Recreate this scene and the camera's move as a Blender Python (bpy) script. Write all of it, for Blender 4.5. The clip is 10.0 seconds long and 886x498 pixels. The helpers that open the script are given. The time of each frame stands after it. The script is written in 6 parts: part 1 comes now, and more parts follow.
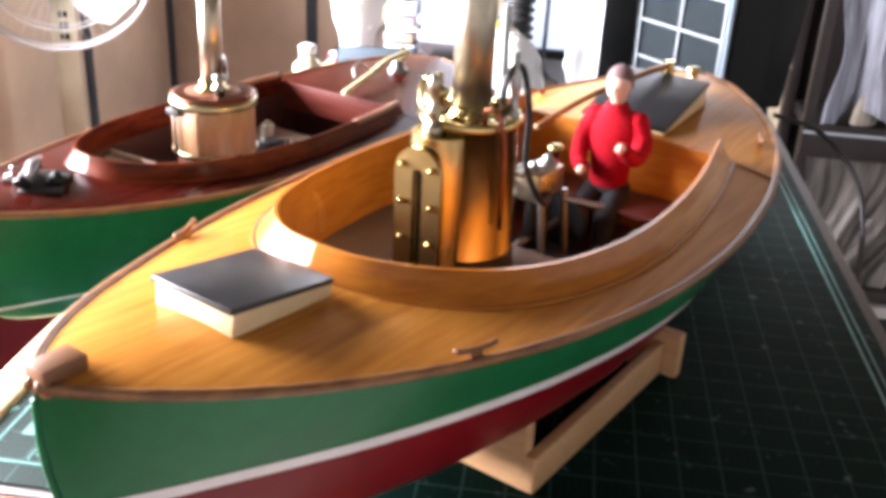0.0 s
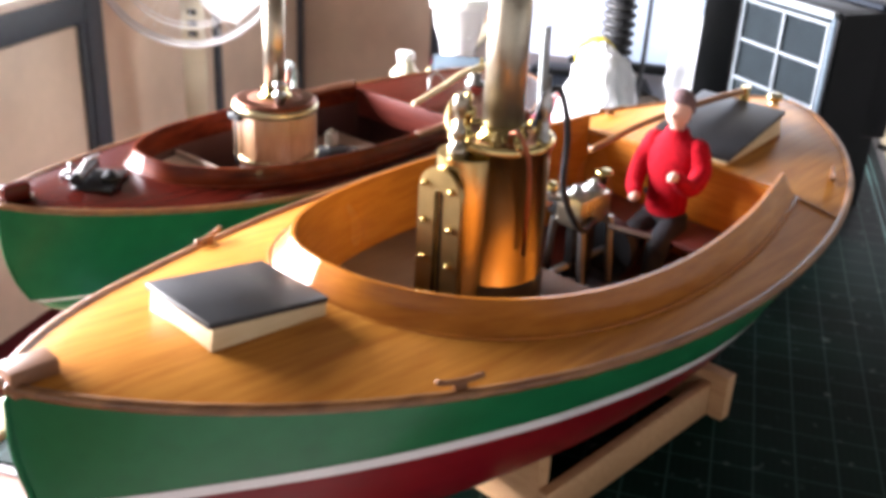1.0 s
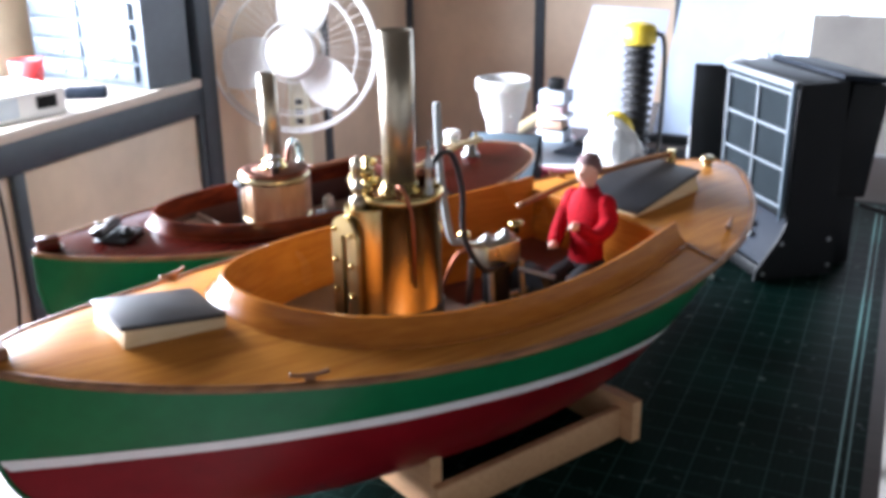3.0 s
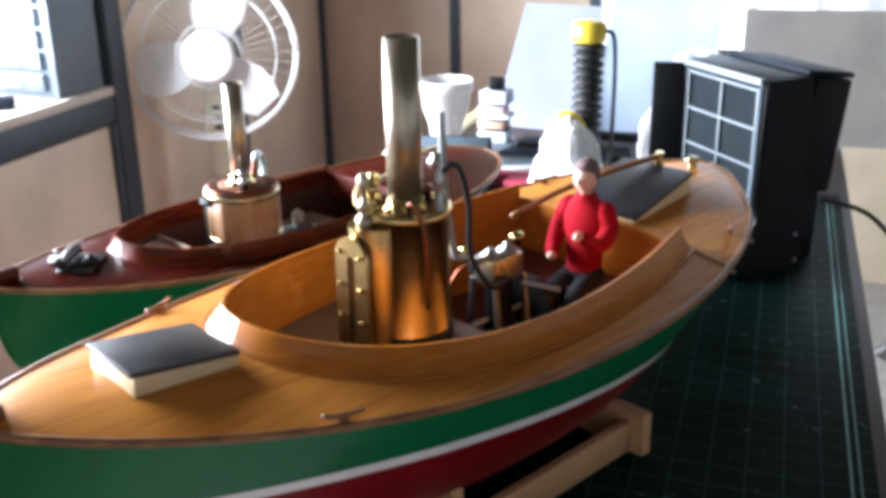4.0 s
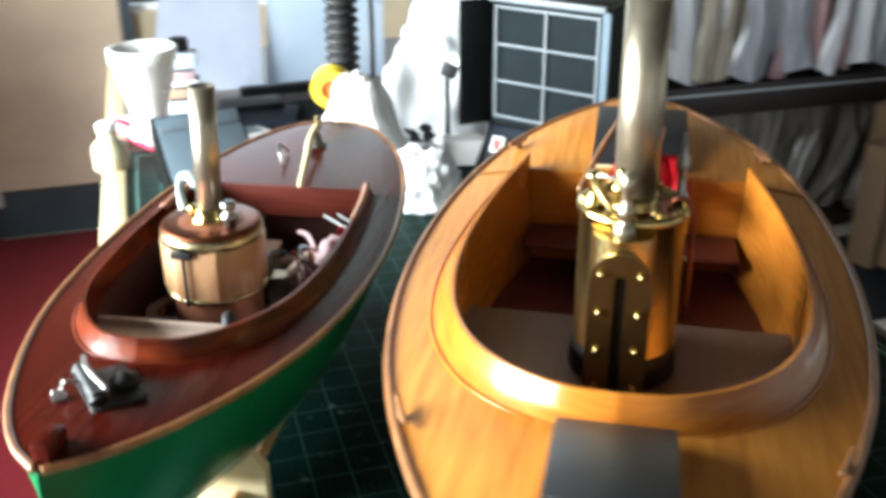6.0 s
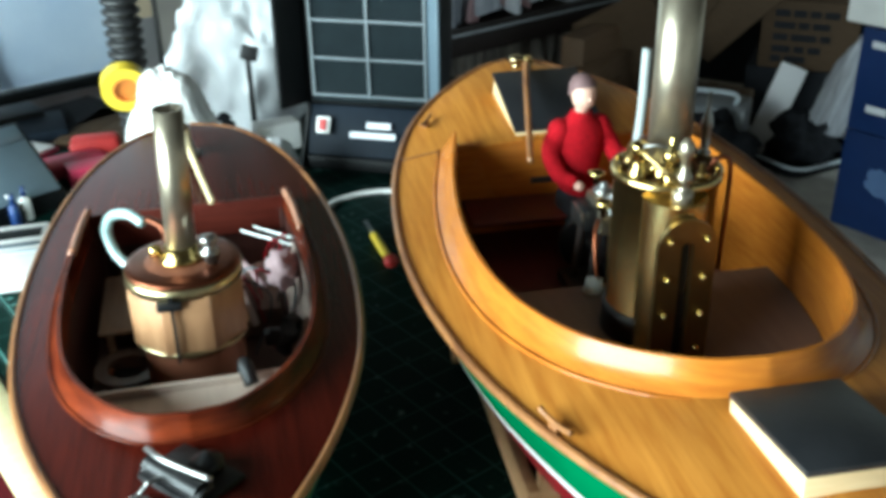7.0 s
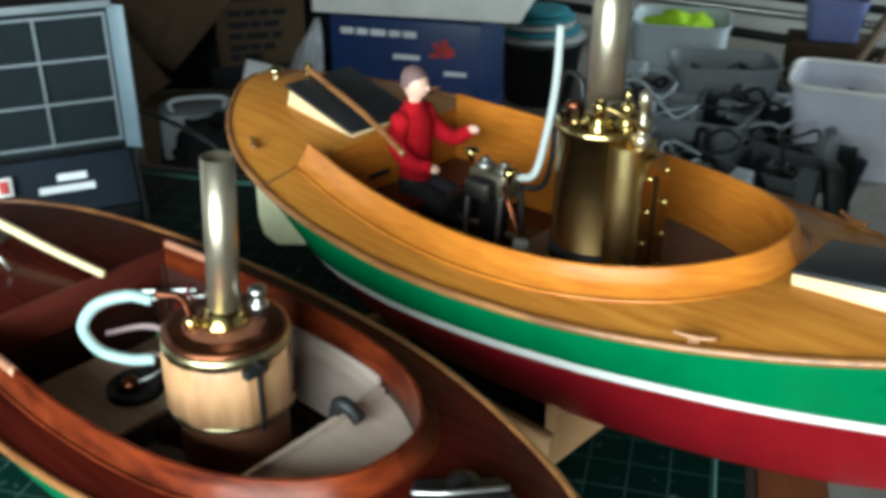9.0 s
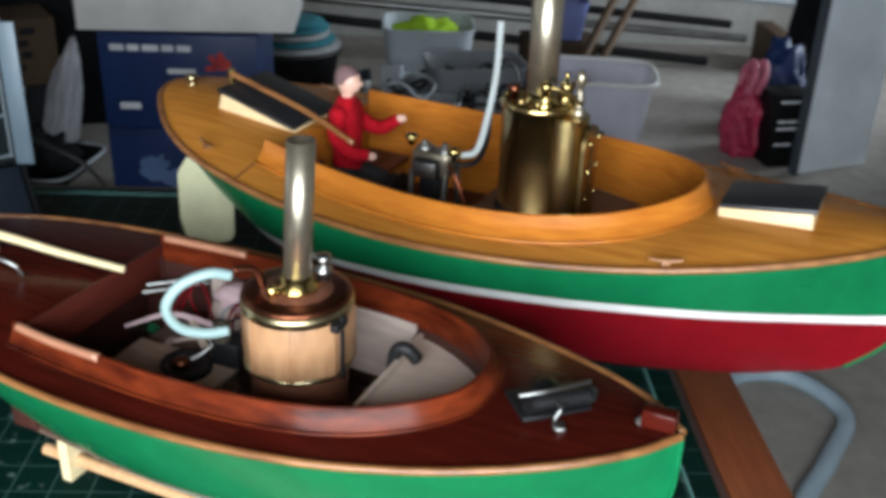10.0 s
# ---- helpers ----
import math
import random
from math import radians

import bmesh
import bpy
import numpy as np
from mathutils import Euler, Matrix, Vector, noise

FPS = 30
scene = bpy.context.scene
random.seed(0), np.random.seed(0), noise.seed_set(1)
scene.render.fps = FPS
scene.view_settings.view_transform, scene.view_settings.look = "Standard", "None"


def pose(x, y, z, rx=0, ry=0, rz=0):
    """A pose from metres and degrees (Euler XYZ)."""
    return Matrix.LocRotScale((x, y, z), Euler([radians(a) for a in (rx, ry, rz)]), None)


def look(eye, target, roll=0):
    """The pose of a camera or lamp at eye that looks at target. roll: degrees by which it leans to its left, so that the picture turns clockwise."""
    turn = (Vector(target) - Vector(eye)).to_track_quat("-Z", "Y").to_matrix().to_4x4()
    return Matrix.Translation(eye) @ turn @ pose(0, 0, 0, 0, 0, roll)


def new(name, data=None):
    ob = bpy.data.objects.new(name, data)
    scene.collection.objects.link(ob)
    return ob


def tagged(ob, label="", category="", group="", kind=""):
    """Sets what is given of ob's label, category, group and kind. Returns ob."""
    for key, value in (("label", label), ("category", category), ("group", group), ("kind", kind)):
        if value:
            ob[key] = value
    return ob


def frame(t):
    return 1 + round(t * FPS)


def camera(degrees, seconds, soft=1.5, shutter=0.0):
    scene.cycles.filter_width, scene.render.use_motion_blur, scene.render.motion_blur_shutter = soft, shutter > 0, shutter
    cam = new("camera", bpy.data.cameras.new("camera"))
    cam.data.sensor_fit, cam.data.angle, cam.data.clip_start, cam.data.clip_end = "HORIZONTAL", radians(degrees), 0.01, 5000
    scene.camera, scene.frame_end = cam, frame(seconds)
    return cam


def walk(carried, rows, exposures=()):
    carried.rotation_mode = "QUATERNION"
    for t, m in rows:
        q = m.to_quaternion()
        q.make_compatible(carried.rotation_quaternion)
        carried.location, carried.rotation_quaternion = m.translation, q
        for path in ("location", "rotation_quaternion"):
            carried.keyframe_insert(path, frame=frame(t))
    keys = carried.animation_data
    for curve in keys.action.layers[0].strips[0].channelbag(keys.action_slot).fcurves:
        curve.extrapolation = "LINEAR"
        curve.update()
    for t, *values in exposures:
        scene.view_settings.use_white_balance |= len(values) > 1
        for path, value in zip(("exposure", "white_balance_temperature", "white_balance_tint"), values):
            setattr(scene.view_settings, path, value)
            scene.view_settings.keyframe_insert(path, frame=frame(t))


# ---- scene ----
cam = camera(48.22, 10.0, 4.2, 0.5)
PATH = [
    (0, (0.2921, -0.4395, 1.0585), (-0.19, 0.2524, 0.6711), 2.94),
    (0.5, (0.2671, -0.4199, 1.0617), (-0.2254, 0.2519, 0.6528), 4.13),
    (1, (0.3278, -0.3906, 1.0652), (-0.2486, 0.2238, 0.6759), 3.11),
    (1.5, (0.4156, -0.3518, 1.0677), (-0.2468, 0.1907, 0.7097), 0.94),
    (2, (0.4686, -0.343, 1.0776), (-0.2232, 0.1716, 0.7346), -0.02),
    (2.5, (0.499, -0.3514, 1.0895), (-0.1955, 0.1648, 0.7542), -0.32),
    (3, (0.5185, -0.3555, 1.0892), (-0.1767, 0.1685, 0.7679), -0.77),
    (3.2, (0.5193, -0.3532, 1.0884), (-0.1742, 0.1746, 0.7695), -0.97),
    (4.3, (0.3671, -0.4338, 1.0917), (-0.1922, 0.2239, 0.7516), -0.26),
    (4.5, (0.3032, -0.4802, 1.1055), (-0.1836, 0.2262, 0.7517), 0.51),
    (5, (0.1724, -0.5262, 1.1095), (-0.186, 0.2472, 0.7427), 0.95),
    (5.5, (0.1283, -0.5017, 1.0892), (-0.1971, 0.288, 0.7264), -1.44),
    (5.7, (0.0912, -0.4887, 1.0871), (-0.1944, 0.312, 0.7149), -1.58),
    (6.8, (-0.2009, -0.476, 1.1052), (-0.0719, 0.346, 0.6941), 0.81),
    (7, (-0.1966, -0.4501, 1.0991), (-0.0564, 0.3631, 0.6747), -1.03),
    (7.5, (-0.2145, -0.4177, 1.0883), (-0.0062, 0.3706, 0.6452), -2.93),
    (8, (-0.347, -0.4033, 1.0968), (0.0622, 0.3215, 0.6863), 0.17),
    (8.2, (-0.404, -0.387, 1.104), (0.655, 1.054, 0.207), 1.1),
    (8.5, (-0.4641, -0.3719, 1.1251), (0.084, 0.2468, 0.7032), 1.82),
    (8.8, (-0.476, -0.342, 1.117), (0.769, 0.920, 0.192), 0.6),
    (9, (-0.4835, -0.3191, 1.1014), (0.1215, 0.2461, 0.6823), 0.14),
    (9.2, (-0.510, -0.291, 1.105), (0.869, 0.829, 0.186), 0.2),
    (9.5, (-0.5746, -0.2615, 1.1019), (0.1226, 0.1849, 0.6826), 1.49),
    (10, (-0.6517, -0.2401, 1.1127), (0.1003, 0.1224, 0.7075), 2.11),
]
walk(cam, [(t, look(e, g, r)) for t, e, g, r in PATH],
     [(0.0, 1.14, 6550, 21), (1.5, 0.95, 6250, 18), (3.2, 0.65, 5800, 15), (4.3, 0.4, 5950, 12), (5.0, 0.25, 6250, 10), (5.7, 0.36, 6400, 7), (7.0, -0.58, 5800, -10), (7.6, -0.52, 5800, -11), (8.5, -0.8, 6000, -11), (10.0, -1.45, 6150, 7)])

# ---- world and lights ----
K = 0.58                      # metres to one unit of the plan below
T = 1.2                       # height of the work table's top, in plan units (0.70 m)
ANG = 28.0                    # the room stands at this angle to the large boat
CA, SA = math.cos(radians(ANG)), math.sin(radians(ANG))


def room(u, v, z, turn=0.0, tip=0.0, lean=0.0):
    """A pose in the room's own directions: u across the table, v along it."""
    return at(u * CA - v * SA, u * SA + v * CA, z, tip, lean, ANG + turn)


def at(x, y, z, rx=0, ry=0, rz=0):
    """A pose in the world from plan units."""
    return pose(K * x, K * y, K * z, rx, ry, rz)


def shift(x, y, z):
    return Matrix.Translation((K * x, K * y, K * z))


def spot(u, v, z):
    return K * Vector((u * CA - v * SA, u * SA + v * CA, z))


world = bpy.data.worlds.new("sky")
scene.world = world
world.use_nodes = True
sky = world.node_tree.nodes.new("ShaderNodeTexSky")
sky.sky_type, sky.sun_disc = "NISHITA", False
sky.sun_elevation, sky.sun_rotation = radians(38), radians(200)
back = world.node_tree.nodes["Background"]
back.inputs["Strength"].default_value = 0.12
world.node_tree.links.new(sky.outputs[0], back.inputs[0])


def window_light(name, u, v, z, w, h, toward, watts, colour=(0.93, 0.97, 1.0), spread=180):
    lamp = bpy.data.lights.new(name, "AREA")
    lamp.shape, lamp.size, lamp.size_y, lamp.energy, lamp.color = "RECTANGLE", K * w, K * h, watts, colour
    lamp.spread = radians(spread)
    ob = new(name, lamp)
    ob.matrix_world = look(spot(u, v, z), spot(*toward))
    return ob


window_light("daylight_left", -2.58, 0.45, 1.98, 2.1, 1.5, (0.0, 0.25, 1.3), 165)
window_light("daylight_door", 5.3, -4.15, 1.75, 1.6, 3.2, (5.15, -1.0, 0.8), 38, (0.9, 0.95, 1.0), 80)
window_light("daylight_back", 0.23, 3.88, 2.1, 1.45, 2.1, (0.1, 0.0, 1.2), 8, (0.84, 0.93, 1.0))

# ---- materials ----
MATS = {}


def material(name, colour, rough=0.5, metal=0.0, coat=0.0, grain=0.0, scale=30.0, stretch=(1, 1, 1), bump=0.0, dark=None, spread=0.5,
             bump_scale=None, rough_var=0.0, island=0.0, fuzz=0.0, trans=0.0, wear=0.0, wear_colour=(0.5, 0.48, 0.44), spec=0.5, alpha=1.0):
    """A procedural surface: a base colour, a second one that a stretched noise mixes in, large faint blotches, bump, wear."""
    scale, bump_scale = scale / K, bump_scale / K if bump_scale else None
    m = bpy.data.materials.new(name)
    m.use_nodes = True
    nt = m.node_tree
    b = nt.nodes["Principled BSDF"]
    b.inputs["Roughness"].default_value, b.inputs["Metallic"].default_value = rough, metal
    b.inputs["Coat Weight"].default_value, b.inputs["Coat Roughness"].default_value = coat, 0.12
    b.inputs["Specular IOR Level"].default_value = spec
    b.inputs["Sheen Weight"].default_value = fuzz
    b.inputs["Transmission Weight"].default_value = trans
    b.inputs["Alpha"].default_value = alpha
    co = nt.nodes.new("ShaderNodeTexCoord")
    mp = nt.nodes.new("ShaderNodeMapping")
    mp.inputs["Scale"].default_value = stretch
    nt.links.new(co.outputs["Object"], mp.inputs[0])
    n1 = nt.nodes.new("ShaderNodeTexNoise")
    n1.inputs["Scale"].default_value, n1.inputs["Detail"].default_value, n1.inputs["Roughness"].default_value = scale, 6.0, 0.6
    nt.links.new(mp.outputs[0], n1.inputs["Vector"])
    n2 = nt.nodes.new("ShaderNodeTexNoise")
    n2.inputs["Scale"].default_value, n2.inputs["Detail"].default_value = max(scale * 0.12, 1.5), 3.0
    nt.links.new(co.outputs["Object"], n2.inputs["Vector"])
    ramp = nt.nodes.new("ShaderNodeValToRGB")
    ramp.color_ramp.elements[0].position, ramp.color_ramp.elements[1].position = 0.5 - spread / 2, 0.5 + spread / 2
    d = dark if dark else tuple(c * (1 - grain) for c in colour)
    ramp.color_ramp.elements[0].color, ramp.color_ramp.elements[1].color = (*d, 1), (*colour, 1)
    nt.links.new(n1.outputs["Fac"], ramp.inputs[0])
    blot = nt.nodes.new("ShaderNodeMapRange")
    blot.inputs["From Min"].default_value, blot.inputs["From Max"].default_value = 0.3, 0.7
    blot.inputs["To Min"].default_value, blot.inputs["To Max"].default_value = 0.84, 1.1
    nt.links.new(n2.outputs["Fac"], blot.inputs[0])
    mul = nt.nodes.new("ShaderNodeMix")
    mul.data_type, mul.blend_type = "RGBA", "MULTIPLY"
    mul.inputs["Factor"].default_value = 1.0
    nt.links.new(ramp.outputs[0], mul.inputs["A"])
    nt.links.new(blot.outputs[0], mul.inputs["B"])
    out = mul.outputs["Result"]
    if island:
        info = nt.nodes.new("ShaderNodeObjectInfo")
        rng = nt.nodes.new("ShaderNodeMapRange")
        rng.inputs["To Min"].default_value, rng.inputs["To Max"].default_value = 1 - island, 1 + island * 0.5
        nt.links.new(info.outputs["Random"], rng.inputs[0])
        m2 = nt.nodes.new("ShaderNodeMix")
        m2.data_type, m2.blend_type = "RGBA", "MULTIPLY"
        m2.inputs["Factor"].default_value = 1.0
        nt.links.new(out, m2.inputs["A"])
        nt.links.new(rng.outputs[0], m2.inputs["B"])
        out = m2.outputs["Result"]
    if wear:
        n3 = nt.nodes.new("ShaderNodeTexNoise")
        n3.inputs["Scale"].default_value, n3.inputs["Detail"].default_value = scale * 0.6, 9.0
        nt.links.new(co.outputs["Object"], n3.inputs["Vector"])
        cut = nt.nodes.new("ShaderNodeMapRange")
        cut.inputs["From Min"].default_value, cut.inputs["From Max"].default_value = 0.62, 0.72
        cut.inputs["To Max"].default_value = wear
        nt.links.new(n3.outputs["Fac"], cut.inputs[0])
        m3 = nt.nodes.new("ShaderNodeMix")
        m3.data_type = "RGBA"
        nt.links.new(cut.outputs[0], m3.inputs["Factor"])
        nt.links.new(out, m3.inputs["A"])
        m3.inputs["B"].default_value = (*wear_colour, 1)
        out = m3.outputs["Result"]
    nt.links.new(out, b.inputs["Base Color"])
    if rough_var:
        rr = nt.nodes.new("ShaderNodeMapRange")
        rr.inputs["To Min"].default_value, rr.inputs["To Max"].default_value = max(rough - rough_var, 0.02), rough + rough_var
        nt.links.new(n2.outputs["Fac"], rr.inputs[0])
        nt.links.new(rr.outputs[0], b.inputs["Roughness"])
    if bump:
        bp = nt.nodes.new("ShaderNodeBump")
        bp.inputs["Strength"].default_value, bp.inputs["Distance"].default_value = bump, 0.0012
        src = n1
        if bump_scale:
            src = nt.nodes.new("ShaderNodeTexNoise")
            src.inputs["Scale"].default_value, src.inputs["Detail"].default_value = bump_scale, 5.0
            nt.links.new(mp.outputs[0], src.inputs["Vector"])
        nt.links.new(src.outputs["Fac"], bp.inputs["Height"])
        nt.links.new(bp.outputs[0], b.inputs["Normal"])
    MATS[name] = m
    return m


def plain(name, colour, rough=0.5, metal=0.0, **more):
    return material(name, colour, rough, metal, grain=0.12, scale=60, **more)


ply = material("varnished_plywood", (0.53, 0.232, 0.040), 0.33, coat=0.05, dark=(0.31, 0.10, 0.012), scale=20, stretch=(7, 0.5, 3), bump=0.12, rough_var=0.12, spec=0.1)
coam_wood = material("varnished_coaming", (0.47, 0.165, 0.020), 0.25, coat=0.22, dark=(0.30, 0.085, 0.010), scale=22, stretch=(1, 1, 9), bump=0.08, rough_var=0.12, spec=0.22)
edge_wood = material("rubbing_strip_wood", (0.29, 0.125, 0.038), 0.42, coat=0.2, dark=(0.13, 0.045, 0.013), scale=30, stretch=(3, 0.4, 3), bump=0.1, spread=0.35)
mahog = material("mahogany_deck", (0.075, 0.0085, 0.0045), 0.24, coat=0.0, dark=(0.026, 0.003, 0.0018), scale=18, stretch=(8, 0.5, 3), bump=0.14, rough_var=0.08, spec=0.12)
mahog_red = material("mahogany_coaming", (0.15, 0.025, 0.007), 0.3, coat=0.08, dark=(0.036, 0.0048, 0.0024), scale=16, stretch=(1, 1, 5), bump=0.18, rough_var=0.14, spec=0.08, spread=0.36)
floor_red = material("red_sole_boards", (0.10, 0.016, 0.010), 0.5, dark=(0.05, 0.008, 0.006), scale=20, stretch=(6, 0.6, 1), bump=0.05)
bulk_red = material("reddish_bulkhead_board", (0.11, 0.021, 0.013), 0.42, dark=(0.06, 0.011, 0.008), scale=20, stretch=(0.6, 3, 8), bump=0.08, spec=0.2)
grey_sole = material("greyish_sole", (0.14, 0.085, 0.062), 0.5, dark=(0.09, 0.05, 0.038), scale=25, stretch=(4, 0.7, 1), bump=0.06)
pale_sole = material("pale_sole_board", (0.60, 0.48, 0.40), 0.5, dark=(0.48, 0.37, 0.30), scale=25, stretch=(4, 0.7, 1), bump=0.06)
green = material("green_gloss_paint", (0.008, 0.138, 0.048), 0.3, coat=0.08, grain=0.2, scale=40, rough_var=0.1, bump=0.03, spec=0.22)
white_paint = plain("white_stripe_paint", (0.78, 0.76, 0.74), 0.3)
red_paint = material("red_underwater_paint", (0.19, 0.004, 0.009), 0.4, grain=0.25, scale=30, rough_var=0.1, bump=0.03, spec=0.18)
cream_paint = plain("cream_rudder_paint", (0.68, 0.66, 0.42), 0.4)
slate = material("black_roof_felt", (0.018, 0.019, 0.022), 0.38, grain=0.3, scale=200, bump=0.12, rough_var=0.1, spec=0.6)
hatch_wood = material("pale_hatch_wood", (0.70, 0.54, 0.32), 0.45, dark=(0.58, 0.41, 0.21), scale=30, stretch=(1, 1, 7), bump=0.06)
brass = material("polished_brass", (0.60, 0.465, 0.19), 0.19, 1.0, dark=(0.43, 0.32, 0.115), scale=14, rough_var=0.1, bump=0.06)
brass_aged = material("aged_boiler_brass", (0.70, 0.55, 0.26), 0.24, 1.0, dark=(0.52, 0.38, 0.15), scale=14, rough_var=0.08, bump=0.08)
brass_dull = material("tarnished_brass", (0.49, 0.43, 0.33), 0.33, 0.9, grain=0.35, scale=30, rough_var=0.14, bump=0.05)
copper = material("copper_plate", (0.30, 0.10, 0.052), 0.36, 1.0, dark=(0.10, 0.035, 0.02), scale=16, rough_var=0.2, bump=0.1, spread=0.35)
steel = material("bright_steel", (0.43, 0.43, 0.42), 0.36, 1.0, grain=0.35, scale=40, rough_var=0.14, bump=0.05)
lagging = material("wooden_boiler_lagging", (0.43, 0.245, 0.125), 0.4, dark=(0.25, 0.12, 0.055), scale=26, stretch=(3, 3, 0.6), bump=0.08, island=0.1, coat=0.1)
black_iron = material("black_engine_iron", (0.010, 0.010, 0.011), 0.45, grain=0.3, scale=50, rough_var=0.12, bump=0.06, spec=0.3)
rubber = plain("black_rubber", (0.012, 0.012, 0.013), 0.55)
hose_mat = material("pale_silicone_hose", (0.37, 0.51, 0.50), 0.35, grain=0.1, scale=40, trans=0.3)
hose_grey = material("grey_silicone_hose", (0.36, 0.385, 0.38), 0.6, grain=0.15, scale=40, spec=0.3)
stand_wood = material("stand_pine", (0.60, 0.36, 0.19), 0.5, dark=(0.46, 0.25, 0.11), scale=25, stretch=(1.2, 6, 6), bump=0.07)
cradle_wood = material("cream_cradle_board", (0.74, 0.62, 0.38), 0.55, dark=(0.64, 0.5, 0.27), scale=25, stretch=(0.8, 5, 5), bump=0.06)
table_wood = material("table_edge_wood", (0.15, 0.046, 0.016), 0.5, dark=(0.085, 0.023, 0.008), scale=22, stretch=(0.5, 6, 4), bump=0.1, spec=0.3)
table_dark = material("dark_table_top", (0.05, 0.03, 0.024), 0.5, dark=(0.028, 0.018, 0.014), scale=22, stretch=(0.5, 6, 4), bump=0.06)
red_wool = material("red_knitted_jumper", (0.42, 0.003, 0.012), 0.9, grain=0.5, scale=200, bump=0.6, spec=0.15)
navy = material("black_doll_trousers", (0.008, 0.008, 0.012), 0.85, grain=0.3, scale=200, bump=0.3)
skin = plain("doll_vinyl", (0.66, 0.40, 0.31), 0.42)
hair = plain("mauve_brown_doll_cap", (0.15, 0.085, 0.085), 0.8)
panel_beige = material("beige_cupboard_panel", (0.72, 0.58, 0.43), 0.5, grain=0.08, scale=20, rough_var=0.06, bump=0.02)
frame_dark = material("slate_blue_frame", (0.052, 0.070, 0.088), 0.5, grain=0.25, scale=30, rough_var=0.1, bump=0.04)
frame_brown = material("dark_frame_strip", (0.016, 0.012, 0.011), 0.5, grain=0.25, scale=30, spec=0.12)
wall_paint = material("cream_wall_paint", (0.52, 0.43, 0.30), 0.75, grain=0.06, scale=40, bump=0.05)
wall_grey = material("grey_rendered_wall", (0.62, 0.61, 0.58), 0.85, grain=0.2, scale=15, bump=0.12, wear=0.25, wear_colour=(0.55, 0.54, 0.5))
ceil_paint = material("dark_unseen_ceiling", (0.055, 0.043, 0.034), 0.85, grain=0.3, scale=30, bump=0.05)
carpet = material("dark_red_carpet", (0.23, 0.004, 0.012), 0.95, grain=0.4, scale=400, bump=0.6)
concrete = material("grey_concrete_floor", (0.40, 0.37, 0.33), 0.8, grain=0.3, scale=12, bump=0.15, wear=0.3, wear_colour=(0.24, 0.22, 0.2))
white_plastic = material("white_plastic", (0.80, 0.79, 0.77), 0.38, grain=0.05, scale=30)
cream_plastic = material("yellowed_plastic", (0.66, 0.60, 0.42), 0.42, grain=0.08, scale=30)
clear_plastic = material("cloudy_clear_plastic", (0.66, 0.72, 0.78), 0.22, grain=0.12, scale=20, trans=0.5)
smoky_plastic = material("smoky_plastic_sleeve", (0.33, 0.345, 0.39), 0.25, dark=(0.10, 0.105, 0.125), scale=9, stretch=(6, 6, 0.35), trans=0.12, spread=0.5, bump=0.5)
smoky_pale = material("pale_plastic_sleeve", (0.50, 0.51, 0.55), 0.25, dark=(0.19, 0.19, 0.21), scale=9, stretch=(6, 6, 0.35), trans=0.12, spread=0.5, bump=0.5)
smoky_tan = material("tan_plastic_sleeve", (0.38, 0.33, 0.26), 0.28, dark=(0.11, 0.095, 0.08), scale=9, stretch=(6, 6, 0.35), trans=0.12, spread=0.5, bump=0.5)
smoky_rose = material("rosy_plastic_sleeve", (0.42, 0.25, 0.26), 0.28, dark=(0.13, 0.085, 0.095), scale=9, stretch=(6, 6, 0.35), trans=0.12, spread=0.5, bump=0.5)
black_plastic = material("black_plastic_case", (0.005, 0.0055, 0.006), 0.5, grain=0.3, scale=80, rough_var=0.1, bump=0.03, spec=0.16)
blue_plastic = material("slate_blue_case", (0.010, 0.0145, 0.0225), 0.6, grain=0.2, scale=60, rough_var=0.08, spec=0.1)
flap_blue = material("pale_blue_grey_flap", (0.10, 0.135, 0.165), 0.45, grain=0.15, scale=20, rough_var=0.1)
slate_shell = material("slate_drawer_shell", (0.10, 0.125, 0.15), 0.45, grain=0.15, scale=30)
mesh_grey = material("grey_filter_cloth", (0.010, 0.0145, 0.017), 0.9, grain=0.35, scale=300, bump=0.5, spec=0.1)
grille_grey = plain("grey_grille_wire", (0.125, 0.145, 0.16), 0.5)
paper = material("white_paper", (0.80, 0.80, 0.82), 0.7, grain=0.05, scale=12, bump=0.03)
pink_card = material("magenta_card", (0.42, 0.02, 0.07), 0.5, grain=0.25, scale=30)
yellow_tape = plain("yellow_tape", (0.75, 0.55, 0.04), 0.4)
card_blue = material("blue_printed_card", (0.011, 0.032, 0.125), 0.42, grain=0.2, scale=10, rough_var=0.08, spec=0.35)
card_brown = material("brown_cardboard", (0.060, 0.038, 0.021), 0.85, grain=0.3, scale=20, stretch=(1, 1, 4), bump=0.05, spec=0.2)
print_white = plain("white_print", (0.72, 0.74, 0.78), 0.5)
print_cloud = plain("pale_blue_print", (0.10, 0.17, 0.34), 0.5)
print_red = plain("red_print", (0.5, 0.03, 0.03), 0.5)
green_cloth = plain("lime_green_cloth", (0.42, 0.68, 0.02), 0.8)
teal_wool = material("teal_striped_knit", (0.03, 0.20, 0.25), 0.9, grain=0.3, scale=150, bump=0.5)
grey_wool = material("pale_grey_knit", (0.36, 0.37, 0.37), 0.9, grain=0.3, scale=150, bump=0.5)
dark_cloth = material("dark_cloth", (0.016, 0.017, 0.020), 0.9, grain=0.4, scale=40, bump=0.4, spec=0.1)
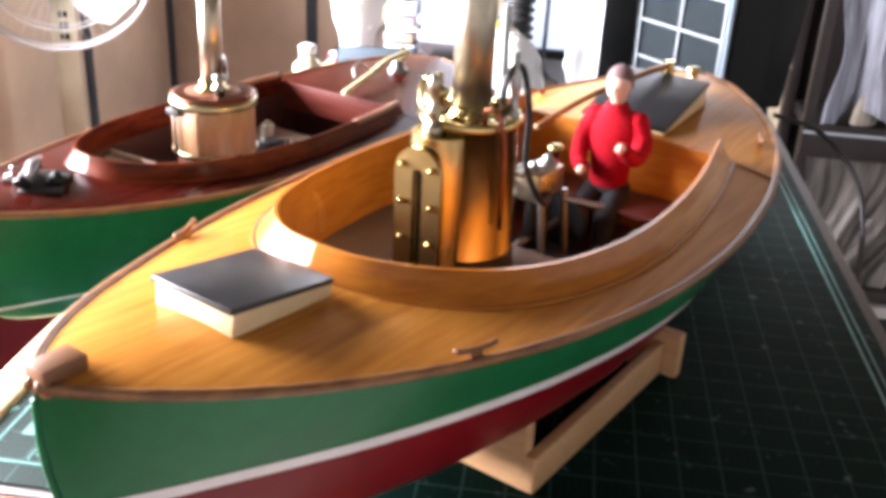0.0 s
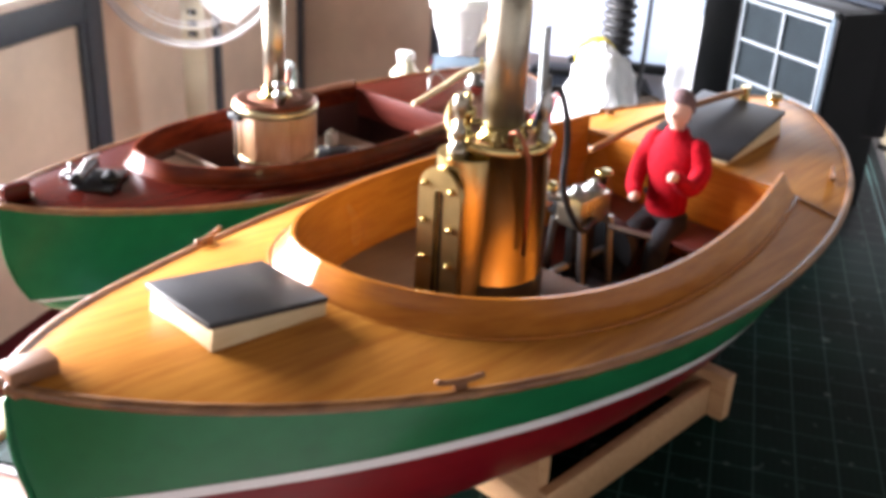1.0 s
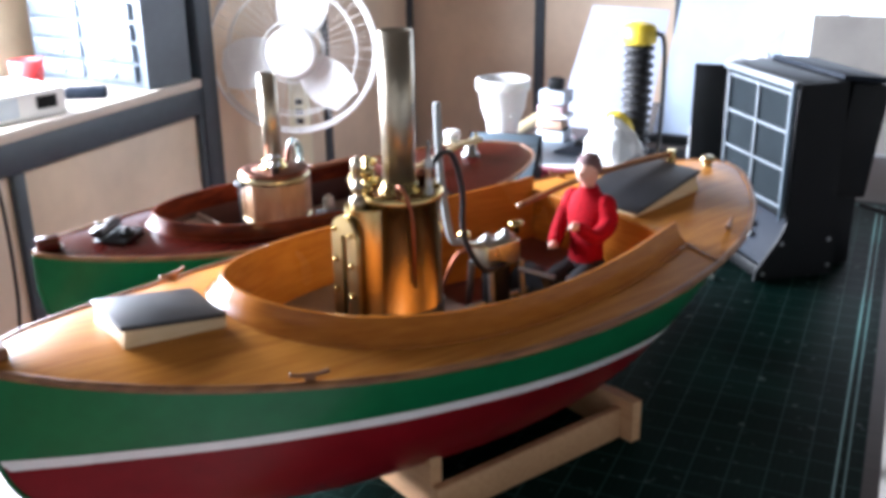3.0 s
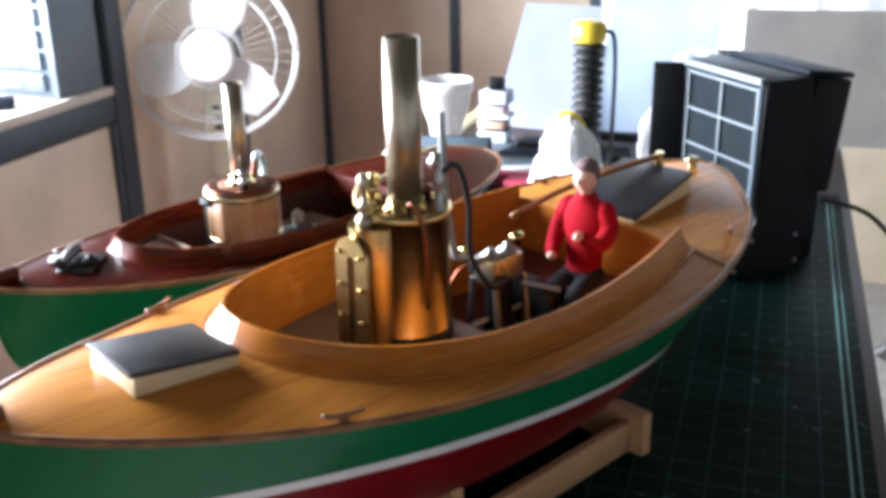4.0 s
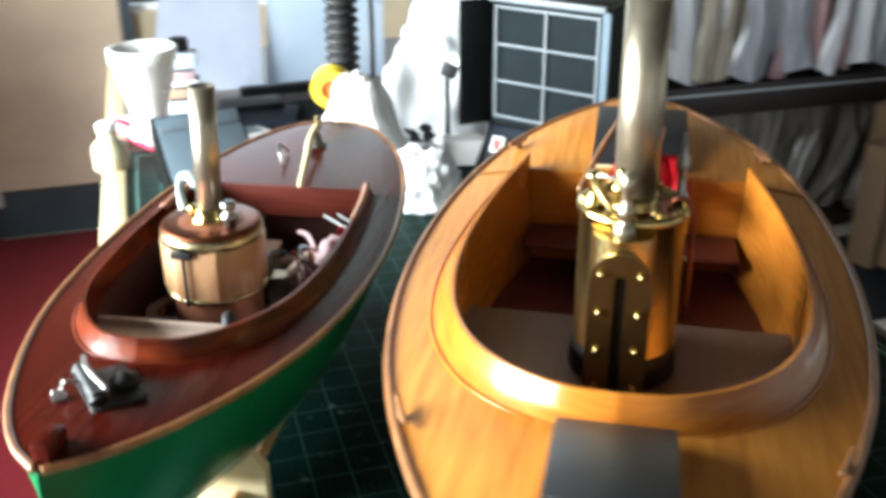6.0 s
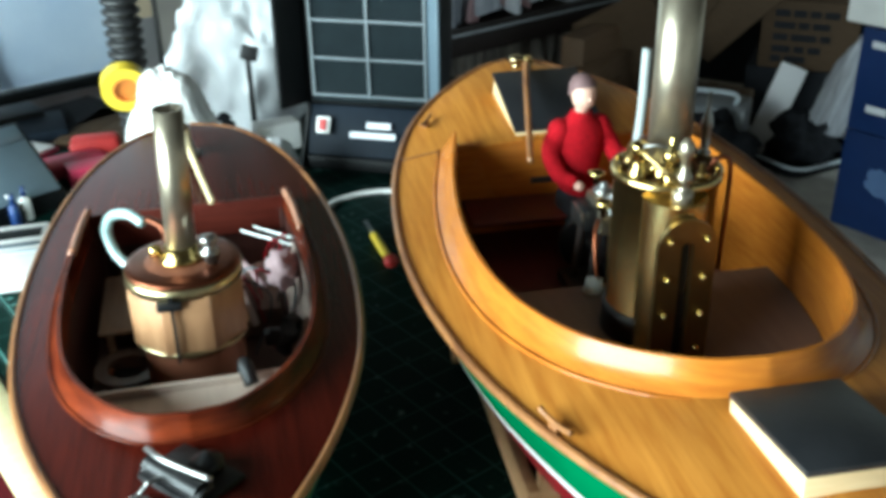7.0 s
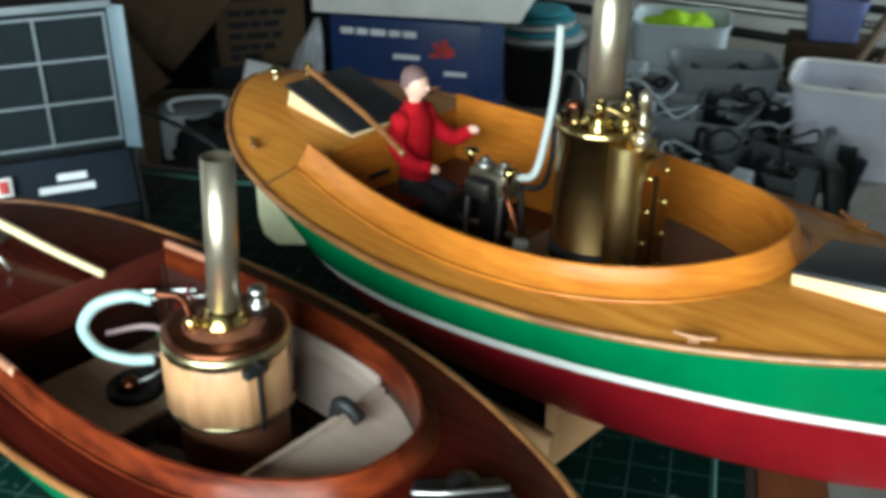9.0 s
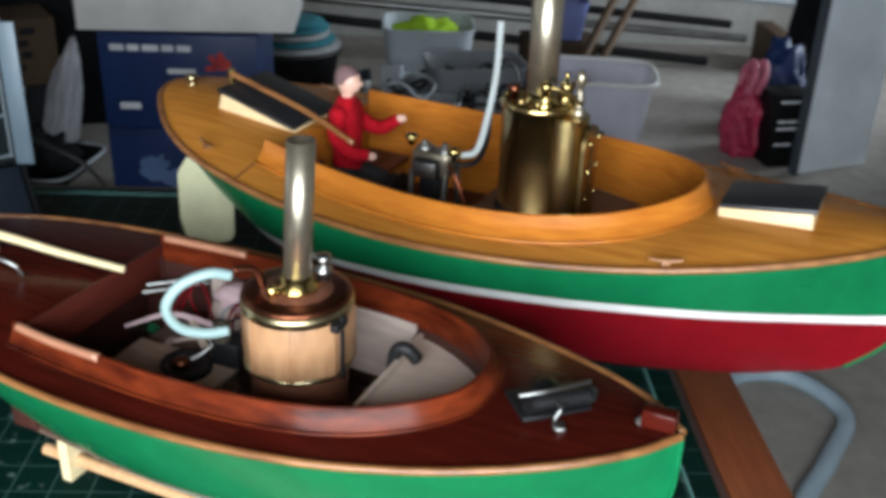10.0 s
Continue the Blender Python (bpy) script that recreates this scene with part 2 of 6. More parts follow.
grey_bag = material("grey_fabric_bag", (0.10, 0.105, 0.11), 0.85, grain=0.35, scale=20, bump=0.4)
red_bag = material("pink_red_bag", (0.5, 0.03, 0.09), 0.5, grain=0.35, scale=14, bump=0.2)
pink_bag = material("pale_pink_plastic", (0.62, 0.16, 0.24), 0.4, grain=0.25, scale=14, bump=0.2)
grey_panel = material("pale_grey_board", (0.50, 0.55, 0.60), 0.5, grain=0.08, scale=20, rough_var=0.1)
bag_white = material("cloudy_white_bag", (0.93, 0.95, 0.98), 0.22, grain=0.06, scale=20, bump=0.1, alpha=0.72)
film_pale = material("pale_drawing_film", (0.50, 0.52, 0.60), 0.4, dark=(0.40, 0.43, 0.53), scale=5, rough_var=0.1)
film_sky = material("bluish_white_film", (0.66, 0.74, 0.84), 0.3, dark=(0.50, 0.60, 0.74), scale=6, rough_var=0.1, bump=0.3, trans=0.2)
film_blue = material("greyish_drawing_film", (0.40, 0.37, 0.33), 0.4, dark=(0.28, 0.26, 0.24), scale=7, rough_var=0.1)
board_white = material("white_faced_board", (0.70, 0.76, 0.82), 0.45, grain=0.06, scale=20, rough_var=0.1)
cap_wood = material("pinkish_cap_wood", (0.42, 0.19, 0.11), 0.4, grain=0.25, scale=30, coat=0.2)
pink_tissue = material("pale_pink_tissue", (0.6, 0.42, 0.44), 0.8, grain=0.15, scale=30)
brass_dark = material("dark_gold_brass", (0.42, 0.30, 0.12), 0.3, 1.0, grain=0.35, scale=24, rough_var=0.14, bump=0.06)
brass_worn = material("worn_brass_plate", (0.50, 0.42, 0.24), 0.26, 1.0, grain=0.35, scale=20, stretch=(3, 3, 0.4), rough_var=0.14, bump=0.06)
pale_worktop = material("pale_worktop", (0.62, 0.55, 0.46), 0.45, grain=0.12, scale=20, rough_var=0.1)
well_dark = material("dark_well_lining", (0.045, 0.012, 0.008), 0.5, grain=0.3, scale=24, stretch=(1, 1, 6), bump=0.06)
tub_clear = material("clear_tub_plastic", (0.86, 0.85, 0.96), 0.18, grain=0.05, scale=20, alpha=0.55)
basket_blue = material("lavender_blue_basket", (0.17, 0.20, 0.44), 0.45, grain=0.2, scale=20)
orange_core = plain("orange_tape_core", (0.6, 0.2, 0.03), 0.6)
drawer_clear = material("frosted_drawer_plastic", (0.15, 0.18, 0.215), 0.35, grain=0.35, scale=12, trans=0.2, spec=0.3)
crate_grey = material("grey_crate_plastic", (0.23, 0.245, 0.265), 0.5, grain=0.2, scale=20, rough_var=0.1)
hose_blue = material("pale_blue_hose_plastic", (0.42, 0.53, 0.62), 0.42, grain=0.1, scale=30)
foot_tan = material("tan_fan_foot", (0.46, 0.30, 0.21), 0.5, grain=0.1, scale=30)
cleat_wood = material("dark_cleat_wood", (0.22, 0.085, 0.028), 0.45, grain=0.3, scale=40, bump=0.08)
wood_scrap = material("rough_timber", (0.12, 0.07, 0.035), 0.75, dark=(0.07, 0.04, 0.02), scale=20, stretch=(0.5, 6, 6), bump=0.15)
copper_dull = material("tarnished_copper", (0.34, 0.13, 0.07), 0.48, 0.6, dark=(0.16, 0.06, 0.035), scale=16, rough_var=0.15, bump=0.1)
pale_lining = material("pale_well_lining", (0.50, 0.40, 0.35), 0.5, dark=(0.33, 0.25, 0.21), scale=25, stretch=(2, 0.6, 4), bump=0.06)
tan_board = material("tan_engine_board", (0.42, 0.31, 0.235), 0.5, dark=(0.28, 0.19, 0.135), scale=25, stretch=(4, 0.7, 1), bump=0.06)
brown_sleeve = material("dark_brown_plastic_sleeve", (0.13, 0.115, 0.10), 0.3, dark=(0.022, 0.019, 0.017), scale=5, stretch=(4, 4, 0.7), trans=0.1, spread=0.35, spec=0.3)
glass = material("window_glass", (1, 1, 1), 0.02, trans=1.0)


def mat_print():
    """Cutting mat: green vinyl with a printed grid of one inch, a finer faint one, scratches and dust."""
    m = material("green_cutting_mat", (0.0009, 0.0135, 0.0098), 0.58, dark=(0.0005, 0.0075, 0.0055), scale=9, bump=0.05, rough_var=0.16)
    nt = m.node_tree
    b = nt.nodes["Principled BSDF"]
    b.inputs["Specular IOR Level"].default_value = 0.05
    src = b.inputs["Base Color"].links[0].from_socket
    co = nt.nodes.new("ShaderNodeTexCoord")
    sep = nt.nodes.new("ShaderNodeSeparateXYZ")
    nt.links.new(co.outputs["Object"], sep.inputs[0])

    def lines(step, half):
        got = []
        for axis in ("X", "Y"):
            a = nt.nodes.new("ShaderNodeMath")
            a.operation, a.inputs[1].default_value = "PINGPONG", step / 2
            nt.links.new(sep.outputs[axis], a.inputs[0])
            c = nt.nodes.new("ShaderNodeMath")
            c.operation, c.inputs[1].default_value = "LESS_THAN", half
            nt.links.new(a.outputs[0], c.inputs[0])
            got.append(c)
        mx = nt.nodes.new("ShaderNodeMath")
        mx.operation = "MAXIMUM"
        nt.links.new(got[0].outputs[0], mx.inputs[0])
        nt.links.new(got[1].outputs[0], mx.inputs[1])
        return mx

    for step, half, weight in ((0.0254, 0.0006, 0.08), (0.00508, 0.00015, 0.02)):
        g = lines(step, half)
        f = nt.nodes.new("ShaderNodeMath")
        f.operation, f.inputs[1].default_value = "MULTIPLY", weight
        nt.links.new(g.outputs[0], f.inputs[0])
        mix = nt.nodes.new("ShaderNodeMix")
        mix.data_type = "RGBA"
        mix.inputs["B"].default_value = (0.30, 0.55, 0.50, 1)
        nt.links.new(f.outputs[0], mix.inputs["Factor"])
        nt.links.new(src, mix.inputs["A"])
        src = mix.outputs["Result"]
    vor = nt.nodes.new("ShaderNodeTexNoise")
    vor.inputs["Scale"].default_value, vor.inputs["Detail"].default_value = 85, 9
    nt.links.new(co.outputs["Object"], vor.inputs["Vector"])
    cut = nt.nodes.new("ShaderNodeMapRange")
    cut.inputs["From Min"].default_value, cut.inputs["From Max"].default_value, cut.inputs["To Max"].default_value = 0.64, 0.76, 0.3
    nt.links.new(vor.outputs["Fac"], cut.inputs[0])
    mix = nt.nodes.new("ShaderNodeMix")
    mix.data_type = "RGBA"
    mix.inputs["B"].default_value = (0.34, 0.46, 0.43, 1)
    nt.links.new(cut.outputs[0], mix.inputs["Factor"])
    nt.links.new(src, mix.inputs["A"])
    nt.links.new(mix.outputs["Result"], b.inputs["Base Color"])
    return m


mat_green = mat_print()
mat_print_pale = plain("pale_mat_print", (0.13, 0.33, 0.30), 0.5)

# ---- mesh helpers ----


def smooth(bm, limit=40):
    for f in bm.faces:
        f.smooth = True
    for e in bm.edges:
        if len(e.link_faces) == 2 and e.calc_face_angle(0) > radians(limit):
            e.smooth = False


def part(name, bm, mat, parent=None, label="", limit=40):
    """Links a bmesh as one mesh object, under its thing or part."""
    smooth(bm, limit)
    bmesh.ops.scale(bm, vec=(K, K, K), verts=bm.verts)
    me = bpy.data.meshes.new(name)
    bm.to_mesh(me)
    bm.free()
    for m in (mat if isinstance(mat, (list, tuple)) else [mat]):
        me.materials.append(m)
    ob = new(name, me)
    if parent is not None:
        ob.parent = parent
    if label:
        ob["label"] = label
    return ob


def thing(name, label, category, m=None, group="", kind=""):
    ob = new(name)
    ob.empty_display_size = 0.05
    if m is not None:
        ob.matrix_world = m
    return tagged(ob, label, category, group, kind)


def box(bm, c, s, rot=None, bevel=0.0, slot=0):
    m = Matrix.Translation(c) @ (rot if rot is not None else Matrix.Identity(4)) @ Matrix.Diagonal((s[0], s[1], s[2], 1))
    made = bmesh.ops.create_cube(bm, size=1.0, matrix=m)["verts"]
    faces = {f for v in made for f in v.link_faces}
    if bevel:
        edges = {e for v in made for e in v.link_edges}
        out = bmesh.ops.bevel(bm, geom=list(edges), offset=bevel, segments=2, affect="EDGES", profile=0.5)
        faces = {f for f in faces if f.is_valid} | set(out["faces"])
    for f in faces:
        f.material_index = slot
    return bm


def boxed(c, s, rot=None, bevel=0.0):
    return box(bmesh.new(), c, s, rot, bevel)


def cyl(bm, a, b, r0, r1=None, seg=20, slot=0, caps=True):
    a, b = Vector(a), Vector(b)
    d = b - a
    q = d.to_track_quat("Z", "Y").to_matrix().to_4x4()
    m = Matrix.Translation((a + b) / 2) @ q
    made = bmesh.ops.create_cone(bm, cap_ends=caps, segments=seg, radius1=r0, radius2=r0 if r1 is None else r1, depth=d.length, matrix=m)["verts"]
    for f in {f for v in made for f in v.link_faces}:
        f.material_index = slot
    return bm


def ball(bm, c, r, scale=(1, 1, 1), seg=14, slot=0, rot=None):
    m = Matrix.Translation(c) @ (rot if rot is not None else Matrix.Identity(4)) @ Matrix.Diagonal((*scale, 1))
    made = bmesh.ops.create_uvsphere(bm, u_segments=seg, v_segments=max(seg * 2 // 3, 6), radius=r, matrix=m)["verts"]
    for f in {f for v in made for f in v.link_faces}:
        f.material_index = slot
    return bm


def lathe(bm, rings, seg=28, centre=(0, 0, 0), slot=0):
    """Turned shape from (radius, height) pairs."""
    cx, cy, cz = centre
    rows = []
    for r, z in rings:
        rows.append([bm.verts.new((cx + r * math.cos(2 * math.pi * i / seg), cy + r * math.sin(2 * math.pi * i / seg), cz + z)) for i in range(seg)])
    for p, q in zip(rows, rows[1:]):
        for i in range(seg):
            f = bm.faces.new((p[i], p[(i + 1) % seg], q[(i + 1) % seg], q[i]))
            f.material_index = slot
    for row, flip in ((rows[0], True), (rows[-1], False)):
        f = bm.faces.new(row[::-1] if flip else row)
        f.material_index = slot
    return bm


def spline(points, n=8):
    """Catmull-Rom through the points."""
    p = [Vector(q) for q in points]
    p = [2 * p[0] - p[1]] + p + [2 * p[-1] - p[-2]]
    out = []
    for i in range(1, len(p) - 2):
        a, b, c, d = p[i - 1:i + 3]
        for k in range(n):
            t = k / n
            out.append(0.5 * (2 * b + (c - a) * t + (2 * a - 5 * b + 4 * c - d) * t * t + (3 * b - a - 3 * c + d) * t ** 3))
    return out + [p[-2]]


def sweep(bm, points, r, seg=10, n=8, slot=0, closed=False):
    """A round bar or hose along a smooth line. r: one radius, or a pair for start and end."""
    pts = spline(points, n) if n > 1 else [Vector(q) for q in points]
    r0, r1 = (r, r) if isinstance(r, (int, float)) else r
    rows, up = [], Vector((0.13, 0.21, 0.97)).normalized()
    for i, p in enumerate(pts):
        d = (pts[min(i + 1, len(pts) - 1)] - pts[max(i - 1, 0)]).normalized()
        x = d.cross(up)
        if x.length < 1e-3:
            x = d.cross(Vector((1, 0, 0)))
        x.normalize()
        up = x.cross(d).normalized()
        rr = r0 + (r1 - r0) * i / max(len(pts) - 1, 1)
        rows.append([bm.verts.new(p + rr * (math.cos(2 * math.pi * k / seg) * x + math.sin(2 * math.pi * k / seg) * up)) for k in range(seg)])
    for p, q in zip(rows, rows[1:]):
        for k in range(seg):
            bm.faces.new((p[k], p[(k + 1) % seg], q[(k + 1) % seg], q[k])).material_index = slot
    bm.faces.new(rows[0][::-1]).material_index = slot
    bm.faces.new(rows[-1]).material_index = slot
    return bm


def sheet(rows, thick=0.0, closed=False):
    """A grid of points as a surface; with a thickness it gets a back and a rim."""
    bm = bmesh.new()
    vs = [[bm.verts.new(p) for p in row] for row in rows]
    for a, b in zip(vs, vs[1:]):
        n = len(a)
        for i in range(n if closed else n - 1):
            try:
                bm.faces.new((a[i], a[(i + 1) % n], b[(i + 1) % n], b[i]))
            except ValueError:
                pass
    bmesh.ops.remove_doubles(bm, verts=bm.verts, dist=1e-6)
    bmesh.ops.recalc_face_normals(bm, faces=bm.faces)
    if thick:
        bmesh.ops.solidify(bm, geom=list(bm.faces), thickness=thick)
    return bm


def interp(table, y):
    """Smooth value from (y, value) pairs."""
    if y <= table[0][0]:
        return table[0][1]
    for i in range(len(table) - 1):
        (a, p), (b, q) = table[i], table[i + 1]
        if y <= b:
            t = (y - a) / (b - a)
            m0 = (q - table[i - 1][1]) / (b - table[i - 1][0]) if i else (q - p) / (b - a)
            m1 = (table[i + 2][1] - p) / (table[i + 2][0] - a) if i + 2 < len(table) else (q - p) / (b - a)
            h = b - a
            return (2 * t ** 3 - 3 * t * t + 1) * p + (t ** 3 - 2 * t * t + t) * h * m0 + (-2 * t ** 3 + 3 * t * t) * q + (t ** 3 - t * t) * h * m1
    return table[-1][1]


def text_bars(parent, name, u0, z0, widths, h, mat, y):
    """Plain bars for writing that cannot be read, on a face that looks along -y."""
    x = u0
    for w in widths:
        part(name, boxed((x + w / 2, y, z0), (w, 0.002, h)), mat, parent)
        x += w + h * 0.5

# ---- the room ----
WALL_V, WALL_U, END_U, NEAR_V, TOP = 3.95, -2.62, 6.6, -4.2, 4.1


def wall_run(name, a, b, z0, z1, thick, mat, label, holes=()):
    """An upright wall from a to b (u, v), with openings given as (from, to, bottom, top) along it."""
    (u0, v0), (u1, v1) = a, b
    length = math.hypot(u1 - u0, v1 - v0)
    turn = math.degrees(math.atan2(v1 - v0, u1 - u0))
    bm = bmesh.new()
    xs = sorted({0.0, length, *[h[0] for h in holes], *[h[1] for h in holes]})
    for x0, x1 in zip(xs, xs[1:]):
        spans = [(z0, z1)]
        for h in holes:
            if h[0] <= x0 and x1 <= h[1]:
                spans = [(z0, h[2]), (h[3], z1)]
        for p, q in spans:
            if q - p > 1e-4:
                box(bm, ((x0 + x1) / 2, thick / 2, (p + q) / 2), (x1 - x0, thick, q - p))
    bmesh.ops.remove_doubles(bm, verts=bm.verts, dist=1e-5)
    ob = part(name, bm, mat)
    ob.matrix_world = room(u0, v0, 0, turn)
    return tagged(ob, label, "wall", kind="structure")


def window(name, u, v, turn, w, h, z, frame_mat):
    win = thing(name, "white framed window with daylight behind it", "window", room(u, v, z, turn), kind="structure")
    for i, (c, s) in enumerate((((0, 0, h / 2), (w, 0.06, 0.05)), ((0, 0, -h / 2), (w, 0.06, 0.05)), ((-w / 2, 0, 0), (0.05, 0.06, h)),
                                ((w / 2, 0, 0), (0.05, 0.06, h)), ((0, 0.003, 0), (0.04, 0.05, h)))):
        part("frame_bar", boxed(c, s, bevel=0.006), frame_mat, win)
    for sx in (-1, 1):
        pane = part("pane", boxed((sx * w / 4, 0.01, 0), (w / 2 - 0.05, 0.006, h - 0.06)), glass, win)
        pane.visible_shadow = False
    return win


wall_run("wall_north", (WALL_U, WALL_V), (END_U, WALL_V), 0, TOP, 0.15, wall_paint, "cream painted back wall with a window", [(2.1, 3.6, 1.0, 3.2)])
wall_run("wall_west", (WALL_U, NEAR_V), (WALL_U, WALL_V), 0, TOP, 0.15, wall_paint, "cream painted side wall with a wide window", [(3.54, 5.76, 1.22, 2.8)])
wall_run("wall_east", (END_U, WALL_V), (END_U, NEAR_V), 0, TOP, 0.15, wall_grey, "grey rendered wall at the store end")
wall_run("wall_south", (END_U, NEAR_V), (WALL_U, NEAR_V), 0, TOP, 0.15, wall_grey, "pale grey rendered wall with an open doorway", [(0.4, 2.2, 0.0, 3.5)])
door_frame = thing("door_1", "open doorway with a white timber frame", "door", room(5.3, NEAR_V + 0.02, 0), kind="structure")
for c, sz in (((-0.88, 0, 1.74), (0.06, 0.2, 3.48)), ((0.88, 0, 1.74), (0.06, 0.2, 3.48)), ((0, 0, 3.47), (1.7, 0.2, 0.06))):
    part("frame_bar", boxed(c, sz, bevel=0.006), white_plastic, door_frame)
window("window_1", 0.23, WALL_V + 0.07, 0, 1.5, 2.2, 2.1, white_plastic)
window("window_2", WALL_U - 0.07, 0.45, 90, 2.2, 1.58, 2.01, white_plastic)
fl = part("floor", boxed(((WALL_U + END_U) / 2, (WALL_V + NEAR_V) / 2, -0.05), (END_U - WALL_U + 0.3, WALL_V - NEAR_V + 0.3, 0.1)), concrete)
fl.matrix_world = room(0, 0, 0)
tagged(fl, "grey concrete floor with worn patches", "floor", kind="structure")
# ceiling out of view; its dark colour holds down the bounced light
ce = part("ceiling", boxed(((WALL_U + END_U) / 2, (WALL_V + NEAR_V) / 2, TOP + 0.05), (END_U - WALL_U + 0.3, WALL_V - NEAR_V + 0.3, 0.1)), ceil_paint)
ce.matrix_world = room(0, 0, 0)
tagged(ce, "unseen ceiling, kept dark to cut bounced light", "ceiling", kind="structure")
rug = part("carpet", boxed((-1.25, 0.72, 0.006), (2.3, 6.3, 0.012), bevel=0.004), carpet)
rug.matrix_world = room(0, 0, 0)
tagged(rug, "dark red carpet on the floor beside the table", "carpet", kind="structure")


def cupboard(name, u, v, turn, widths, z0, z1, label, depth=0.04, rail=True):
    """A run of flat beige cupboard doors between dark uprights."""
    c = thing(name, label, "cupboard", room(u, v, 0, turn), group="fitted cupboards")
    x = 0.0
    total = sum(widths) + 0.05 * (len(widths) + 1)
    for i, w in enumerate(widths):
        part("upright", boxed((x + 0.025, 0, (z0 + z1) / 2), (0.05, depth + 0.015, z1 - z0), bevel=0.003), frame_dark, c)
        x += 0.05
        part("door", boxed((x + w / 2, 0.006, (z0 + z1) / 2 + 0.1), (w - 0.004, depth, z1 - z0 - 0.26), bevel=0.004), panel_beige, c)
        x += w
    part("upright", boxed((x + 0.025, 0, (z0 + z1) / 2), (0.05, depth + 0.015, z1 - z0), bevel=0.003), frame_dark, c)
    part("plinth", boxed((total / 2, 0.012, z0 + 0.11), (total, depth - 0.01, 0.22)), frame_dark, c)
    return c


wardrobe = cupboard("wardrobe", -1.98, WALL_V - 0.03, 0, [0.70, 0.66], 0, 3.6, "tall beige cupboard doors between dark slate uprights")
part("plinth_board", boxed((0.65, -0.012, 0.2), (0.36, 0.012, 0.09), bevel=0.003), white_plastic, wardrobe, "pale board on the plinth")
cupboard("tall_cupboard", -1.95, 2.12, 90, [0.80, 0.83], 0, 3.6, "tall beige cupboard doors along the side wall", depth=0.04)
counter = thing("side_counter", "slate framed side counter with beige lower doors", "counter", room(-1.95, -1.6, 0, 90), group="fitted cupboards")
part("worktop", boxed((1.85, 0.31, T - 0.025), (3.7, 0.68, 0.035), bevel=0.004), pale_worktop, counter)
part("rail", boxed((1.85, 0.0, T - 0.093), (3.7, 0.055, 0.10), bevel=0.004), frame_dark, counter)
for i in range(5):
    part("upright", boxed((0.03 + i * 0.91, 0, (T - 0.145) / 2), (0.045, 0.05, T - 0.145), bevel=0.003), frame_dark, counter)
    if i < 4:
        part("door", boxed((0.03 + (i + 0.5) * 0.91, 0.008, (T - 0.145) / 2 + 0.05), (0.86, 0.03, T - 0.26), bevel=0.004), panel_beige, counter)
part("corner_post", boxed((3.7, 0.0, 1.8), (0.06, 0.07, 3.6), bevel=0.003), frame_dark, counter)

# ---- the work table and its mat ----
table = thing("work_table", "large work table with a wooden edge plank", "table", room(0, 0, 0))
TL, TR, TF, TB = -0.475, 0.545, -0.203, 2.25
part("top_board", boxed(((TL + TR) / 2, (TF + TB) / 2, T - 0.022), (TR - TL, TB - TF, 0.036), bevel=0.003), table_dark, table)
part("edge_plank", boxed(((TL + TR) / 2, TF - 0.038, T - 0.028), (TR - TL + 0.02, 0.074, 0.05), bevel=0.005), table_wood, table, "reddish brown edge plank")
part("side_strip", boxed((TL - 0.022, (TF + TB) / 2, T - 0.02), (0.044, TB - TF, 0.05), bevel=0.005), cradle_wood, table, "pale yellowish side strip")
part("apron", boxed(((TL + TR) / 2, TF + 0.06, T - 0.1), (TR - TL - 0.1, 0.025, 0.1)), table_wood, table)
for u in (TL + 0.07, TR - 0.07):
    for v in (TF + 0.08, TB - 0.08):
        part("leg", boxed((u, v, (T - 0.04) / 2), (0.075, 0.075, T - 0.04), bevel=0.006), table_wood, table)

cmat = part("cutting_mat", boxed((0.047, 0.036, 0), (0.996, 1.545, 0.003), bevel=0.001), mat_green)
cmat.matrix_world = room(-0.02, 0.545, T - 0.0025)
tagged(cmat, "scratched green cutting mat with a pale printed grid", "cutting mat")
for x in (-0.435, 0.515):
    part("print_line", boxed((x, 0.036, 0.0017), (0.0025, 1.47, 0.0006)), mat_print_pale, cmat)
    part("print_line", boxed((x + (0.045 if x < 0 else 0.011), 0.036, 0.0017), (0.0015, 1.47, 0.0006)), mat_print_pale, cmat)
for y in (-0.705, 0.775):
    part("print_line", boxed((0.04, y, 0.0019), (0.95, 0.0025, 0.0006)), mat_print_pale, cmat)
tick = None
for k in range(56):
    y = -0.69 + k * 0.0219
    if tick is None:
        tick = part("print_tick", boxed((0, 0, 0.0017), (0.008, 0.003, 0.0006)), mat_print_pale, cmat)
        tick.matrix_local = shift(-0.382, y, 0)
    else:
        o = new("print_tick", tick.data)
        o.parent = cmat
        o.matrix_local = shift(-0.382, y, 0)
part("print_ruler", boxed((-0.410, -0.36, 0.0017), (0.016, 0.6, 0.0006)), mat_print_pale, cmat)
for y in (-0.62, -0.575, -0.53, -0.485, -0.44, -0.395, -0.35):
    bm = bmesh.new()
    cyl(bm, (-0.45, y, 0.0014), (-0.45, y, 0.002), 0.007, seg=3)
    part("print_mark", bm, mat_print_pale, cmat)
for x, y, w, h in ((-0.345, -0.522, 0.018, 0.05), (-0.322, -0.522, 0.014, 0.055), (-0.295, -0.505, 0.03, 0.012), (-0.292, -0.53, 0.036, 0.016), (-0.258, -0.515, 0.02, 0.046), (-0.225, -0.52, 0.03, 0.05)):
    part("print_bar", boxed((x, y, 0.0017), (w, h, 0.0006)), mat_print_pale, cmat)

# ---- boats ----


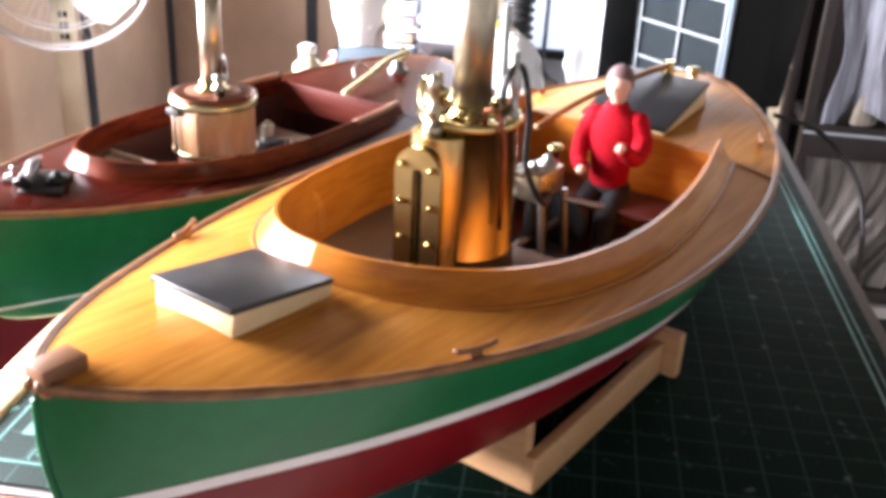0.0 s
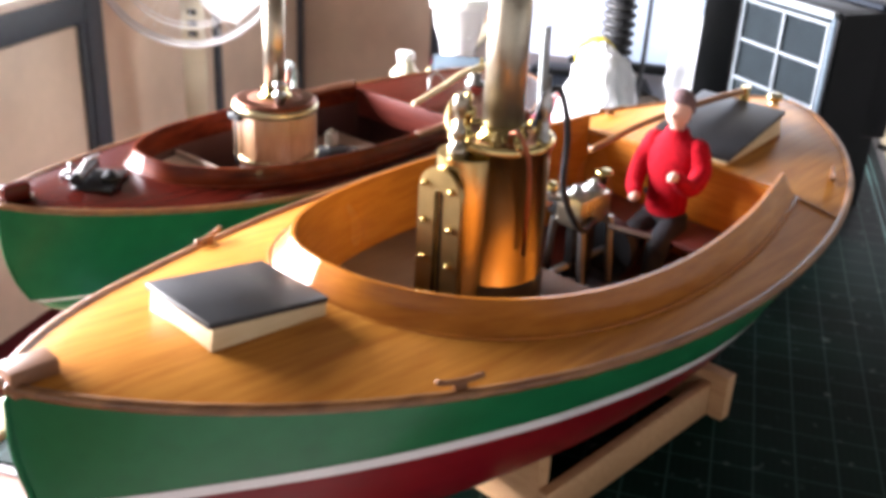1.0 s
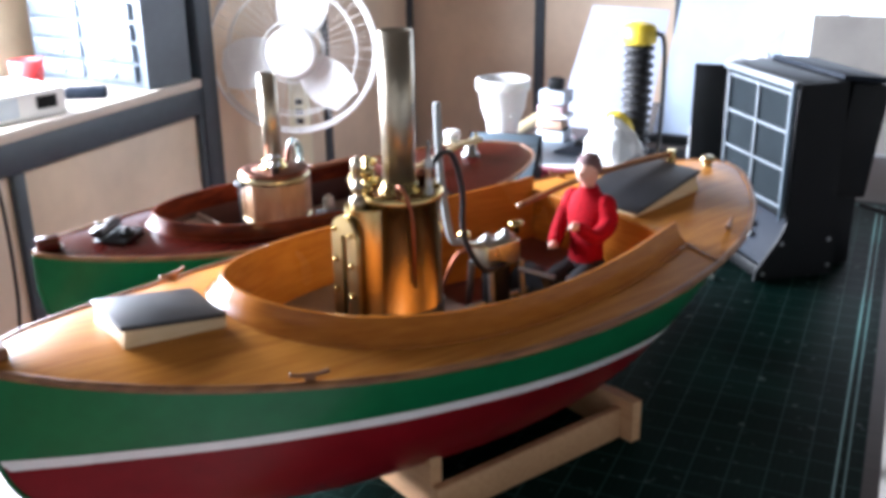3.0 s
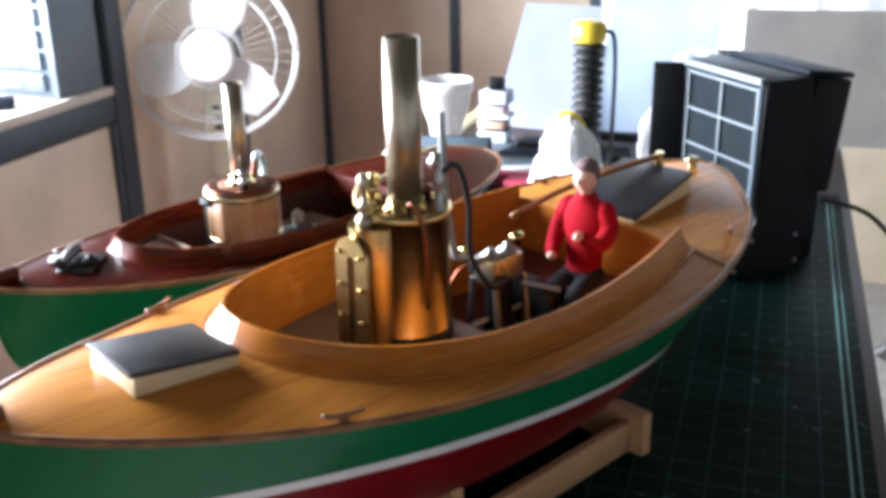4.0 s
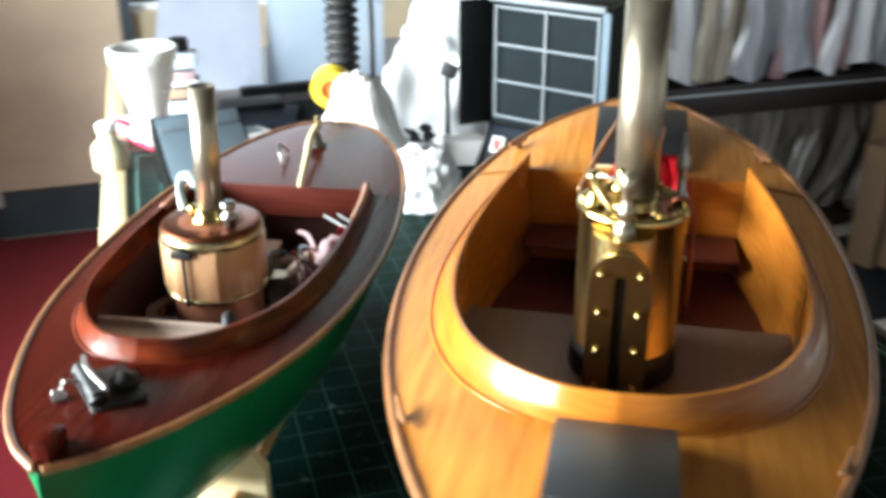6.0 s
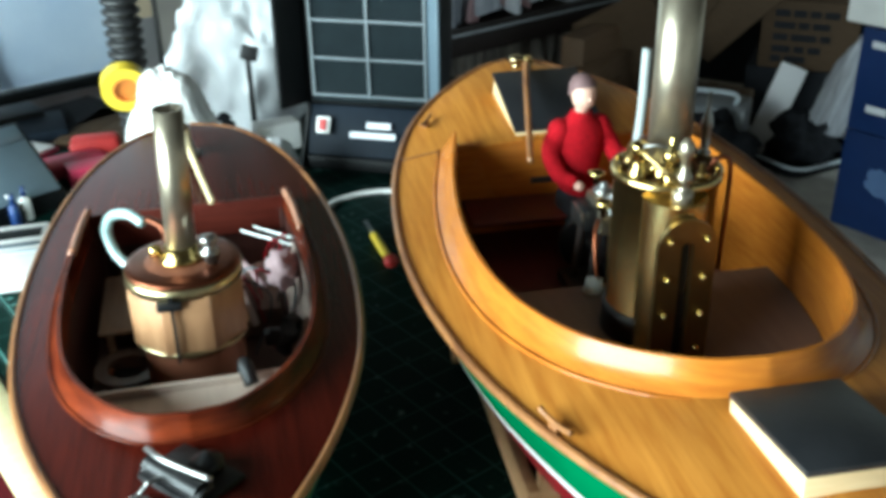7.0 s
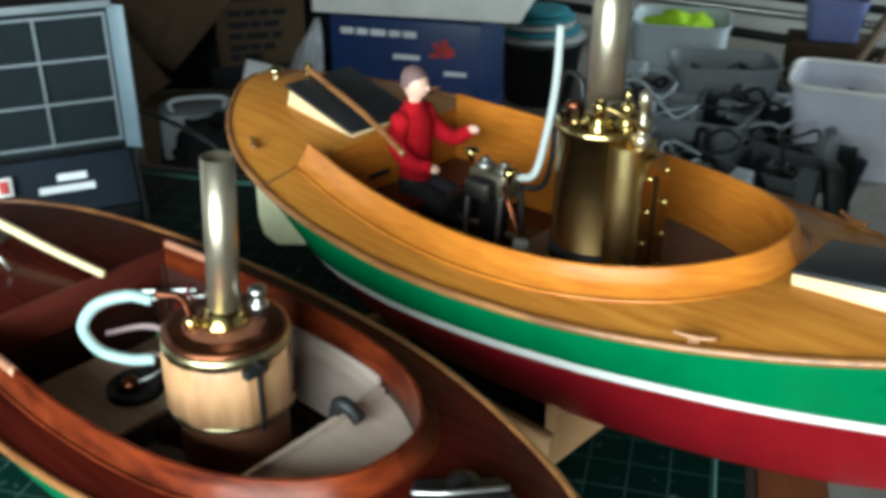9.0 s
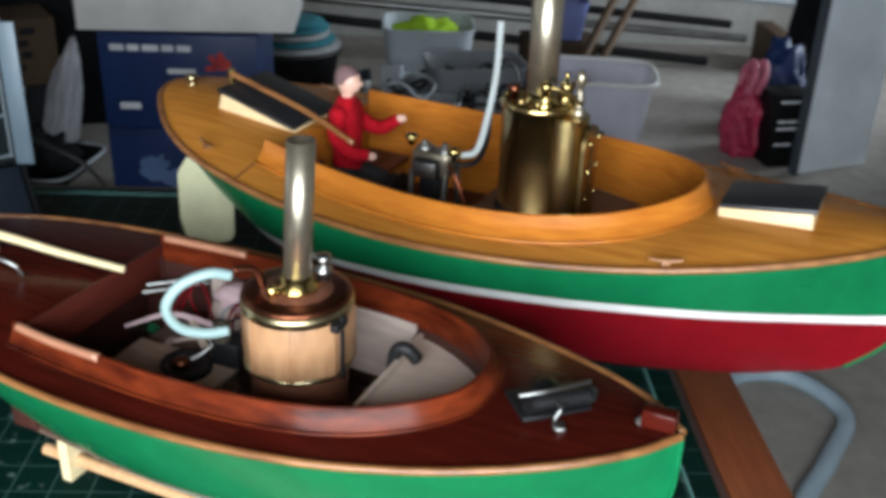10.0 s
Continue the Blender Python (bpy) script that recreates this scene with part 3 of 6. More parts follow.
def hull_rows(b, sheer, keel, full, ys, z_of):
    """Points of the hull side: for each station, x at each height given by z_of(y, k)."""
    rows = []
    for y in ys:
        zs, zk, bb = interp(sheer, y), interp(keel, y), max(interp(b, y), 0.0)
        q = interp(full, y)
        row = []
        for k in z_of(y, zk, zs):
            s = min(max((k - zk) / max(zs - zk, 1e-5), 0.0), 1.0)
            row.append((bb * s ** q, y, k))
        rows.append(row)
    return rows


def both_sides(rows):
    """One grid from port edge to starboard edge through the keel."""
    return [[(-x, y, z) for x, y, z in reversed(r)] + [(x, y, z) for x, y, z in r] for r in rows]


def boat(name, label, m, b, sheer, keel, full, water, stripe, well, deck_mat, coam_mat, camber, coam_h, well_floor, bands, edge_mat, lining_mat, flare=0.011, strip=0.0044):
    th = thing(name, label, "model boat", m)
    y0, y1 = b[0][0], b[-1][0]
    ys = [y0 + (y1 - y0) * (0.5 - 0.5 * math.cos(math.pi * i / 48)) for i in range(49)]

    def lerp(a, c, n):
        return [a + (c - a) * i / n for i in range(n + 1)]

    under = hull_rows(b, sheer, keel, full, ys, lambda y, zk, zs: [zk + (max(interp(water, y), zk) - zk) * (i / 7) ** 1.7 for i in range(8)])
    part("bottom", sheet(both_sides(under)), bands[0], th, "dark red underwater hull" if bands[0] is red_paint else "")
    for side in (-1, 1):
        band = hull_rows(b, sheer, keel, full, ys, lambda y, zk, zs: lerp(max(interp(water, y), zk), max(interp(water, y) + stripe, zk), 2))
        part("waterline_stripe", sheet([[(side * (x + 0.0006), y, z) for x, y, z in r] for r in band]), bands[1], th, "white waterline stripe")
        top = hull_rows(b, sheer, keel, full, ys, lambda y, zk, zs: lerp(max(interp(water, y) + stripe, zk), zs, 8))
        part("topside", sheet([[(side * x, y, z) for x, y, z in r] for r in top]), bands[2], th, "glossy green topside")
        rub = [(side * (max(interp(b, y), 0) + 0.001), y, interp(sheer, y) - 0.001) for y in ys]
        part("rubbing_strip", sweep(bmesh.new(), rub, strip, seg=8, n=1), edge_mat, th)

    # deck: from the edge in to the well, crowned towards the middle
    def deck_z(x, y):
        bb = max(interp(b, y), 1e-4)
        return interp(sheer, y) + camber * (1 - min(abs(x) / bb, 1) ** 2) * min(bb / 0.15, 1)

    wy0, wy1 = well[0][0], well[-1][0]
    edge_y = sorted({*ys, wy1 + 0.0002, *[wy0 + (wy1 - wy0) * (0.5 - 0.5 * math.cos(math.pi * i / 40)) for i in range(41)]})
    dk = bmesh.new()
    rows = []
    for y in edge_y:
        bb = max(interp(b, y), 0.0)
        w = max(interp(well, y), 0.0) if wy0 <= y <= wy1 else 0.0
        w = min(w, bb - 0.004) if bb > 0.01 else 0.0
        rows.append((y, bb, w))
    for side in (-1, 1):
        grid = []
        for y, bb, w in rows:
            grid.append([(side * (w + (bb - w) * i / 6), y, deck_z(w + (bb - w) * i / 6, y)) for i in range(7)])
        vs = [[dk.verts.new(p) for p in r] for r in grid]
        for (p, q, r0, r1) in zip(vs, vs[1:], rows, rows[1:]):
            for i in range(6):
                quad = (p[i], p[i + 1], q[i + 1], q[i])
                dk.faces.new(quad if side > 0 else quad[::-1])
    bmesh.ops.remove_doubles(dk, verts=dk.verts, dist=2e-5)
    bmesh.ops.solidify(dk, geom=list(dk.faces), thickness=0.004)
    part("deck", dk, deck_mat, th, "varnished deck")
    # coaming: a bent band round the well
    half = [(max(interp(well, wy0 + (wy1 - wy0) * (i / 44) ** 2), 0.0), wy0 + (wy1 - wy0) * (i / 44) ** 2) for i in range(45)]
    line = [(-w, y) for w, y in reversed(half)] + half[1:]
    rows, bead, lining = [], [], []
    for i, (x, y) in enumerate(line):
        (xa, ya), (xb, yb) = line[max(i - 1, 0)], line[min(i + 1, len(line) - 1)]
        d = Vector((xb - xa, yb - ya)).normalized()
        n = Vector((d.y, -d.x))
        zd = deck_z(abs(x), y)
        rows.append([(x + n.x * o, y + n.y * o, z) for o, z in ((flare, zd - 0.002), (flare * 0.6, zd + coam_h * 0.2), (flare * 0.32, zd + coam_h * 0.5), (flare * 0.12, zd + coam_h * 0.9), (0.0008, zd + coam_h),
                     (-0.0025, zd + coam_h), (-0.003, zd), (-0.0035, zd - 0.012))])
        lining.append([(x + n.x * o, y + n.y * o, z) for o, z in ((-0.0035, zd - 0.012), (-0.004, zd - 0.05), (-0.008, well_floor))])
        bead.append((x + n.x * flare, y + n.y * flare, zd - 0.001))
    part("coaming", sheet(rows), coam_mat, th, "bent varnished coaming")
    part("well_lining", sheet(lining), lining_mat, th)
    part("coaming_bead", sweep(bmesh.new(), bead, 0.002, seg=6, n=1), coam_mat, th)
    return th, deck_z, interp


A_B = [(-0.474, 0.002), (-0.455, 0.027), (-0.43, 0.051), (-0.4, 0.075), (-0.35, 0.106), (-0.3, 0.131), (-0.25, 0.153), (-0.2, 0.172), (-0.15, 0.188), (-0.1, 0.201), (0.0, 0.218),
       (0.1, 0.225), (0.2, 0.221), (0.3, 0.207), (0.4, 0.178), (0.45, 0.154), (0.5, 0.121), (0.55, 0.074), (0.58, 0.036), (0.592, 0.003)]
A_S = [(y, T + 0.231 - 0.02 * y + 0.17 * y * y) for y in (-0.474, -0.3, -0.15, 0.0, 0.15, 0.3, 0.45, 0.592)]
A_K = [(-0.474, T + 0.22), (-0.462, T + 0.165), (-0.447, T + 0.13), (-0.41, T + 0.09), (-0.35, T + 0.063), (-0.28, T + 0.044), (-0.1, T + 0.03), (0.2, T + 0.035),
       (0.35, T + 0.066), (0.45, T + 0.108), (0.53, T + 0.165), (0.58, T + 0.225), (0.595, T + 0.25)]
A_F = [(-0.474, 1.0), (-0.4, 0.85), (-0.25, 0.5), (0.0, 0.36), (0.25, 0.4), (0.4, 0.6), (0.5, 0.8), (0.595, 1.0)]
A_W = [(-0.474, T + 0.162), (-0.2, T + 0.172), (0.0, T + 0.166), (0.2, T + 0.152), (0.35, T + 0.133), (0.46, T + 0.115), (0.595, T + 0.09)]
A_WELL = [(-0.215, 0.0), (-0.211, 0.03), (-0.2, 0.056), (-0.175, 0.088), (-0.14, 0.117), (-0.09, 0.142), (-0.03, 0.159), (0.05, 0.168), (0.13, 0.166), (0.22, 0.155), (0.325, 0.132)]
A_FLOOR = T + 0.135
boat_a, deck_a, _ = boat("steam_launch", "large model steam launch with golden varnished deck and green hull", at(0, 0, 0), A_B, A_S, A_K, A_F, A_W, 0.0125, A_WELL,
                         ply, coam_wood, 0.02, 0.024, A_FLOOR, (red_paint, white_paint, green), edge_wood, coam_wood, 0.02)


def sole(parent, b, y0, y1, z, inset, mat, label, yf=None):
    """The floor inside a boat."""
    rows = []
    for i in range(25):
        y = y0 + (y1 - y0) * i / 24
        w = max(interp(b, y) - inset, 0.004)
        rows.append([(-w + 2 * w * k / 4, y, z) for k in range(5)])
    return part("sole", sheet(rows, 0.004), mat, parent, label)


sole(boat_a, A_WELL, -0.209, 0.086, T + 0.186, 0.0055, grey_sole, "greyish brown floor boards")
part("floor_riser", boxed((0, 0.087, (A_FLOOR + T + 0.184) / 2), (0.318, 0.004, T + 0.184 - A_FLOOR), bevel=0.001), floor_red, boat_a)
sole(boat_a, A_WELL, 0.09, 0.325, A_FLOOR + 0.003, 0.006, floor_red, "dark red floor boards")
part("bulkhead", boxed((0, 0.328, (A_FLOOR + T + 0.258) / 2), (0.262, 0.006, T + 0.258 - A_FLOOR), bevel=0.001), coam_wood, boat_a, "varnished bulkhead with a slot")
part("finger_slot", boxed((-0.02, 0.3235, T + 0.205), (0.035, 0.003, 0.008), bevel=0.0012), rubber, boat_a)
part("thwart", boxed((0.0, 0.285, T + 0.185), (0.25, 0.07, 0.006), bevel=0.001), floor_red, boat_a)


def hatch(parent, x0, x1, y0, y1, z0, z1, h, label):
    """A raised hatch box with a black felt lid; z0 and z1 are its top at the fore and after end."""
    cy, l = (y0 + y1) / 2, y1 - y0
    tilt = Matrix.Rotation(math.atan2(z1 - z0, l), 4, "X")
    c = Vector(((x0 + x1) / 2, cy, (z0 + z1) / 2))
    body = part("hatch_box", boxed(c - Vector((0, 0, h / 2 + 0.003)), (x1 - x0, l, h), tilt, 0.0015), hatch_wood, parent, label)
    part("hatch_lid", boxed(c, (x1 - x0 + 0.003, l + 0.003, 0.005), tilt, 0.001), slate, body, "black felt lid")


hatch(boat_a, -0.041, 0.041, -0.347, -0.243, T + 0.292, T + 0.278, 0.034, "pale wooden fore hatch")
hatch(boat_a, -0.054, 0.058, 0.335, 0.463, T + 0.2665, T + 0.302, 0.034, "pale wooden after hatch")


def cleat(parent, x, y, z, turn, mat, s=1.0):
    bm = bmesh.new()
    r = Matrix.Rotation(radians(turn), 4, "Z")
    box(bm, Vector((x, y, z + 0.004 * s)), (0.008 * s, 0.014 * s, 0.008 * s), r, 0.001)
    sweep(bm, [Vector((x, y, z)) + r @ Vector(p) for p in ((0, -0.025 * s, 0.012 * s), (0, -0.012 * s, 0.009 * s), (0, 0.012 * s, 0.009 * s), (0, 0.025 * s, 0.012 * s))], 0.0032 * s, 8, 4)
    return part("cleat", bm, mat, parent)


for x, y, turn in ((0.162, -0.218, -22), (-0.162, -0.216, 22), (0.155, 0.405, 28), (-0.155, 0.405, -28)):
    cleat(boat_a, x, y, deck_a(abs(x), y) + 0.001, turn, cleat_wood if x > 0 else edge_wood, 0.75)
for s in (-1, 1):
    part("deck_seam", sweep(bmesh.new(), [(s * (0.134 + 0.066 * i / 6), 0.328, deck_a(0.134 + 0.066 * i / 6, 0.328) + 0.0003) for i in range(7)], 0.0016, 6, 1), cleat_wood, boat_a)
# stem head, stern knob, cutwater
part("stem_head", boxed((0, -0.457, T + 0.280), (0.022, 0.033, 0.02), bevel=0.002), cleat_wood, boat_a, "small wooden block on the stem")
bm = bmesh.new()
lathe(bm, [(0.008, 0), (0.006, 0.003), (0.006, 0.006), (0.010, 0.008), (0.011, 0.013), (0.007, 0.016)], 16, (0, 0.553, deck_a(0, 0.553) - 0.001))
part("stern_fairlead", bm, brass_worn, boat_a, "small brass fairlead")
part("cutwater", sweep(bmesh.new(), [(0, -0.4745, T + 0.268), (0, -0.474, T + 0.22), (0, -0.463, T + 0.165), (0, -0.448, T + 0.13), (0, -0.41, T + 0.089)], 0.0026, 8), green, boat_a)
# rudder
bm = bmesh.new()
outline = [(0.0, 0.135), (0.003, 0.05), (0.01, 0.04), (0.058, 0.037), (0.076, 0.052), (0.083, 0.08), (0.082, 0.156), (0.066, 0.182), (0.032, 0.165)]
vs = [bm.verts.new((0.005, y, T + z)) for y, z in outline]
f = bm.faces.new(vs)
out = bmesh.ops.extrude_face_region(bm, geom=[f])
bmesh.ops.translate(bm, verts=[g for g in out["geom"] if isinstance(g, bmesh.types.BMVert)], vec=(-0.01, 0, 0))
bmesh.ops.bevel(bm, geom=list(bm.edges), offset=0.0018, segments=2, affect="EDGES")
bmesh.ops.recalc_face_normals(bm, faces=bm.faces)
bmesh.ops.transform(bm, matrix=Matrix.Translation((0, 0.488, 0)) @ Matrix.Rotation(radians(36), 4, "Z"), verts=bm.verts)
part("rudder", bm, cream_paint, boat_a, "cream painted rudder blade", 20)
part("tiller", sweep(bmesh.new(), [(-0.004, 0.48, T + 0.312), (-0.02, 0.42, T + 0.306), (-0.043, 0.32, T + 0.291), (-0.062, 0.235, T + 0.268)], (0.0045, 0.0038), 10), edge_wood, boat_a, "slender wooden tiller")
part("tiller_post", cyl(bmesh.new(), (-0.004, 0.475, T + 0.28), (-0.004, 0.475, T + 0.318), 0.006), brass, boat_a)

# boiler of the large boat
BR, BZ0, BZ1 = 0.047, A_FLOOR + 0.006, T + 0.352
boiler = part("boiler", lathe(bmesh.new(), [(BR - 0.004, BZ0), (BR, BZ0 + 0.004), (BR, BZ0 + 0.05), (BR + 0.0012, BZ0 + 0.051), (BR + 0.0012, BZ0 + 0.056), (BR, BZ0 + 0.057),
                                            (BR, BZ1 - 0.008), (BR + 0.003, BZ1 - 0.007), (BR + 0.003, BZ1), (BR - 0.004, BZ1 + 0.002), (BR - 0.006, BZ1 - 0.006), (0.02, BZ1 - 0.006)], 40), brass_aged, boat_a,
              "polished brass vertical boiler")
# black ring paints the shade round the boiler's foot
part("boiler_skirt", lathe(bmesh.new(), [(BR + 0.003, T + 0.186), (BR + 0.003, T + 0.214), (BR + 0.0005, T + 0.216)], 36), black_iron, boiler)
FZ0, FZ1 = BZ1 - 0.004, T + 0.531
part("funnel", lathe(bmesh.new(), [(0.019, FZ0), (0.019, FZ1), (0.0172, FZ1), (0.0172, FZ0 + 0.02)], 28), brass_dull, boiler, "tall dull brass funnel")
part("funnel_collar", lathe(bmesh.new(), [(0.025, FZ0 - 0.002), (0.025, FZ0 + 0.004), (0.0205, FZ0 + 0.008), (0.0205, FZ0 + 0.014)], 28), brass, boiler)
part("funnel_mouth", cyl(bmesh.new(), (0, 0, FZ1 - 0.012), (0, 0, FZ1 - 0.010), 0.0173, seg=28), black_iron, boiler)
# sight glass casing on the fore side
part("gauge_casing", cyl(bmesh.new(), (-0.006, -0.038, BZ0 + 0.01), (-0.006, -0.038, BZ1 - 0.012), 0.0285, seg=28), brass_aged, boiler)
w, zb, zt = 0.02, BZ0 + 0.016, BZ1 - 0.046


def arch_plate(w, slot, zb, zt, thick):
    bm = bmesh.new()
    outer = [(-w, zb), *[(w * -math.cos(math.pi * i / 12), zt + w * math.sin(math.pi * i / 12)) for i in range(13)], (w, zb)]
    inner = [(-slot, zb + 0.006), *[(slot * -math.cos(math.pi * i / 12), zt + slot * math.sin(math.pi * i / 12)) for i in range(13)], (slot, zb + 0.006)]
    a = [bm.verts.new((x, 0, z)) for x, z in outer]
    c = [bm.verts.new((x, 0, z)) for x, z in inner]
    for i in range(len(a) - 1):
        bm.faces.new((a[i], a[i + 1], c[i + 1], c[i]))
    bm.faces.new((a[-1], a[0], c[0], c[-1]))
    bmesh.ops.recalc_face_normals(bm, faces=bm.faces)
    bmesh.ops.solidify(bm, geom=list(bm.faces), thickness=thick)
    return bm


turn = shift(-0.006, -0.0685, 0)
plate = part("gauge_frame", arch_plate(0.0265, 0.0055, zb, zt, 0.005), brass_dark, boiler, "arched brass gauge frame")
plate.matrix_local = turn
part("gauge_glass", boxed((-0.006, -0.0665, (zb + zt) / 2 + 0.004), (0.009, 0.002, zt - zb)), black_iron, boiler)
bolt = bmesh.new()
cyl(bolt, (0, 0, 0), (0, -0.005, 0), 0.0032, seg=6)
ball(bolt, (0, -0.006, 0), 0.0026, seg=8)
first = None
for sx in (-0.0165, 0.0165):
    for k in range(5):
        p = shift(-0.006 + sx, -0.0705, zb + 0.012 + k * (zt - zb) / 4.1)
        if first is None:
            first = part("bolt", bolt, brass, boiler)
            first.matrix_local = p
        else:
            o = new("bolt", first.data)
            o.parent = boiler
            o.matrix_local = p
# fittings on the boiler top
bm = bmesh.new()
lathe(bm, [(0.007, 0), (0.007, 0.008), (0.0045, 0.010), (0.0045, 0.022), (0.008, 0.024), (0.008, 0.031), (0.003, 0.034), (0.003, 0.044), (0.0015, 0.046)], 14, (-0.012, -0.036, BZ1 - 0.003))
part("safety_valve", bm, brass, boiler)
bm = bmesh.new()
lathe(bm, [(0.009, 0), (0.009, 0.012), (0.006, 0.015), (0.006, 0.03), (0.009, 0.032), (0.009, 0.037), (0.002, 0.04)], 14, (-0.034, -0.018, BZ1 - 0.006))
part("valve", bm, brass, boiler)
bm = bmesh.new()
lathe(bm, [(0.006, 0), (0.006, 0.01), (0.004, 0.012), (0.004, 0.03), (0.006, 0.034), (0.0045, 0.044), (0.0025, 0.048), (0.0018, 0.066)], 14, (0.040, 0.012, BZ1 - 0.004))
part("whistle", bm, steel, boiler)
bm = bmesh.new()
lathe(bm, [(0.006, 0), (0.006, 0.01), (0.0085, 0.011), (0.0085, 0.018), (0.003, 0.02)], 14, (-0.006, 0.034, BZ1 - 0.004))
part("stop_valve", bm, copper, boiler)
part("steam_pipe", sweep(bmesh.new(), [(0.012, 0.034, BZ1), (0.014, 0.04, BZ1 + 0.03), (0.016, 0.062, BZ1 + 0.034), (0.02, 0.075, BZ1 - 0.01), (0.02, 0.078, BZ1 - 0.07), (0.03, 0.1, BZ1 - 0.115), (0.02, 0.14, BZ1 - 0.12)], 0.0035, 8), black_iron, boiler)
for k in range(12):
    a = 2 * math.pi * k / 12
    o = part("rim_nut", cyl(bmesh.new(), ((BR - 0.003) * math.cos(a), (BR - 0.003) * math.sin(a), BZ1), ((BR - 0.003) * math.cos(a), (BR - 0.003) * math.sin(a), BZ1 + 0.005), 0.0028, seg=6), brass, boiler)
bm = bmesh.new()
lathe(bm, [(0.009, 0), (0.009, 0.012), (0.005, 0.014), (0.005, 0.02), (0.007, 0.021), (0.007, 0.027), (0.004, 0.030), (0.004, 0.042), (0.0065, 0.044), (0.0065, 0.054), (0.0025, 0.060)], 16, (-0.006, -0.052, BZ1 - 0.014))
part("gauge_cap", bm, brass_dull, boiler, "dull brass gauge cap")
part("valve_lever", sweep(bmesh.new(), [(-0.012, -0.036, BZ1 + 0.03), (-0.026, -0.03, BZ1 + 0.033), (-0.042, -0.018, BZ1 + 0.026)], 0.0016, 6, 4), steel, boiler)
part("fountain_pipe", sweep(bmesh.new(), [(-0.034, -0.018, BZ1 + 0.024), (-0.036, -0.03, BZ1 + 0.028), (-0.022, -0.05, BZ1 + 0.016), (-0.008, -0.055, BZ1 + 0.004)], 0.0026, 8, 5), brass_dark, boiler)
part("drain_pipe", sweep(bmesh.new(), [(0.03, -0.022, BZ1 + 0.002), (0.034, -0.026, BZ1 + 0.014), (0.046, -0.026, BZ1 + 0.012), (0.052, -0.02, BZ1 - 0.02), (0.052, -0.018, BZ1 - 0.1)], 0.0024, 8, 5), copper, boiler)
for x, y, h in ((0.02, -0.03, 0.016), (-0.03, 0.014, 0.02), (0.014, 0.036, 0.014)):
    part("union_nut", lathe(bmesh.new(), [(0.0055, 0), (0.0055, h * 0.5), (0.0035, h * 0.55), (0.0035, h)], 6, (x, y, BZ1 - 0.004)), brass_dark, boiler)
part("top_plate", cyl(bmesh.new(), (0, 0, BZ1 - 0.0055), (0, 0, BZ1 - 0.003), BR - 0.0065, seg=36), copper, boiler, "dark copper top plate")
part("exhaust_hose", sweep(bmesh.new(), [(-0.012, 0.098, T + 0.262), (-0.008, 0.08, T + 0.272), (-0.006, 0.068, T + 0.32), (-0.004, 0.06, T + 0.38), (-0.004, 0.058, T + 0.443)], 0.0044, 12), hose_grey, boat_a, "pale milky exhaust hose")
part("exhaust_elbow", sweep(bmesh.new(), [(-0.012, 0.098, T + 0.262), (-0.012, 0.112, T + 0.256), (-0.008, 0.125, T + 0.25)], 0.0035, 8), brass_dull, boat_a)
part("oil_bottle", lathe(bmesh.new(), [(0.012, 0), (0.012, 0.045), (0.009, 0.05), (0.009, 0.058)], 16, (-0.035, 0.075, A_FLOOR + 0.006)), hose_grey, boat_a, "small white plastic bottle")

# engine
eng = part("engine_frame", boxed((0.0, 0.145, A_FLOOR + 0.012), (0.08, 0.085, 0.014), bevel=0.002), black_iron, boat_a, "black steam engine with brass fittings")
for x in (-0.026, 0.026):
    for y in (0.12, 0.17):
        part("column", cyl(bmesh.new(), (x, y, A_FLOOR + 0.015), (x * 0.7, y, A_FLOOR + 0.095), 0.0042, seg=10), steel, eng)
part("crosshead_guide", boxed((0, 0.145, A_FLOOR + 0.06), (0.012, 0.04, 0.075), bevel=0.003), black_iron, eng)
part("cylinder_block", boxed((0, 0.145, A_FLOOR + 0.106), (0.034, 0.054, 0.034), bevel=0.004), brass_dull, eng)
for y in (0.13, 0.16):
    part("cylinder_cover", lathe(bmesh.new(), [(0.012, 0), (0.012, 0.004), (0.005, 0.006), (0.005, 0.010), (0.002, 0.012)], 16, (0, y, A_FLOOR + 0.122)), steel, eng)
part("valve_chest", boxed((-0.024, 0.145, A_FLOOR + 0.104), (0.015, 0.036, 0.024), bevel=0.003), black_iron, eng)
part("valve_cover", boxed((-0.033, 0.145, A_FLOOR + 0.104), (0.004, 0.034, 0.02), bevel=0.001), steel, eng)
part("oil_cup", lathe(bmesh.new(), [(0.004, 0), (0.004, 0.008), (0.0095, 0.01), (0.0095, 0.014), (0.004, 0.016)], 14, (-0.002, 0.18, A_FLOOR + 0.124)), brass, eng)
part("oil_cup", lathe(bmesh.new(), [(0.003, 0), (0.003, 0.008), (0.008, 0.01), (0.008, 0.018), (0.003, 0.02)], 14, (-0.018, 0.108, A_FLOOR + 0.118)), brass, eng)
fly = bmesh.new()
cyl(fly, (0, 0.198, A_FLOOR + 0.042), (0, 0.21, A_FLOOR + 0.042), 0.034, seg=32)
part("flywheel", fly, black_iron, eng)
part("crankshaft", cyl(bmesh.new(), (0, 0.095, A_FLOOR + 0.042), (0, 0.22, A_FLOOR + 0.042), 0.004, seg=10), steel, eng)
part("crank_web", boxed((0, 0.13, A_FLOOR + 0.034), (0.012, 0.008, 0.03), bevel=0.002), steel, eng)
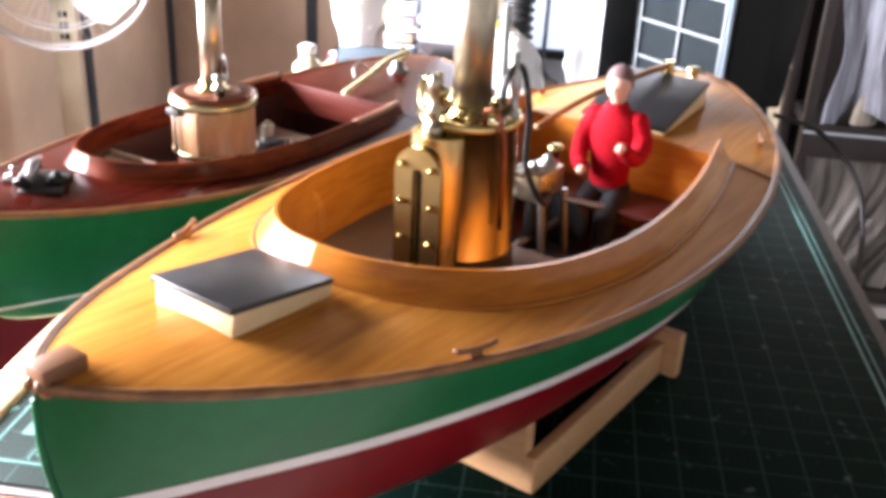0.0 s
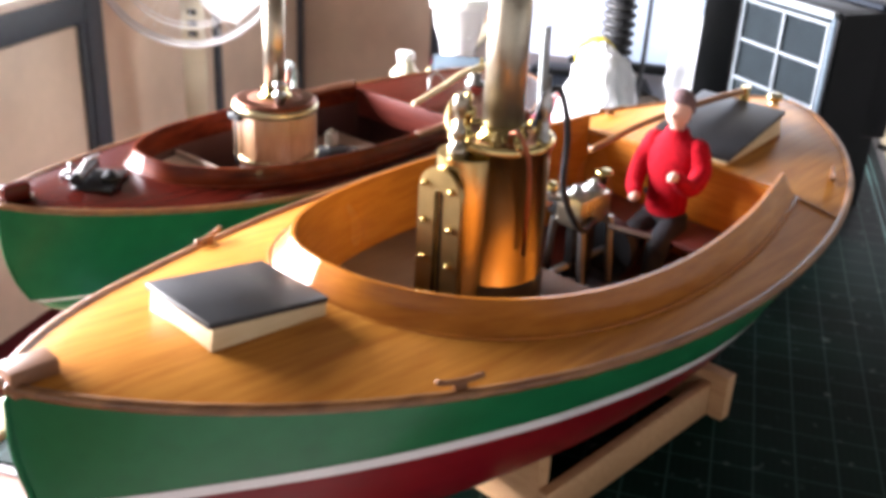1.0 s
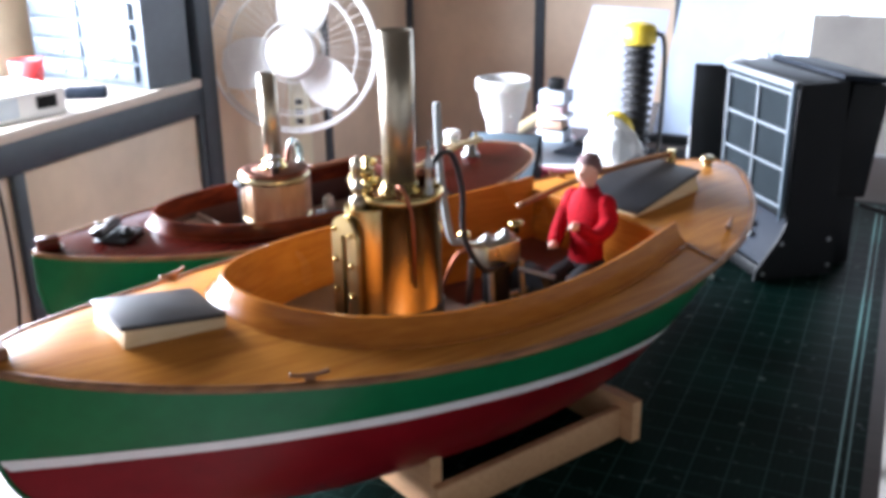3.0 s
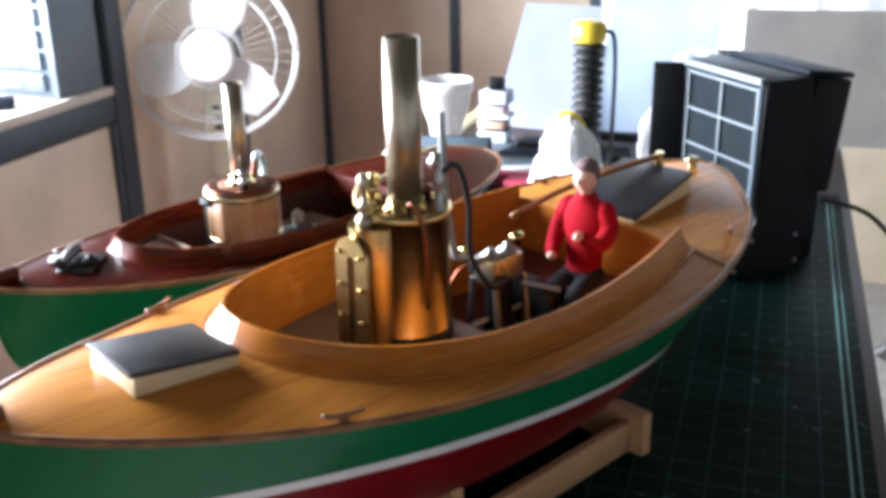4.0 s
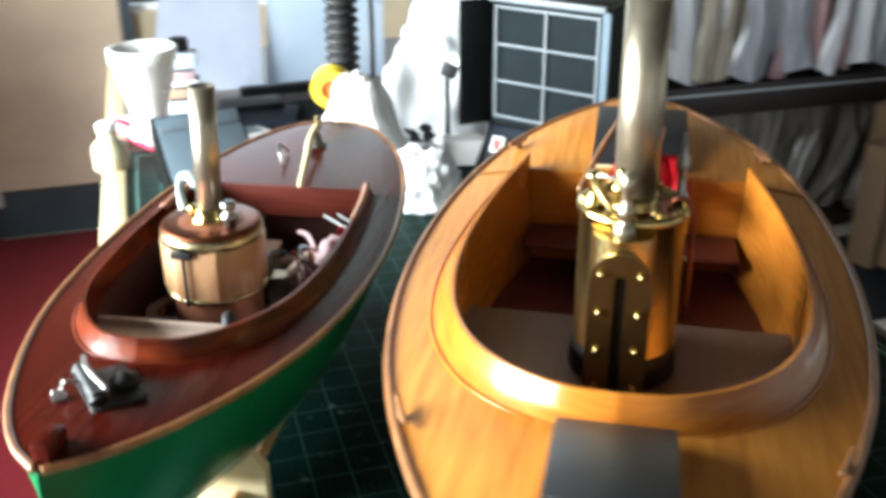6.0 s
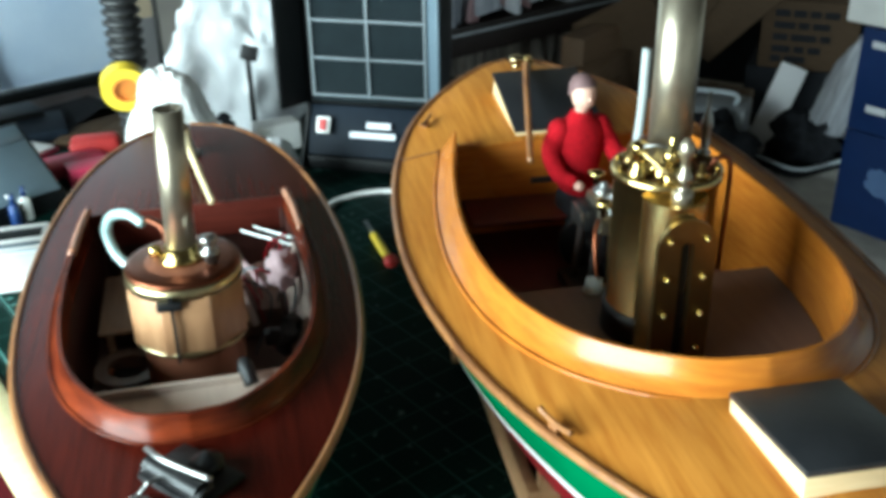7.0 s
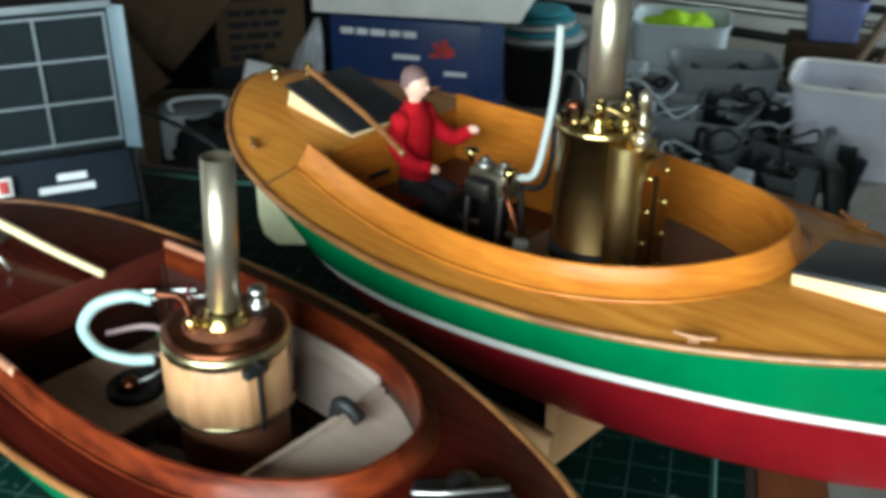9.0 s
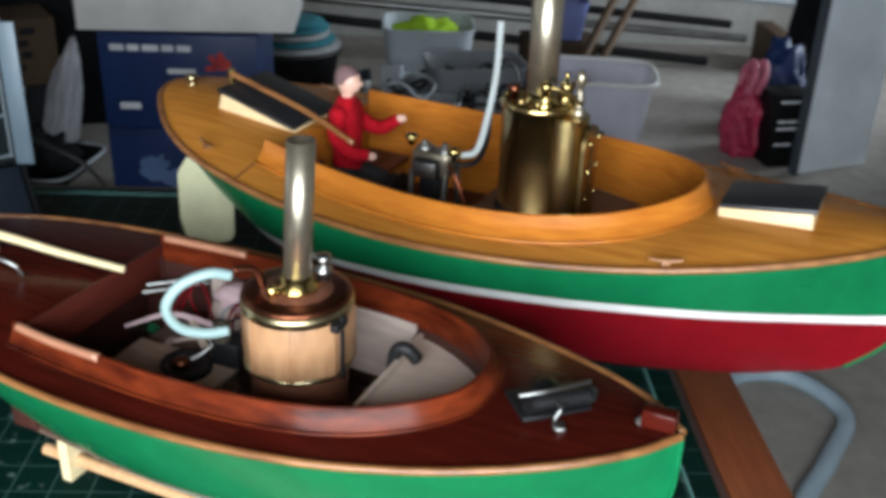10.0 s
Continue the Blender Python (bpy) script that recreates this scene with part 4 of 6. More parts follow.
part("connecting_rod", cyl(bmesh.new(), (0, 0.14, A_FLOOR + 0.03), (0, 0.142, A_FLOOR + 0.095), 0.004, seg=10), steel, eng)
part("reversing_lever", cyl(bmesh.new(), (0.02, 0.165, A_FLOOR + 0.085), (0.06, 0.19, A_FLOOR + 0.078), 0.0032, 0.004, 10), steel, eng)
part("belt_wheel", lathe(bmesh.new(), [(0.026, 0), (0.03, 0.003), (0.026, 0.006), (0.03, 0.009), (0.026, 0.012)], 28, (0.03, 0.115, A_FLOOR + 0.02)), black_iron, eng)
part("wheel_post", cyl(bmesh.new(), (0.03, 0.115, A_FLOOR + 0.006), (0.03, 0.115, A_FLOOR + 0.028), 0.005, seg=10), steel, eng)
part("feed_pipe", sweep(bmesh.new(), [(-0.02, 0.06, A_FLOOR + 0.02), (-0.03, 0.08, A_FLOOR + 0.06), (-0.028, 0.1, A_FLOOR + 0.1), (-0.02, 0.115, A_FLOOR + 0.112)], 0.0025, 8), copper, eng)


def doll(m):
    """The helmsman doll: one plain mesh with knitted jumper, trousers, head and hands."""
    bm = bmesh.new()

    def limb(pts, r, slot):
        sweep(bm, pts, r, 12, 5, slot)
        for p, rr in ((pts[0], r if isinstance(r, (int, float)) else r[0]), (pts[-1], r if isinstance(r, (int, float)) else r[1])):
            ball(bm, p, rr, seg=12, slot=slot)

    # seated: hips at the origin, facing -y
    def loft(rows, slot):
        seg, rings = 20, []
        for z, wx, wy, cy in rows:
            rings.append([bm.verts.new((wx * math.cos(2 * math.pi * i / seg), cy + wy * math.sin(2 * math.pi * i / seg), z)) for i in range(seg)])
        for p, q in zip(rings, rings[1:]):
            for i in range(seg):
                bm.faces.new((p[i], p[(i + 1) % seg], q[(i + 1) % seg], q[i])).material_index = slot
        bm.faces.new(rings[0][::-1]).material_index = slot
        bm.faces.new(rings[-1]).material_index = slot

    loft([(-0.004, 0.018, 0.014, 0), (0.006, 0.027, 0.02, 0), (0.024, 0.028, 0.021, 0), (0.03, 0.025, 0.018, 0)], 1)
    loft([(0.02, 0.023, 0.019, 0), (0.026, 0.0245, 0.0205, 0), (0.05, 0.0245, 0.0195, 0.001), (0.08, 0.0305, 0.022, 0.002), (0.1, 0.0335, 0.0205, 0.003), (0.112, 0.030, 0.017, 0.003), (0.12, 0.016, 0.014, 0.002), (0.128, 0.0125, 0.0125, 0.001)], 0)
    loft([(0.122, 0.0085, 0.0085, 0), (0.133, 0.008, 0.009, -0.001), (0.137, 0.0115, 0.0145, -0.003), (0.145, 0.014, 0.017, -0.003), (0.153, 0.0148, 0.017, -0.002), (0.16, 0.0142, 0.0155, -0.001), (0.167, 0.010, 0.011, 0), (0.17, 0.004, 0.004, 0)], 2)
    loft([(0.147, 0.0152, 0.012, 0.0055), (0.154, 0.016, 0.016, 0.0016), (0.161, 0.0156, 0.0168, 0.0), (0.168, 0.0115, 0.0125, 0.001), (0.1725, 0.0045, 0.0045, 0.001)], 3)
    ball(bm, (0, -0.0205, 0.147), 0.0026, (0.8, 1, 1.3), seg=8, slot=2)
    limb([(0.026, 0.004, 0.106), (0.037, -0.004, 0.084), (0.038, -0.034, 0.074), (0.033, -0.06, 0.09)], (0.0138, 0.0088), 0)
    limb([(-0.026, 0.003, 0.106), (-0.037, 0.0, 0.08), (-0.034, -0.02, 0.058), (-0.025, -0.036, 0.054)], (0.0138, 0.0088), 0)
    ball(bm, (0.031, -0.069, 0.095), 0.0072, (0.8, 1.2, 0.8), seg=10, slot=2)
    ball(bm, (-0.021, -0.045, 0.052), 0.0072, (0.9, 1.1, 0.8), seg=10, slot=2)
    for s in (-1, 1):
        limb([(s * 0.014, -0.004, 0.012), (s * 0.017, -0.04, 0.006), (s * 0.018, -0.055, -0.004)], (0.0165, 0.0135), 1)
        limb([(s * 0.018, -0.055, -0.004), (s * 0.019, -0.062, -0.03)], (0.0135, 0.011), 1)
        ball(bm, (s * 0.02, -0.07, -0.034), 0.011, (0.9, 1.7, 0.7), seg=10, slot=1)
    ob = part("helmsman_doll", bm, [red_wool, navy, skin, hair], None, limit=70)
    ob.matrix_world = m
    return tagged(ob, "seated doll in a red knitted jumper and dark trousers", "doll")


doll(at(0.014, 0.291, T + 0.176, 0, 0, 8))

# stand under the large boat
stand = thing("boat_stand", "pine stand with cross boards and long rails under a boat", "boat stand", at(0, 0, T))
for y, half_prof in ((-0.045, ((0.122, 0.0), (0.122, 0.078), (0.098, 0.058), (0.055, 0.036), (0.0, 0.027))),
                     (0.252, ((0.153, 0.0), (0.153, 0.056), (0.11, 0.056), (0.069, 0.049), (0.0, 0.042)))):
    prof = [(-x, z) for x, z in half_prof] + [(x, z) for x, z in reversed(half_prof[:-1])]
    bm = bmesh.new()
    fc = bm.faces.new([bm.verts.new((x, y - 0.008, z)) for x, z in prof])
    ex = bmesh.ops.extrude_face_region(bm, geom=[fc])
    bmesh.ops.translate(bm, verts=[g for g in ex["geom"] if isinstance(g, bmesh.types.BMVert)], vec=(0, 0.016, 0))
    bmesh.ops.recalc_face_normals(bm, faces=bm.faces)
    part("cross_board", bm, stand_wood, stand, limit=20)
for x in (-0.1285, 0.1285):
    part("rail", boxed((x, 0.0955, 0.021), (0.012, 0.297, 0.042), bevel=0.001), stand_wood, stand)

# ---- the small boat ----
B_B = [(-0.372, 0.002), (-0.345, 0.034), (-0.29, 0.073), (-0.2, 0.115), (-0.1, 0.146), (0.0, 0.161), (0.1, 0.166), (0.2, 0.162), (0.3, 0.149), (0.4, 0.123), (0.47, 0.088), (0.51, 0.052), (0.53, 0.003)]
B_S = [(-0.372, T + 0.224), (-0.2, T + 0.208), (0.0, T + 0.2), (0.2, T + 0.2), (0.4, T + 0.208), (0.53, T + 0.216)]
B_K = [(-0.372, T + 0.17), (-0.364, T + 0.132), (-0.35, T + 0.104), (-0.31, T + 0.075), (-0.2, T + 0.048), (0.0, T + 0.036), (0.2, T + 0.04), (0.35, T + 0.07), (0.45, T + 0.115), (0.51, T + 0.165), (0.53, T + 0.2)]
B_F = [(-0.372, 1.0), (-0.3, 0.7), (-0.15, 0.42), (0.0, 0.34), (0.25, 0.4), (0.4, 0.6), (0.53, 1.0)]
B_W = [(-0.372, T + 0.098), (0.0, T + 0.086), (0.25, T + 0.086), (0.4, T + 0.09), (0.53, T + 0.1)]
B_WELL = [(-0.195, 0.0), (-0.191, 0.026), (-0.18, 0.046), (-0.155, 0.07), (-0.11, 0.096), (-0.05, 0.113), (0.05, 0.122), (0.15, 0.12), (0.25, 0.112)]
B_FLOOR = T + 0.095
boat_b, deck_b, _ = boat("small_steam_launch", "smaller model steam launch with dark mahogany deck and green hull", at(-0.439, 0.068, 0, 0, 0, 2.9), B_B, B_S, B_K, B_F, B_W, 0.004, B_WELL,
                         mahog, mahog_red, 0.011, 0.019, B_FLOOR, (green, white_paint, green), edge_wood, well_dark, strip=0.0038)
sole(boat_b, B_WELL, -0.190, -0.09, T + 0.186, 0.004, pale_sole, "pale floor board in the bow")
sole(boat_b, B_WELL, -0.088, 0.25, B_FLOOR + 0.003, 0.005, grey_sole, "brown floor boards")
part("bulkhead", boxed((0, 0.251, T + 0.193), (0.222, 0.006, 0.042), bevel=0.001), bulk_red, boat_b, "reddish board under the after deck")
# added dark boards: the shaded hollow under the after deck
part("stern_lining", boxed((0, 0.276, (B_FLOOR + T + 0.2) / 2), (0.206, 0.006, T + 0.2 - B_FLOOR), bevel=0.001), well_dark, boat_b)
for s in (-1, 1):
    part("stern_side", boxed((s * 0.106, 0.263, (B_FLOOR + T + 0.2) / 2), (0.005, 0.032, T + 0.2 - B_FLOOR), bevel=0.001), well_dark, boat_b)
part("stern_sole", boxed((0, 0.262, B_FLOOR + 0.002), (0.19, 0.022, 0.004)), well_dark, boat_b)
part("cross_batten", boxed((0, -0.087, (B_FLOOR + T + 0.193) / 2), (0.196, 0.005, T + 0.193 - B_FLOOR), bevel=0.001), pale_sole, boat_b, "pale edge board of the fore floor")
part("batten_catch", sweep(bmesh.new(), [(0.05, -0.105, T + 0.192), (0.046, -0.094, T + 0.204), (0.045, -0.084, T + 0.2), (0.044, -0.080, T + 0.176)], 0.0068, 8, 4), rubber, boat_b, "black catch")
for s in (-1, 1):
    part("coaming_cap", sweep(bmesh.new(), [(s * 0.112, 0.245, T + 0.222), (s * 0.117, 0.2, T + 0.221), (s * 0.12, 0.14, T + 0.2205)], 0.0045, 8), cap_wood, boat_b)

rows = [[(interp(B_WELL, -0.08 + 0.022 * k) - 0.0045 - (0.022 if i == 0 else 0.0), -0.08 + 0.022 * k, T + (0.135, 0.166, 0.199)[i] - 0.0012 * k) for k in range(13)] for i in range(3)]
part("side_lining", sheet(rows, 0.003), pale_lining, boat_b, "pale bare wood lining inside the well")

# boiler with wooden lagging
R2, Z0B, Z1B = 0.052, B_FLOOR + 0.03, T + 0.270
pot = part("boiler", lathe(bmesh.new(), [(R2 - 0.006, B_FLOOR + 0.004), (R2 - 0.005, Z0B), (R2 - 0.004, Z1B - 0.004), (R2 - 0.006, Z1B), (0.012, Z1B + 0.003)], 36), copper_dull, boat_b, "copper boiler with wooden lagging")
LZ0, LZ1, NS = T + 0.199, Z1B - 0.0145, 8
lag = None
for k in range(NS):
    if lag is None:
        lag = part("lagging_stave", boxed((R2 - 0.003, 0, (LZ0 + LZ1) / 2), (0.005, 2 * (R2 - 0.003) * math.tan(math.pi / NS) + 0.0012, LZ1 - LZ0), bevel=0.0006), lagging, pot)
    else:
        o = new("lagging_stave", lag.data)
        o.parent = pot
        o.matrix_local = Matrix.Rotation(2 * math.pi * k / NS, 4, "Z")
for z, h in ((LZ1 - 0.001, 0.0105), (LZ0 - 0.004, 0.0045)):
    part("band", lathe(bmesh.new(), [(R2 - 0.006, z), (R2 + 0.0022, z + 0.0005), (R2 + 0.0022, z + h), (R2 - 0.006, z + h + 0.001)], 36), brass_worn, pot, "brass band")
part("top_rim", lathe(bmesh.new(), [(R2 - 0.002, Z1B - 0.005), (R2 + 0.001, Z1B - 0.004), (R2 + 0.001, Z1B - 0.001), (R2 - 0.006, Z1B + 0.001)], 36), copper, pot)
part("band_clasp", boxed((-0.014, -R2 - 0.001, Z1B - 0.018), (0.022, 0.008, 0.008), bevel=0.001), black_iron, pot)
part("band_strap", boxed((-0.012, -R2 - 0.003, (LZ0 + LZ1) / 2), (0.003, 0.003, LZ1 - LZ0 + 0.012)), black_iron, pot)
LEAN = Matrix(((1, 0, 0.045, -0.045 * Z1B), (0, 1, -0.035, 0.035 * Z1B), (0, 0, 1, 0), (0, 0, 0, 1)))
for nm, bm, mt, lb in (("funnel", lathe(bmesh.new(), [(0.0135, Z1B + 0.003), (0.0135, T + 0.418), (0.0120, T + 0.418), (0.012, Z1B + 0.03)], 24), brass_dull, "dull brass funnel"),
                       ("funnel_mouth", cyl(bmesh.new(), (0, 0, T + 0.407), (0, 0, T + 0.409), 0.0121, seg=24), black_iron, "")):
    for v in bm.verts:
        v.co = LEAN @ v.co
    part(nm, bm, mt, pot, lb)
part("funnel_collar", lathe(bmesh.new(), [(0.021, Z1B + 0.002), (0.021, Z1B + 0.005), (0.0155, Z1B + 0.008), (0.0155, Z1B + 0.016)], 24), brass, pot)
bm = bmesh.new()
lathe(bm, [(0.006, 0), (0.006, 0.008), (0.009, 0.009), (0.009, 0.014), (0.005, 0.016), (0.005, 0.021), (0.008, 0.022), (0.008, 0.027), (0.002, 0.029)], 14, (0.026, -0.014, Z1B))
part("safety_valve", bm, steel, pot)
part("filler_plug", lathe(bmesh.new(), [(0.006, 0), (0.006, 0.01), (0.003, 0.012)], 12, (-0.024, 0.012, Z1B)), brass, pot)
part("steam_pipe", sweep(bmesh.new(), [(-0.012, 0.03, Z1B), (-0.016, 0.036, Z1B + 0.018), (-0.03, 0.05, Z1B + 0.022)], 0.004, 8), copper, pot)
part("steam_hose", sweep(bmesh.new(), [(-0.034, 0.05, T + 0.288), (-0.048, 0.064, T + 0.293), (-0.066, 0.084, T + 0.284), (-0.075, 0.095, T + 0.262), (-0.068, 0.087, T + 0.24), (-0.052, 0.07, T + 0.23), (-0.036, 0.056, T + 0.228)], 0.0051, 14), hose_mat, boat_b, "curved pale silicone hose")
part("bearing_ring", sheet([[((0.021 + 0.013 * j) * math.cos(2 * math.pi * i / 32) - 0.07, (0.021 + 0.013 * j) * math.sin(2 * math.pi * i / 32) + 0.035, B_FLOOR + 0.045) for j in range(2)] for i in range(33)], 0.005), grey_sole, boat_b, "brown ring shaped mounting plate")
part("ring_foot", boxed((-0.07, 0.062, B_FLOOR + 0.022), (0.06, 0.012, 0.04), bevel=0.001), grey_sole, boat_b)
plate = part("engine_board", boxed((-0.046, 0.14, T + 0.1545), (0.108, 0.125, 0.005), bevel=0.001), tan_board, boat_b, "tan engine board with a black wheel")
for x, y in ((-0.09, 0.085), (-0.09, 0.195), (0.0, 0.195)):
    part("board_post", cyl(bmesh.new(), (x, y, B_FLOOR + 0.005), (x, y, T + 0.1525), 0.004, seg=10), tan_board, plate)
wheel = part("flywheel", lathe(bmesh.new(), [(0.004, 0.004), (0.018, 0.003), (0.0195, 0.008), (0.0255, 0.009), (0.0265, 0.007), (0.0265, 0.0)], 32, (-0.021, 0.122, T + 0.1572)), black_iron, plate, "black flywheel with copper boss")
part("boss", lathe(bmesh.new(), [(0.009, 0), (0.0085, 0.007), (0.005, 0.011), (0.001, 0.0115)], 16, (-0.024, 0.126, T + 0.160)), copper, wheel)
block = part("engine_block", boxed((0.012, 0.088, T + 0.172), (0.03, 0.034, 0.03), bevel=0.003), black_iron, plate, "black engine block with brass cylinder")
part("brass_cylinder", cyl(bmesh.new(), (0.004, 0.094, T + 0.186), (0.004, 0.094, T + 0.204), 0.009, seg=18), brass_dull, block)
part("brass_nut", cyl(bmesh.new(), (0.004, 0.094, T + 0.204), (0.004, 0.094, T + 0.209), 0.004, seg=6), brass_dull, block)
part("crank_rod", sweep(bmesh.new(), [(-0.02, 0.118, T + 0.168), (-0.006, 0.106, T + 0.176), (0.004, 0.096, T + 0.19)], 0.0022, 8), steel, block)
# engine clutter
eng = part("engine_base", boxed((-0.03, 0.115, B_FLOOR + 0.012), (0.09, 0.09, 0.014), bevel=0.002), black_iron, boat_b, "black engine with flywheel")
bm = bmesh.new()
cyl(bm, (-0.07, 0.035, B_FLOOR + 0.008), (-0.07, 0.035, B_FLOOR + 0.03), 0.024, seg=28)
part("lower_wheel", bm, black_iron, eng)
part("wheel_boss", ball(bmesh.new(), (-0.088, 0.04, B_FLOOR + 0.035), 0.007, (0.6, 1, 1)), copper, eng)
part("oscillating_cylinder", cyl(bmesh.new(), (-0.02, 0.07, B_FLOOR + 0.02), (-0.02, 0.075, B_FLOOR + 0.05), 0.014, seg=18), brass_dull, eng)
part("cylinder", cyl(bmesh.new(), (0.03, 0.11, B_FLOOR + 0.018), (0.03, 0.11, B_FLOOR + 0.06), 0.012, seg=18), brass_dull, eng)
part("battery_box", boxed((0.055, 0.17, B_FLOOR + 0.025), (0.07, 0.1, 0.035), bevel=0.003), grey_sole, boat_b)
part("gas_tank", cyl(bmesh.new(), (-0.06, 0.19, B_FLOOR + 0.025), (-0.0, 0.2, B_FLOOR + 0.025), 0.02, seg=20), pale_sole, boat_b)
bm = bmesh.new()
for k in range(4):
    box(bm, (0.092, 0.055, T + 0.14), (0.05, 0.016, 0.016), Matrix.Rotation(k * 0.8, 4, "Z") @ Matrix.Rotation(0.4 * k, 4, "Y"), 0.003)
part("valve_handle", bm, rubber, boat_b, "black four armed valve handle")
bm = bmesh.new()
bmesh.ops.create_icosphere(bm, subdivisions=3, radius=1.0)
for v in bm.verts:
    v.co *= 1 + 0.4 * noise.noise(v.co * 2.2)
    v.co = Vector((v.co.x * 0.017, v.co.y * 0.036, v.co.z * 0.016)) + Vector((0.095, 0.128, T + 0.18))
part("tissue", bm, pink_tissue, boat_b, "crumpled pale pink tissue", 70)
random.seed(5)
for k, mt in enumerate((red_paint, black_iron, red_paint, red_paint, crate_grey, black_iron, red_paint)):
    x, y = random.uniform(0.05, 0.1), random.uniform(0.08, 0.19)
    part("wire", sweep(bmesh.new(), [(x, y, B_FLOOR + 0.01), (x + random.uniform(-0.03, 0.03), y + 0.02, B_FLOOR + 0.07), (x + random.uniform(-0.04, 0.01), y + 0.03, B_FLOOR + 0.09), (x + random.uniform(-0.05, 0.0), y + 0.06, B_FLOOR + 0.02)], 0.0014, 6), mt, boat_b)
part("bright_rod", cyl(bmesh.new(), (0.056, 0.238, T + 0.18), (0.112, 0.188, T + 0.178), 0.0024, seg=8), steel, boat_b)
part("bright_rod", cyl(bmesh.new(), (0.072, 0.245, T + 0.18), (0.114, 0.204, T + 0.179), 0.0024, seg=8), steel, boat_b)
for x0, y0, x1, y1, z, w, mt in ((0.03, 0.13, 0.085, 0.215, 0.158, 0.012, pale_sole), (0.06, 0.105, 0.035, 0.2, 0.148, 0.009, pale_lining), (0.075, 0.15, 0.02, 0.235, 0.168, 0.008, pink_tissue), (-0.01, 0.17, 0.06, 0.2, 0.142, 0.014, pale_lining)):
    bm = sweep(bmesh.new(), [(x0, y0, T + z - 0.02), (x0 * 0.5 + x1 * 0.5, y0 * 0.5 + y1 * 0.5, T + z), (x1, y1, T + z - 0.012)], (w / 2, 0.0025), 8, 5)
    part("loose_strip", bm, mt, boat_b, "pale loose strip in the after well")
# fore deck: winch and bits; after deck: tiller
zf = deck_b(0, -0.25)
wn = part("winch_base", boxed((0.0, -0.254, zf + 0.002), (0.066, 0.046, 0.005), Matrix.Rotation(-0.85, 4, "Z"), 0.002), black_iron, boat_b, "low deck winch of black iron with bright steel bars")
rm = Matrix.Rotation(0.5, 4, "Z")
part("winch_drum", cyl(bmesh.new(), (-0.028, -0.246, zf + 0.014), (0.008, -0.287, zf + 0.0125), 0.0075, seg=18), black_iron, wn)
for x, y in ((-0.028, -0.246), (0.008, -0.287)):
    part("winch_cheek", cyl(bmesh.new(), (x, y, zf + 0.014), (x + 0.0015, y - 0.0017, zf + 0.012), 0.0088, seg=18), black_iron, wn)
part("winch_gear", lathe(bmesh.new(), [(0.004, 0), (0.0125, 0.001), (0.0125, 0.006), (0.006, 0.008), (0.003, 0.012)], 14, (0.012, -0.248, zf + 0.004)), black_iron, wn)
part("winch_bar", sweep(bmesh.new(), [(-0.03, -0.236, zf + 0.020), (-0.016, -0.258, zf + 0.023), (0.016, -0.286, zf + 0.022)], 0.0022, 8), steel, wn)
part("winch_crank", sweep(bmesh.new(), [(-0.02, -0.268, zf + 0.016), (-0.028, -0.274, zf + 0.018), (-0.034, -0.27, zf + 0.008), (-0.042, -0.274, zf + 0.005)], 0.0017, 6, 4), steel, wn)
part("winch_pawl", boxed((-0.034, -0.276, zf + 0.003), (0.012, 0.009, 0.005), rm, 0.0015), steel, wn)
part("stem_head", boxed((0, -0.352, T + 0.233), (0.016, 0.03, 0.018), bevel=0.003), mahog, boat_b)
part("jack_staff_socket", cyl(bmesh.new(), (0, -0.335, deck_b(0, -0.335)), (0, -0.345, deck_b(0, -0.335) + 0.012), 0.004, seg=10), steel, boat_b)
part("cutwater", sweep(bmesh.new(), [(0, -0.3725, T + 0.222), (0, -0.372, T + 0.17), (0, -0.364, T + 0.132), (0, -0.35, T + 0.103)], 0.0022, 8), green, boat_b)
zt2 = deck_b(0, 0.4)
part("rudder_head", lathe(bmesh.new(), [(0.016, 0), (0.016, 0.006), (0.01, 0.008), (0.01, 0.018), (0.004, 0.02)], 16, (0.0, 0.405, zt2 - 0.001)), steel, boat_b, "bright rudder head")
part("tiller", sweep(bmesh.new(), [(0.0, 0.43, zt2 + 0.026), (0.004, 0.37, zt2 + 0.024), (0.014, 0.31, zt2 + 0.015), (0.027, 0.233, zt2 + 0.006)], (0.0055, 0.004), 10), cradle_wood, boat_b, "pale wooden tiller")
part("tiller_pin", cyl(bmesh.new(), (0.0, 0.418, zt2 + 0.012), (0.0, 0.418, zt2 + 0.04), 0.003, seg=8), brass, boat_b)
part("deck_loop", sweep(bmesh.new(), [(-0.03, 0.37, zt2 + 0.002), (-0.035, 0.35, zt2 + 0.02), (-0.03, 0.33, zt2 + 0.014), (-0.025, 0.325, zt2)], 0.002, 6), steel, boat_b)

cradle = thing("small_boat_cradle", "cream plywood cradle with rounded boards under the small boat", "boat stand", at(-0.439, 0.068, T, 0, 0, 2.9))
for y, w in ((-0.13, 0.086), (0.26, 0.07)):
    prof = [(-w, 0.0), (-w, 0.055), (-w * 0.8, 0.078), (-w * 0.5, 0.068), (0, 0.044), (w * 0.5, 0.068), (w * 0.8, 0.078), (w, 0.055), (w, 0.0)]
    bm = bmesh.new()
    fc = bm.faces.new([bm.verts.new((x, y - 0.006, z)) for x, z in prof])
    ex = bmesh.ops.extrude_face_region(bm, geom=[fc])
    bmesh.ops.translate(bm, verts=[g for g in ex["geom"] if isinstance(g, bmesh.types.BMVert)], vec=(0, 0.012, 0))
    bmesh.ops.recalc_face_normals(bm, faces=bm.faces)
